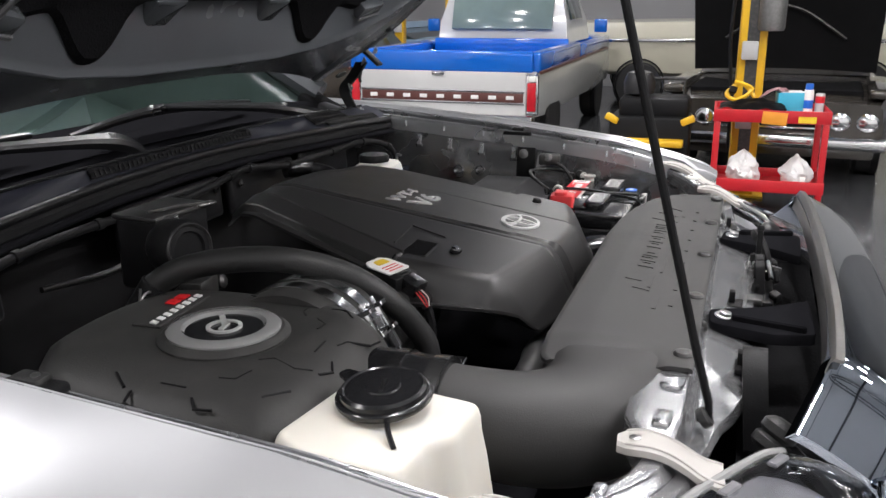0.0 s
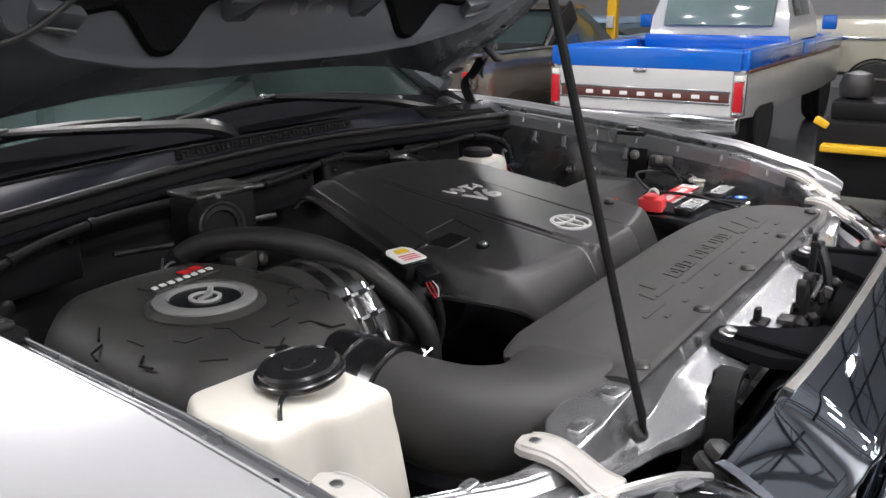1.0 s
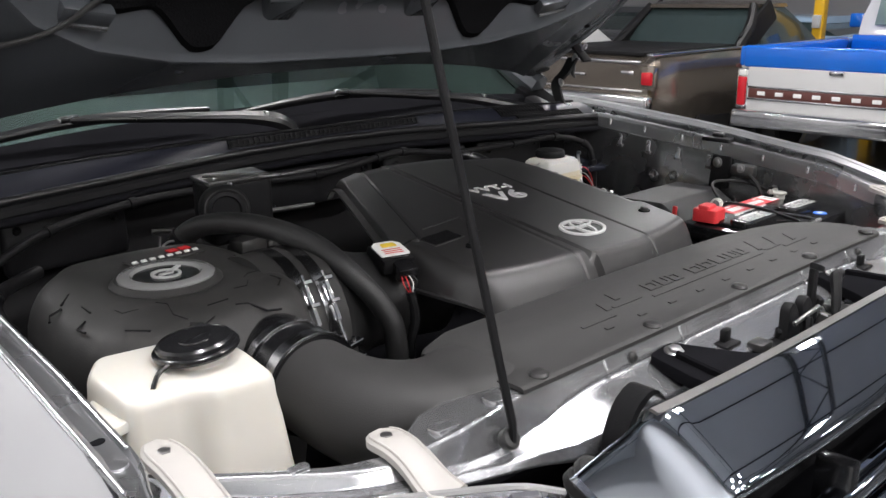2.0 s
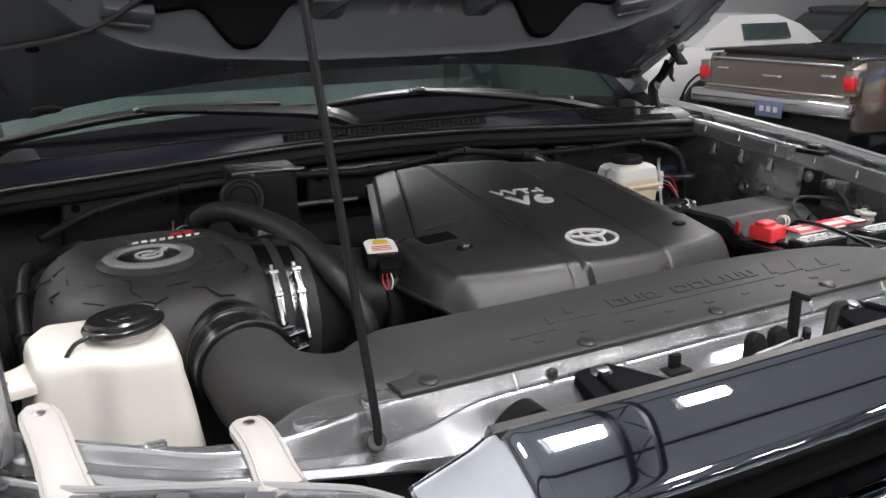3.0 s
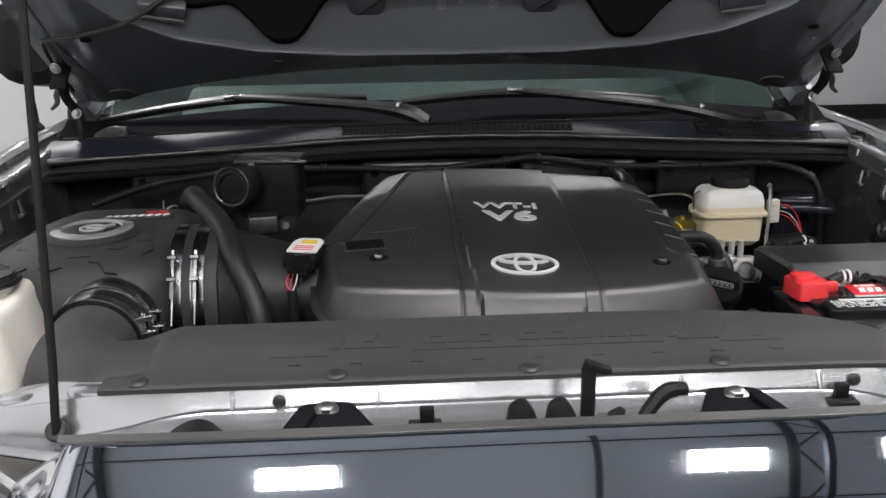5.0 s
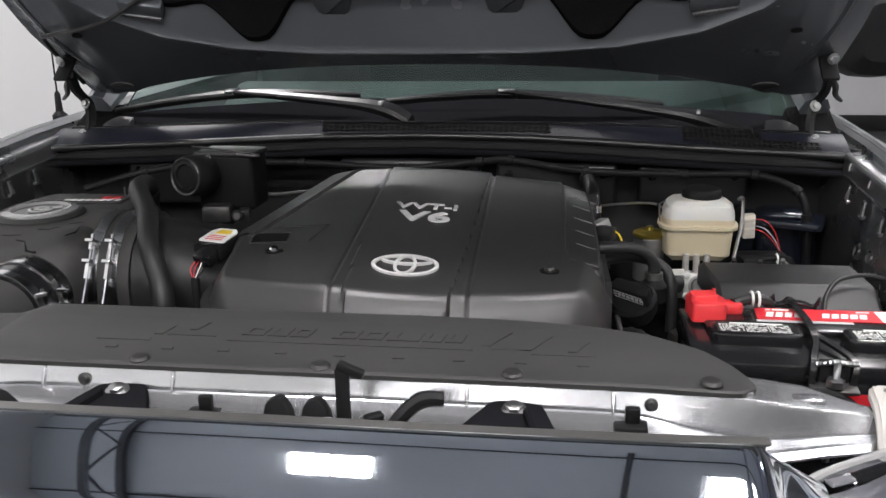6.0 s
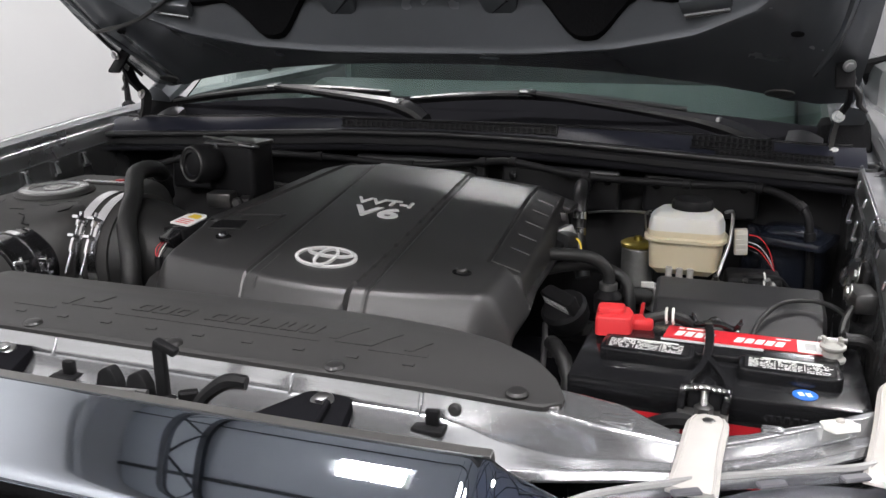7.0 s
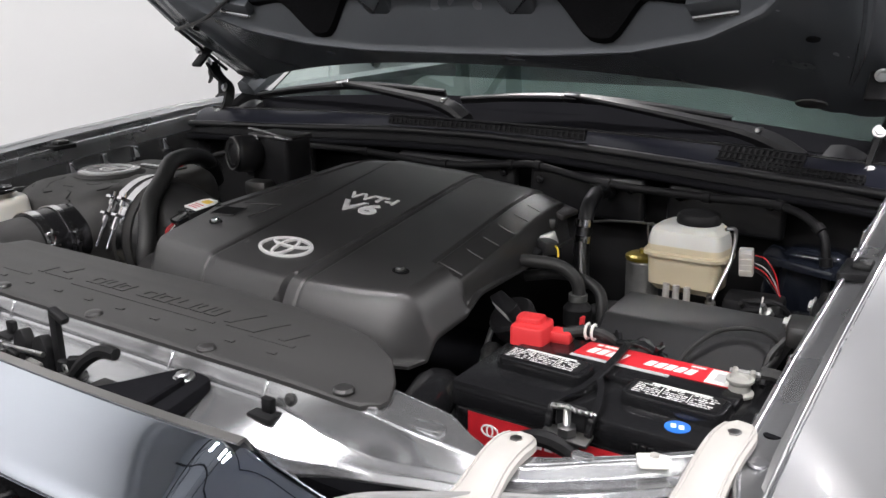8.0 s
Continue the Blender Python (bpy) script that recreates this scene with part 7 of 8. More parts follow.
# two-tone pickup, tail towards the camera
PK = place("pickup_truck", "blue and white two-tone vintage pickup, tailgate shut", "pickup", 6.78, 2.86, 1.0)
part("bed_side", body_loft([(0.02, 0.95, 0.42, 0.88, 0.90, 0.01), (0.4, 0.975, 0.40, 0.88, 0.90, 0.01), (2.2, 0.985, 0.40, 0.88, 0.90, 0.01), (3.4, 0.985, 0.38, 0.90, 0.92, 0.01), (4.7, 0.97, 0.40, 0.90, 0.92, 0.02)]), PAINT_WHITE, PK, "white lower body")
for s in (-1, 1):
    part("bed_rail", box(BM(), (s * 0.915, 1.12, 0.985), (0.13, 2.2, 0.19), bev=0.03, seg=3), PAINT_BLUE, PK, "blue bed side with rolled rail")
    part("side_moulding", box(BM(), (s * 0.985, 2.2, 0.895), (0.02, 4.4, 0.03), bev=0.005), WOOD_TRIM, PK)
    tl = part("tail_lamp", box(BM(), (s * 0.905, -0.005, 0.665), (0.085, 0.05, 0.27), bev=0.012), TAIL_RED, PK, "tall red tail lamp")
    part("lamp_bezel", box(BM(), (s * 0.905, 0.012, 0.685), (0.125, 0.05, 0.38), bev=0.015), CHROME, tl)
    part("reverse_lens", box(BM(), (s * 0.905, -0.006, 0.835), (0.08, 0.05, 0.05), bev=0.01), WHITE_PART, tl)
    wheel(PK, s * 0.855, 0.80, 0.35)
    wheel(PK, s * 0.84, 4.0)
    part("door_mirror", box(BM(), (s * 1.09, 2.95, 1.24), (0.16, 0.05, 0.16), bev=0.02), PAINT_BLUE, PK)
for s in (-1, 1):
    part("door_band", box(BM(), (s * 0.925, 3.45, 0.975), (0.11, 2.4, 0.16), bev=0.03, seg=3), PAINT_BLUE, PK)
part("tailgate", box(BM(), (0, 0.0, 0.685), (1.70, 0.05, 0.42), bev=0.01), PAINT_WHITE, PK, "white lower tailgate")
tg = part("tailgate_top", box(BM(), (0, 0.01, 0.99), (1.83, 0.06, 0.20), bev=0.025, seg=3), PAINT_BLUE, PK, "blue upper tailgate")
part("tailgate_handle", box(BM(), (-0.02, -0.03, 0.875), (0.13, 0.03, 0.035), bev=0.008), CHROME, tg)
tp = part("trim_panel", box(BM(), (0, -0.027, 0.655), (1.66, 0.012, 0.085), bev=0.003), WOOD_TRIM, PK, "red-brown trim strip with pale blocks")
for k in range(9):
    part("pale_block", box(BM(), (-0.70 + 0.175 * k, -0.035, 0.655), (0.075, 0.008, 0.036), bev=0.002), WHITE_LABEL, tp)
for z in (0.71, 0.60):
    part("bright_strip", box(BM(), (0, -0.028, z), (1.68, 0.014, 0.022), bev=0.004), CHROME, PK)
part("rear_bumper", box(BM(), (0, -0.08, 0.42), (1.90, 0.12, 0.16), bev=0.03, seg=3), CHROME, PK, "chrome rear bumper")
part("bed_floor", box(BM(), (0, 1.12, 0.93), (1.66, 2.15, 0.03)), PAINT_BLUE, PK)
part("cab_back", box(BM(), (0, 2.24, 1.03), (1.66, 0.06, 0.16), bev=0.02), PAINT_BLUE, PK)
bm = BM()
skin(bm, [[Vector((s1 * w, y, z)) for s1, y in ((-1, y0), (1, y0), (1, y1), (-1, y1))] for w, y0, y1, z in ((0.80, 2.28, 3.9, 1.05), (0.78, 2.32, 3.75, 1.30), (0.68, 2.45, 3.35, 1.66), (0.60, 2.6, 3.2, 1.70))])
cab = part("cab", bm, PAINT_WHITE, PK, "white cab with wide rear window")
part("rear_window", box(BM(), (0, 2.325, 1.41), (1.24, 0.03, 0.42), (-20, 0, 0), 0.01), PALE_GLASS, cab, "wide rear window")
for s in (-1, 1):
    part("side_window", box(BM(), (s * 0.745, 2.95, 1.46), (0.03, 0.72, 0.30), (0, s * -16, 0), 0.01), DARK_GLASS, cab)
part("bonnet", box(BM(), (0, 4.3, 1.0), (1.7, 0.9, 0.14), bev=0.06, seg=3), PAINT_BLUE, PK)

# brown coupe utility
CU = place("coupe_utility", "brown metallic vintage car with open load bed", "car", 6.05, 5.22, 1.0)
part("body", body_loft([(0.0, 0.86, 0.34, 0.72, 0.90, 0.05), (0.12, 0.93, 0.30, 0.74, 0.97, 0.04), (1.0, 0.965, 0.28, 0.76, 0.98, 0.05), (2.2, 0.97, 0.26, 0.76, 0.98, 0.06), (3.6, 0.96, 0.26, 0.74, 0.95, 0.08), (5.0, 0.93, 0.30, 0.72, 0.90, 0.06), (5.25, 0.85, 0.36, 0.7, 0.84, 0.06)]), PAINT_BROWN, CU)
part("bed_liner", box(BM(), (0, 1.0, 1.0), (1.45, 1.8, 0.04), bev=0.01), BLACK_MATT, CU)
for s in (-1, 1):
    part("bed_rail_trim", box(BM(), (s * 0.86, 1.0, 1.005), (0.07, 2.0, 0.03), bev=0.01), CHROME, CU)
    tl = part("tail_lamp", box(BM(), (s * 0.855, 0.01, 0.785), (0.12, 0.10, 0.125), bev=0.02), TAIL_RED, CU, "red corner tail lamp")
    part("lamp_bezel", box(BM(), (s * 0.855, 0.03, 0.79), (0.145, 0.09, 0.23), bev=0.02), PAINT_BROWN, tl)
    wheel(CU, s * 0.83, 1.15)
    wheel(CU, s * 0.83, 4.15)
    part("bumper_lamp", box(BM(), (s * 0.42, -0.075, 0.50), (0.14, 0.02, 0.045), bev=0.005), TAIL_RED, CU)
    part("buttress", box(BM(), (s * 0.76, 2.25, 1.19), (0.05, 0.85, 0.26), (28, s * -10, 0), 0.02), BLACK_MATT, CU, "dark roof buttress")
    part("badge_plate", box(BM(), (s * 0.62, -0.004, 0.83), (0.15, 0.01, 0.035), bev=0.003), CHROME, CU)
part("tailgate_trim", box(BM(), (0, -0.01, 0.935), (1.55, 0.03, 0.03), bev=0.008), CHROME, CU)
part("tailgate_trim", box(BM(), (0, -0.01, 0.665), (1.62, 0.03, 0.02), bev=0.006), CHROME, CU)
part("tailgate_badge", box(BM(), (0, -0.004, 0.79), (0.22, 0.01, 0.03), bev=0.003), CHROME, CU)
part("rear_bumper", box(BM(), (0, -0.06, 0.555), (1.86, 0.13, 0.14), bev=0.03, seg=3), CHROME, CU)
# shadow below the bumper, put over the brown body as a black panel
part("valance", box(BM(), (0, -0.012, 0.38), (1.78, 0.04, 0.20), bev=0.01), BLACK_MATT, CU, "black panel painting the shadow under the bumper")
pl = part("plate", box(BM(), (0.10, -0.13, 0.50), (0.31, 0.012, 0.15), bev=0.004), BLUE_PLATE, CU, "number plate with plain bars")
for k in range(3):
    part("dark_bar", box(BM(), (0.02 + 0.08 * k, -0.137, 0.50), (0.045, 0.004, 0.05)), GREY_PRINT, pl)
bm = BM()
skin(bm, [[Vector((s1 * w, y, z)) for s1, y in ((-1, y0), (1, y0), (1, y1), (-1, y1))] for w, y0, y1, z in ((0.82, 1.95, 3.75, 0.96), (0.76, 2.12, 3.35, 1.20), (0.66, 2.3, 3.0, 1.42), (0.58, 2.4, 2.9, 1.45))])
cab = part("glasshouse", bm, DARK_GLASS, CU, "dark glass of the cab")
bm = BM()
skin(bm, [[Vector((s1 * w, y, z)) for s1, y in ((-1, y0), (1, y0), (1, y1), (-1, y1))] for w, y0, y1, z in ((0.68, 2.22, 3.1, 1.40), (0.675, 2.24, 3.06, 1.44), (0.60, 2.36, 2.92, 1.47))])
part("roof", bm, PAINT_BROWN, cab)
for s in (-1, 1):
    part("pillar", tube(BM(), [(s * 0.80, 1.75, 0.98), (s * 0.765, 2.06, 1.20), (s * 0.67, 2.28, 1.43)], [0.05, 0.06, 0.045], 8, 4), BLACK_MATT, cab)

# white coupe with red stripes
MC2 = place("striped_coupe", "white vintage coupe with red deck stripes", "car", 5.68, 7.6, 1.0)
part("body", body_loft([(0.0, 0.80, 0.38, 0.70, 0.86, 0.06), (0.10, 0.88, 0.32, 0.72, 0.95, 0.10), (0.9, 0.94, 0.28, 0.76, 0.98, 0.16), (1.7, 0.93, 0.26, 0.72, 0.95, 0.12), (3.2, 0.92, 0.26, 0.72, 0.93, 0.10), (4.4, 0.88, 0.30, 0.68, 0.86, 0.08), (4.7, 0.80, 0.36, 0.66, 0.80, 0.06)]), PAINT_WHITE, MC2)
for s in (-1, 1):
    st = part("deck_stripe", box(BM(), (s * 0.30, 0.42, 0.985), (0.30, 0.75, 0.012), (2, 0, 0), 0.002), RED_LABEL, MC2, "broad red stripe")
    part("tail_stripe", box(BM(), (s * 0.30, -0.01, 0.90), (0.30, 0.04, 0.10), (-15, 0, 0), 0.005), RED_LABEL, MC2)
    tl = part("tail_lamp", box(BM(), (s * 0.52, -0.012, 0.68), (0.36, 0.05, 0.15), bev=0.012), BLACK_GLOSS, MC2, "dark tail lamp frame")
    part("red_lens", box(BM(), (s * 0.60, -0.025, 0.68), (0.17, 0.04, 0.12), bev=0.008), TAIL_RED, tl)
    part("clear_lens", box(BM(), (s * 0.43, -0.025, 0.68), (0.12, 0.04, 0.11), bev=0.008), GREY_PRINT, tl)
    wheel(MC2, s * 0.83, 0.95, 0.33)
    wheel(MC2, s * 0.83, 3.75, 0.33)
part("spoiler", box(BM(), (0, 0.06, 0.965), (1.6, 0.14, 0.05), (-12, 0, 0), 0.015), PAINT_WHITE, MC2)
part("rear_bumper", box(BM(), (0, -0.05, 0.52), (1.72, 0.10, 0.08), bev=0.025, seg=3), CHROME, MC2)
pl = part("plate", box(BM(), (-0.05, -0.06, 0.42), (0.31, 0.012, 0.15), bev=0.004), GREY_PRINT, MC2, "number plate with plain bars")
part("dark_bar", box(BM(), (-0.05, -0.068, 0.42), (0.2, 0.004, 0.05)), BLACK_MATT, pl)
bm = BM()
skin(bm, [[Vector((s1 * w, y, z)) for s1, y in ((-1, y0), (1, y0), (1, y1), (-1, y1))] for w, y0, y1, z in ((0.80, 0.85, 3.1, 0.95), (0.72, 1.25, 2.75, 1.18), (0.62, 1.6, 2.4, 1.31), (0.54, 1.7, 2.3, 1.33))])
cab = part("roof", bm, PAINT_WHITE, MC2, "white roof")
part("rear_window", box(BM(), (0, 1.16, 1.15), (1.14, 0.03, 0.44), (-58, 0, 0), 0.01), DARK_GLASS, cab)
for s in (-1, 1):
    part("side_window", box(BM(), (s * 0.745, 2.1, 1.12), (0.03, 0.8, 0.2), (0, s * -28, 0), 0.01), DARK_GLASS, cab)

# a cream pickup further back
CT = place("cream_truck", "cream vintage pickup seen from its side", "pickup", 12.4, 2.6, -80)
part("body", body_loft([(0, 0.9, 0.5, 1.0, 1.22, 0.03), (2.2, 0.95, 0.45, 1.0, 1.25, 0.04), (4.8, 0.93, 0.45, 1.0, 1.2, 0.06)]), PAINT_CREAM, CT)
part("side_trim", box(BM(), (-0.955, 2.4, 0.98), (0.02, 4.5, 0.05), bev=0.006), CHROME, CT)
part("side_trim", box(BM(), (0.955, 2.4, 0.98), (0.02, 4.5, 0.05), bev=0.006), CHROME, CT)
bm = BM()
skin(bm, [[Vector((s1 * w, y, z)) for s1, y in ((-1, y0), (1, y0), (1, y1), (-1, y1))] for w, y0, y1, z in ((0.85, 2.0, 3.7, 1.22), (0.75, 2.1, 3.4, 1.7), (0.7, 2.2, 3.2, 1.75))])
part("cab", bm, PAINT_CREAM, CT)
for s in (-1, 1):
    part("side_window", box(BM(), (s * 0.81, 2.75, 1.47), (0.03, 0.9, 0.32), (0, s * -12, 0), 0.01), DARK_GLASS, CT)
    part("window_frame", box(BM(), (s * 0.825, 3.23, 1.46), (0.03, 0.06, 0.34), (0, s * -12, 0), 0.008), CART_RED, CT, "red inner window frame")
    part("door_seam", box(BM(), (s * 0.945, 2.15, 0.90), (0.02, 0.012, 0.62), bev=0.002, seg=1), BLACK_MATT, CT)
    part("door_handle", box(BM(), (s * 0.965, 2.35, 1.08), (0.02, 0.14, 0.025), bev=0.006), CHROME, CT)
    wheel(CT, s * 0.85, 0.9)
    wheel(CT, s * 0.85, 4.0)

# dark saloon with its bonnet up, nose towards the camera
SA = place("dark_saloon", "dark brown-black vintage saloon with its bonnet raised", "car", 7.5, -0.28, 176)
SA.matrix_world = pose(6.72, -0.18, GROUND, 0, 0, 176 - 90) @ Matrix.Diagonal((0.98, 1, 0.88, 1))
part("body", body_loft([(0.0, 0.90, 0.36, 0.66, 0.80, 0.04), (-0.15, 0.95, 0.30, 0.68, 0.86, 0.05), (-0.8, 0.97, 0.28, 0.70, 0.90, 0.10), (-1.5, 0.97, 0.26, 0.72, 0.92, 0.10), (-3.6, 0.96, 0.26, 0.74, 0.95, 0.10), (-4.8, 0.92, 0.32, 0.7, 0.9, 0.08)]), PAINT_BLACK, SA)
part("engine_bay", box(BM(), (0, -0.75, 0.885), (1.45, 1.2, 0.06), bev=0.01), FELT, SA, "black engine bay")
bm = BM()
thick_skin(bm, 12, 10, lambda u, v: Vector(((-0.86 + 1.72 * u), -1.38 + 0.42 * v, 0.98 + 0.86 * v + 0.03 * math.sin(u * math.pi))), (0, -0.03, 0.012))
hb = part("bonnet", bm, BLACK_MATT, SA, "raised black bonnet")
for s in (-1, 1):
    part("brace", tube(BM(), [(s * 0.55, -1.16, 1.35), (s * 0.2, -1.05, 1.62), (0.0, -1.0, 1.70)], 0.016, 6, 3), DARK_STEEL, hb)
    for dx in (0.56, 0.78):
        hl = part("headlamp", lathe(BM(), [(0.088, -0.02), (0.088, 0.012), (0.078, 0.02), (0.074, 0.012), (0.05, 0.022), (0.002, 0.03)], 24, axis((s * dx, 0.0, 0.63), (0, 1, 0))), CHROME, SA, "round chrome headlamp")
    wheel(SA, s * 0.83, -0.85)
    wheel(SA, s * 0.83, -3.8)
    part("wing_top", box(BM(), (s * 0.86, -0.7, 0.90), (0.2, 1.4, 0.10), bev=0.04, seg=3), PAINT_BLACK, SA)
for k in range(4):
    part("grille_bar", box(BM(), (0, 0.01, 0.56 + 0.045 * k), (0.92, 0.03, 0.018), bev=0.004), CHROME, SA)
part("grille_back", box(BM(), (0, -0.01, 0.63), (0.95, 0.03, 0.2)), BLACK_MATT, SA)
part("front_bumper", box(BM(), (0, 0.06, 0.44), (1.9, 0.14, 0.12), bev=0.035, seg=3), CHROME, SA, "chrome front bumper")
part("valance", box(BM(), (0, 0.0, 0.34), (1.7, 0.08, 0.12), bev=0.03), PAINT_BLACK, SA)
bm = BM()
skin(bm, [[Vector((s1 * w, y, z)) for s1, y in ((-1, y0), (1, y0), (1, y1), (-1, y1))] for w, y0, y1, z in ((0.82, -3.9, -1.5, 0.94), (0.72, -3.4, -1.95, 1.22), (0.62, -3.0, -2.3, 1.36))])
part("cab", bm, PAINT_BLACK, SA)

# lift post
LP = place("lift_post", "yellow two-post vehicle lift column with control box", "vehicle lift", 6.55, -0.02, 0)
part("column", box(BM(), (0, 0, 1.5), (0.21, 0.2, 3.0), bev=0.02), LIFT_YELLOW, LP)
part("column_slot", box(BM(), (0.0, 0.102, 1.5), (0.09, 0.008, 2.9)), DARK_STEEL, LP)
part("base_plate", box(BM(), (0, 0, 0.01), (0.36, 0.32, 0.02), bev=0.004), LIFT_YELLOW, LP)
part("control_box", box(BM(), (0.02, 0.15, 1.17), (0.12, 0.08, 0.14), bev=0.01), GREY_PRINT, LP)
part("lock_plate", box(BM(), (0.02, 0.13, 0.62), (0.12, 0.04, 0.12), bev=0.006), GREY_PRINT, LP)
part("pump_motor", lathe(BM(), [(0.09, 0), (0.1, 0.02), (0.1, 0.26), (0.07, 0.3)], 18, pose(-0.12, 0.16, 1.32)), CAST, LP)
part("hydraulic_hose", tube(BM(), [(0.14, 0.1, 1.9), (0.17, 0.12, 1.3), (0.14, 0.12, 0.9), (0.12, 0.12, 0.4)], 0.014, 8, 5), BLACK_MATT, LP)
LP.matrix_world = pose(6.16, 0.02, GROUND, 0, 0, 92)

# red cart
CARTC = (5.66, -0.15)
RC = thing("tool_cart", "red steel workshop cart with open shelves", "cart")
RC.matrix_world = pose(*CARTC, GROUND, 0, 0, -88)
for x in (-0.37, 0.37):
    for y in (-0.24, 0.24):
        part("leg", box(BM(), (x, y, 0.40), (0.045, 0.045, 0.68), bev=0.005), CART_RED, RC)
        part("castor", lathe(BM(), [(0.045, -0.018), (0.05, 0), (0.045, 0.018)], 16, axis((x, y, 0.05), (1, 0, 0))), RUBBER, RC)
for nm, z in (("top_tray", 0.71), ("bottom_tray", 0.20)):
    tr = part(nm, box(BM(), (0, 0, z), (0.78, 0.52, 0.02)), CART_RED, RC)
    for y in (-0.26, 0.26):
        part("tray_lip", box(BM(), (0, y, z + 0.03), (0.80, 0.02, 0.09), bev=0.004), CART_RED, tr)
    for x in (-0.39, 0.39):
        part("tray_lip", box(BM(), (x, 0, z + 0.03), (0.02, 0.52, 0.09), bev=0.004), CART_RED, tr)
part("price_tag", box(BM(), (0.02, -0.275, 0.73), (0.17, 0.006, 0.09), (0, 4, 0), 0.002), ORANGE, RC, "orange tag")
part("yellow_sticker", box(BM(), (0.24, -0.273, 0.725), (0.12, 0.004, 0.045)), YELLOW_LABEL, RC)


def on_cart(x, y, z):
    p = RC.matrix_world @ Vector((x, y, z))
    return (p.x, p.y, p.z)


def cart_bag(x, y, z, r, seed):
    bm = BM()
    bmesh.ops.create_icosphere(bm, subdivisions=4, radius=1)
    for v in bm.verts:
        n = noise.noise(v.co * 1.7 + Vector((seed, 0, 0))) * 0.25 + noise.noise(v.co * 5 + Vector((0, seed, 0))) * 0.12
        peak = max(0, v.co.z) ** 5 * 0.6
        v.co = Vector((v.co.x * r * (1 + n) * (1 - peak * 0.6), v.co.y * r * 0.8 * (1 + n) * (1 - peak * 0.6), max(-0.55, v.co.z * (0.7 + n) + peak * 0.5) * r))
    p = on_cart(x, y, z + 0.55 * r)
    for v in bm.verts:
        v.co += Vector(p)
    single("plastic_bag", bm, BAG, "crumpled white plastic bag on the cart", "bag", "bags on the cart")


cart_bag(-0.16, -0.05, 0.215, 0.15, 3)
cart_bag(0.22, -0.05, 0.215, 0.14, 8)
sp = thing("spray_can", "white and blue spray can with cap", "spray can", at=on_cart(0.26, 0.05, 0.725))
part("can", lathe(BM(), [(0.035, 0), (0.036, 0.005), (0.036, 0.17), (0.03, 0.185)], 18), WHITE_LABEL, sp)
part("cap", lathe(BM(), [(0.028, 0.185), (0.028, 0.225), (0.02, 0.23)], 16), BLUE_LABEL, sp)
part("band", lathe(BM(), [(0.0365, 0.05), (0.0365, 0.11)], 18), BLUE_LABEL, sp)
dk = thing("drink_can", "silver and red drink can", "can", at=on_cart(0.34, 0.05, 0.725))
part("can", lathe(BM(), [(0.027, 0), (0.033, 0.008), (0.033, 0.15), (0.028, 0.16)], 18), GREY_PRINT, dk)
part("band", lathe(BM(), [(0.0335, 0.09), (0.0335, 0.14)], 18), RED_LABEL, dk)
bx = thing("cyan_box", "cyan and white cardboard packet", "box", at=on_cart(0.14, 0.08, 0.725))
part("carton", box(BM(), (0, 0, 0.08), (0.12, 0.2, 0.16), (0, 0, 10), 0.004), CYAN, bx)
part("flap", box(BM(), (0, 0, 0.165), (0.10, 0.16, 0.01), (0, 0, 10), 0.002), WHITE_LABEL, bx)
bm = BM()
grid_skin(bm, 16, 12, lambda u, v: Vector(on_cart(-0.36 + 0.46 * u, -0.2 + 0.38 * v, 0.78 + 0.06 * math.sin(3.1 * u) * math.sin(3.1 * v) + 0.03 * noise.noise(Vector((u * 5, v * 5, 0))))))
bmesh.ops.solidify(bm, geom=bm.faces, thickness=0.03)
single("black_cloth", bm, BLACK_MATT, "crumpled black cloth on the cart", "cloth")
bm = BM()
grid_skin(bm, 12, 8, lambda u, v: Vector(on_cart(-0.08 + 0.2 * u, 0.0 + 0.14 * v, 0.84 + 0.04 * math.sin(3 * u) + 0.05 * u + 0.02 * noise.noise(Vector((u * 6, v * 4, 3))))))
bmesh.ops.solidify(bm, geom=bm.faces, thickness=0.008)
single("pink_cloth", bm, PINK, "pink rag lying over the black cloth", "cloth")
gl = thing("yellow_sling", "yellow and black web sling in a heap", "sling", at=on_cart(-0.22, 0.0, 0.85))
part("webbing", tube(BM(), [(0.0, -0.10, 0.0), (0.02, 0.0, 0.10), (0.0, 0.10, 0.02), (-0.03, 0.02, -0.02), (0.0, -0.08, 0.06), (0.01, 0.05, 0.11)], 0.016, 6, 5), LIFT_YELLOW, gl)
part("stitched_end", box(BM(), (0.0, 0.06, 0.05), (0.05, 0.05, 0.05), (20, 10, 30), 0.006), BLACK_MATT, gl)

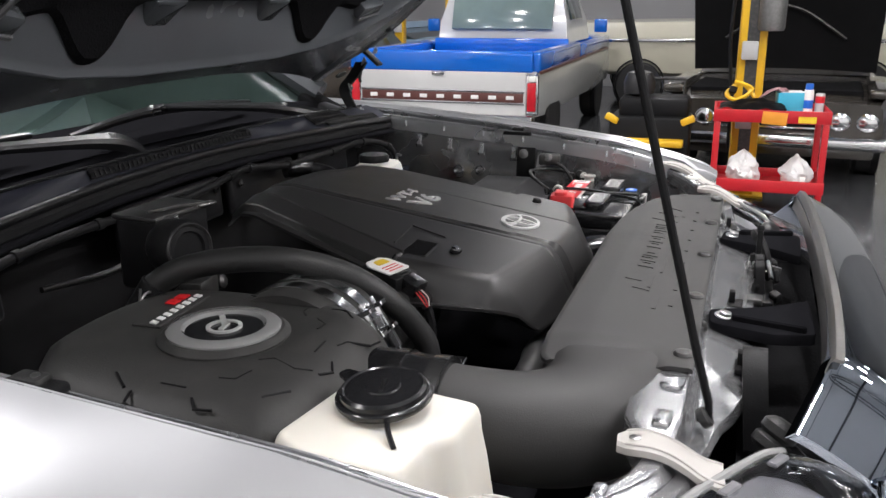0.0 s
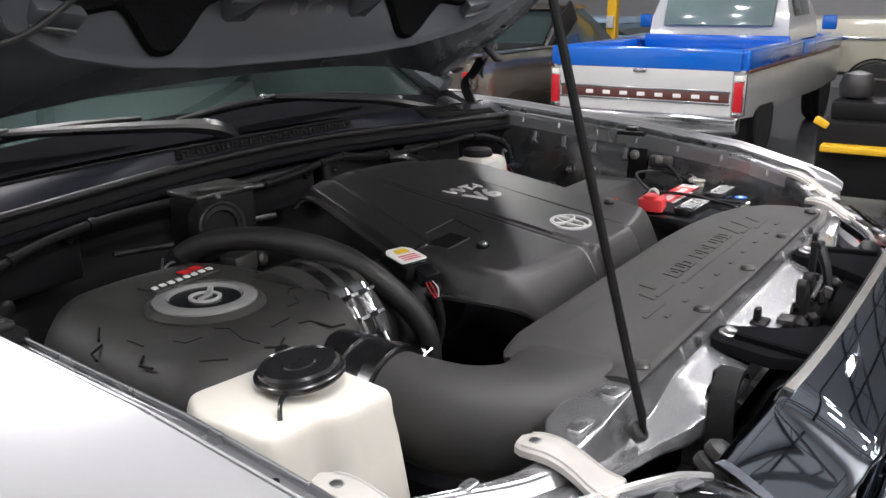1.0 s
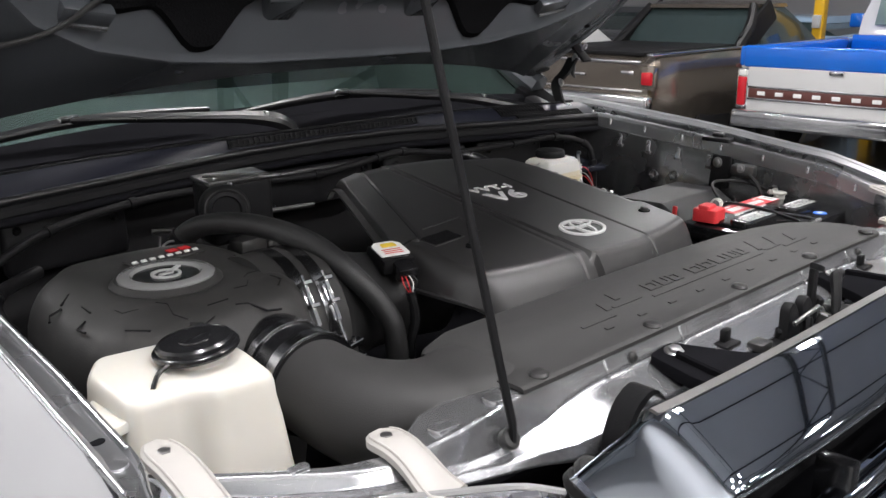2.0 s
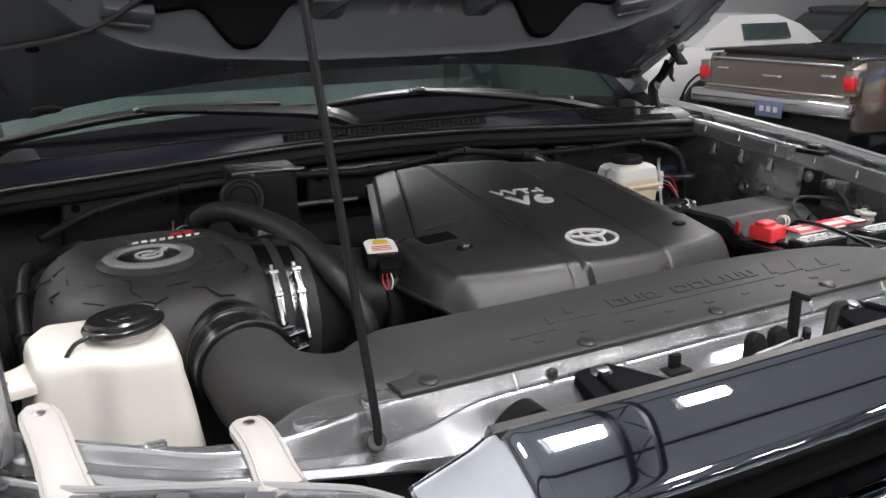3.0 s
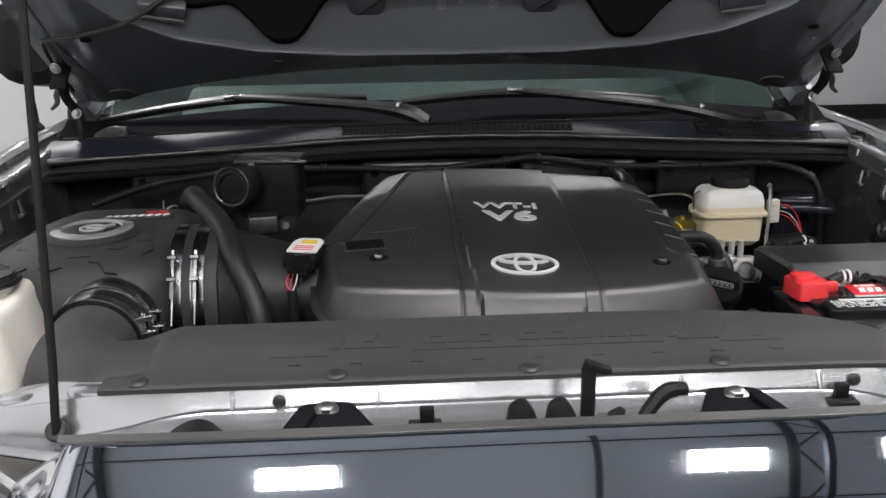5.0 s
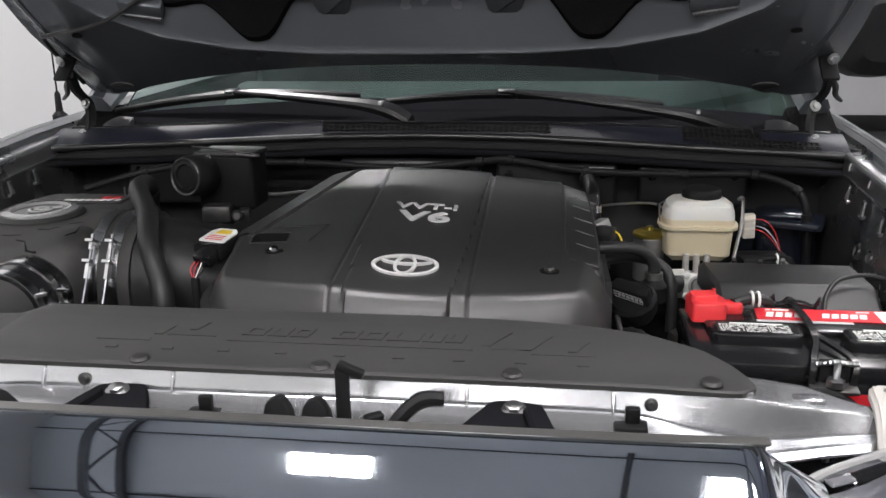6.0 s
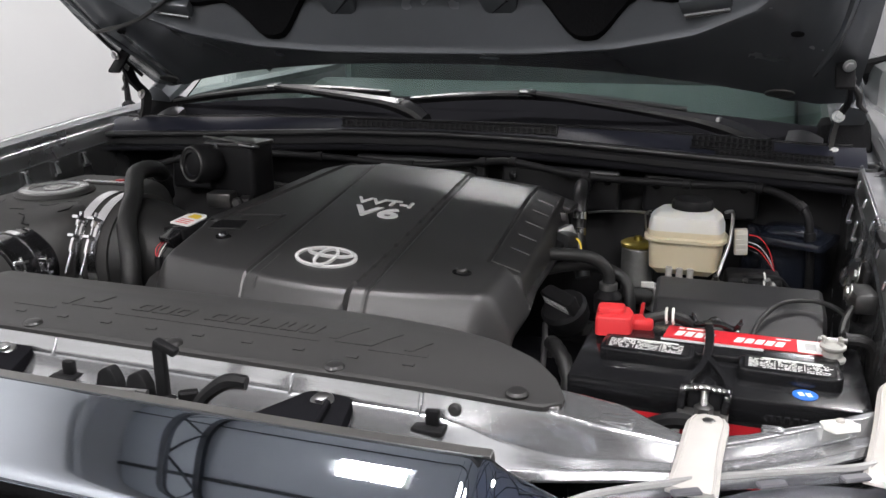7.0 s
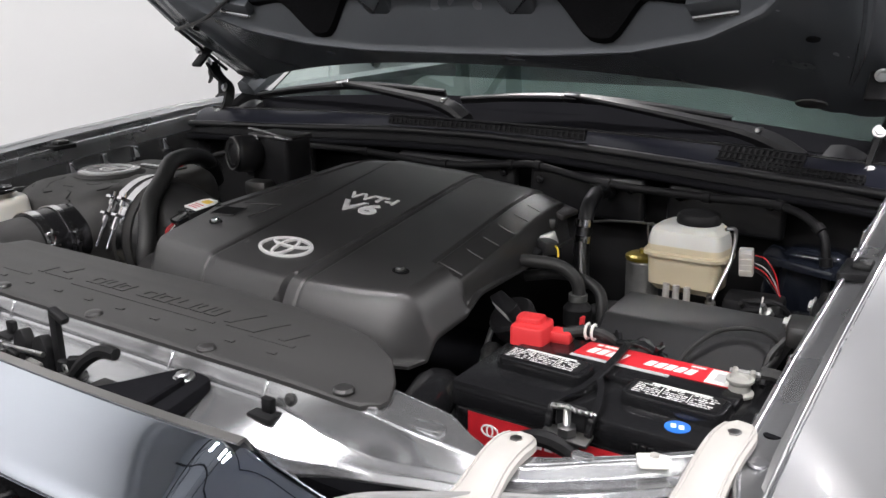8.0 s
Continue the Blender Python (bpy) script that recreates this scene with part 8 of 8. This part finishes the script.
# black and yellow tool trolley
TT = thing("tool_trolley", "black plastic rolling tool chest with yellow handles", "tool chest")
TT.matrix_world = pose(5.9, 0.74, GROUND, 0, 0, -88) @ Matrix.Scale(1.08, 4)
part("chest", box(BM(), (0, 0, 0.36), (0.58, 0.42, 0.52), bev=0.03), BLACK_MATT, TT)
part("upper_chest", box(BM(), (0.02, 0.02, 0.68), (0.50, 0.36, 0.14), bev=0.03), BLACK_MATT, TT)
part("yellow_tray", box(BM(), (0, -0.22, 0.44), (0.50, 0.18, 0.05), bev=0.012), LIFT_YELLOW, TT)
for x in (-0.27, 0.27):
    part("yellow_latch", box(BM(), (x, -0.19, 0.60), (0.10, 0.06, 0.05), (0, 25 if x < 0 else -25, 0), 0.01), LIFT_YELLOW, TT)
    part("wheel", lathe(BM(), [(0.08, -0.03), (0.1, -0.02), (0.1, 0.02), (0.08, 0.03)], 18, axis((x, 0.1, 0.1), (1, 0, 0))), RUBBER, TT)
part("handle_bar", tube(BM(), [(-0.22, 0.2, 0.7), (-0.22, 0.22, 0.86), (0.22, 0.22, 0.86), (0.22, 0.2, 0.7)], 0.014, 8, 0), DARK_STEEL, TT)
part("grey_pod", lathe(BM(), [(0.02, 0), (0.11, 0.03), (0.12, 0.1), (0.09, 0.18), (0.02, 0.2)], 18, pose(-0.1, 0.0, 0.74)), GREY_LID, TT)

# far row: cars parked tail-on, lift columns
def far_car(label, paint, x, y, heading, roof=1.36):
    ob = place("parked_car", label, "car", x, y, heading)
    ob["group"] = "far parked cars"
    part("body", body_loft([(0.0, 0.80, 0.36, 0.70, 0.90, 0.06), (0.12, 0.88, 0.30, 0.74, 0.98, 0.10), (1.2, 0.92, 0.28, 0.76, 1.0, 0.12), (3.2, 0.91, 0.28, 0.74, 0.98, 0.10), (4.5, 0.84, 0.34, 0.68, 0.86, 0.08)]), paint, ob)
    bm = BM()
    skin(bm, [[Vector((s1 * w, y_, z)) for s1, y_ in ((-1, y0), (1, y0), (1, y1), (-1, y1))] for w, y0, y1, z in ((0.80, 0.7, 3.4, 0.97), (0.72, 1.1, 3.0, roof - 0.12), (0.70, 1.2, 2.9, roof - 0.09))])
    part("glass", bm, DARK_GLASS, ob, "dark glass band")
    part("roof", body_loft([(1.15, 0.70, roof - 0.10, roof - 0.05, roof - 0.02, 0.06), (1.6, 0.72, roof - 0.10, roof - 0.05, roof, 0.10), (2.4, 0.72, roof - 0.10, roof - 0.05, roof, 0.10), (2.9, 0.68, roof - 0.10, roof - 0.06, roof - 0.04, 0.06)]), paint, ob)
    part("rear_bumper", box(BM(), (0, -0.04, 0.48), (1.6, 0.10, 0.10), bev=0.03), CHROME, ob)
    for s in (-1, 1):
        part("tail_lamp", box(BM(), (s * 0.62, -0.01, 0.74), (0.26, 0.04, 0.11), bev=0.012), TAIL_RED, ob)
        wheel(ob, s * 0.80, 0.95, 0.32)
        wheel(ob, s * 0.80, 3.55, 0.32)


PAINT_PALE_BLUE = material("pale_blue_car_paint", (0.30, 0.42, 0.55), 0.22, vary=0.05, coat=0.8, rough_vary=0.02)
PAINT_GREY = material("dark_grey_car_paint", (0.09, 0.095, 0.105), 0.2, metal=0.5, vary=0.05, coat=0.8, rough_vary=0.02)
far_car("pale blue vintage car parked side-on behind the pickup", PAINT_PALE_BLUE, 11.6, 3.9, 84, 1.24)
far_car("dark grey vintage car parked in the far row", PAINT_GREY, 10.3, 8.55, 2)
for k, (x, y) in enumerate(((10.3, 4.72), (10.4, 4.0))):
    fl = thing("lift_column", "yellow lift column in the far row", "vehicle lift", "far lift columns", at=(x, y, GROUND))
    part("column", box(BM(), (0, 0, 1.45), (0.14, 0.13, 2.9), bev=0.015), LIFT_YELLOW, fl)
    part("base_plate", box(BM(), (0, 0, 0.01), (0.34, 0.30, 0.02), bev=0.004), LIFT_YELLOW, fl)
    part("lock_box", box(BM(), (-0.09, 0, 1.2), (0.06, 0.10, 0.16), bev=0.008), GREY_PRINT, fl)

# roller door on the far wall
RD = tagged(new("door_1"), "white ribbed steel roller door, shut", "roller door", kind="structure")
RD.matrix_world = pose(X1 - 0.03, -1.9, GROUND)
for k in range(24):
    part("slat", box(BM(), (0, 0, 0.09 + 0.16 * k), (0.05, 5.2, 0.15), bev=0.012, seg=1), WALL_WHITE, RD)
part("kick_rail", box(BM(), (-0.03, 0, 0.62), (0.03, 5.2, 0.05), bev=0.008), WHITE_LABEL, RD)
single("baseboard", box(BM(), ((X0 + X1) / 2, Y1 - 0.02, GROUND + 0.09), (X1 - X0, 0.03, 0.18), bev=0.004), BLACK_MATT, "dark rubber skirting along the wall", "baseboard", kind="structure")
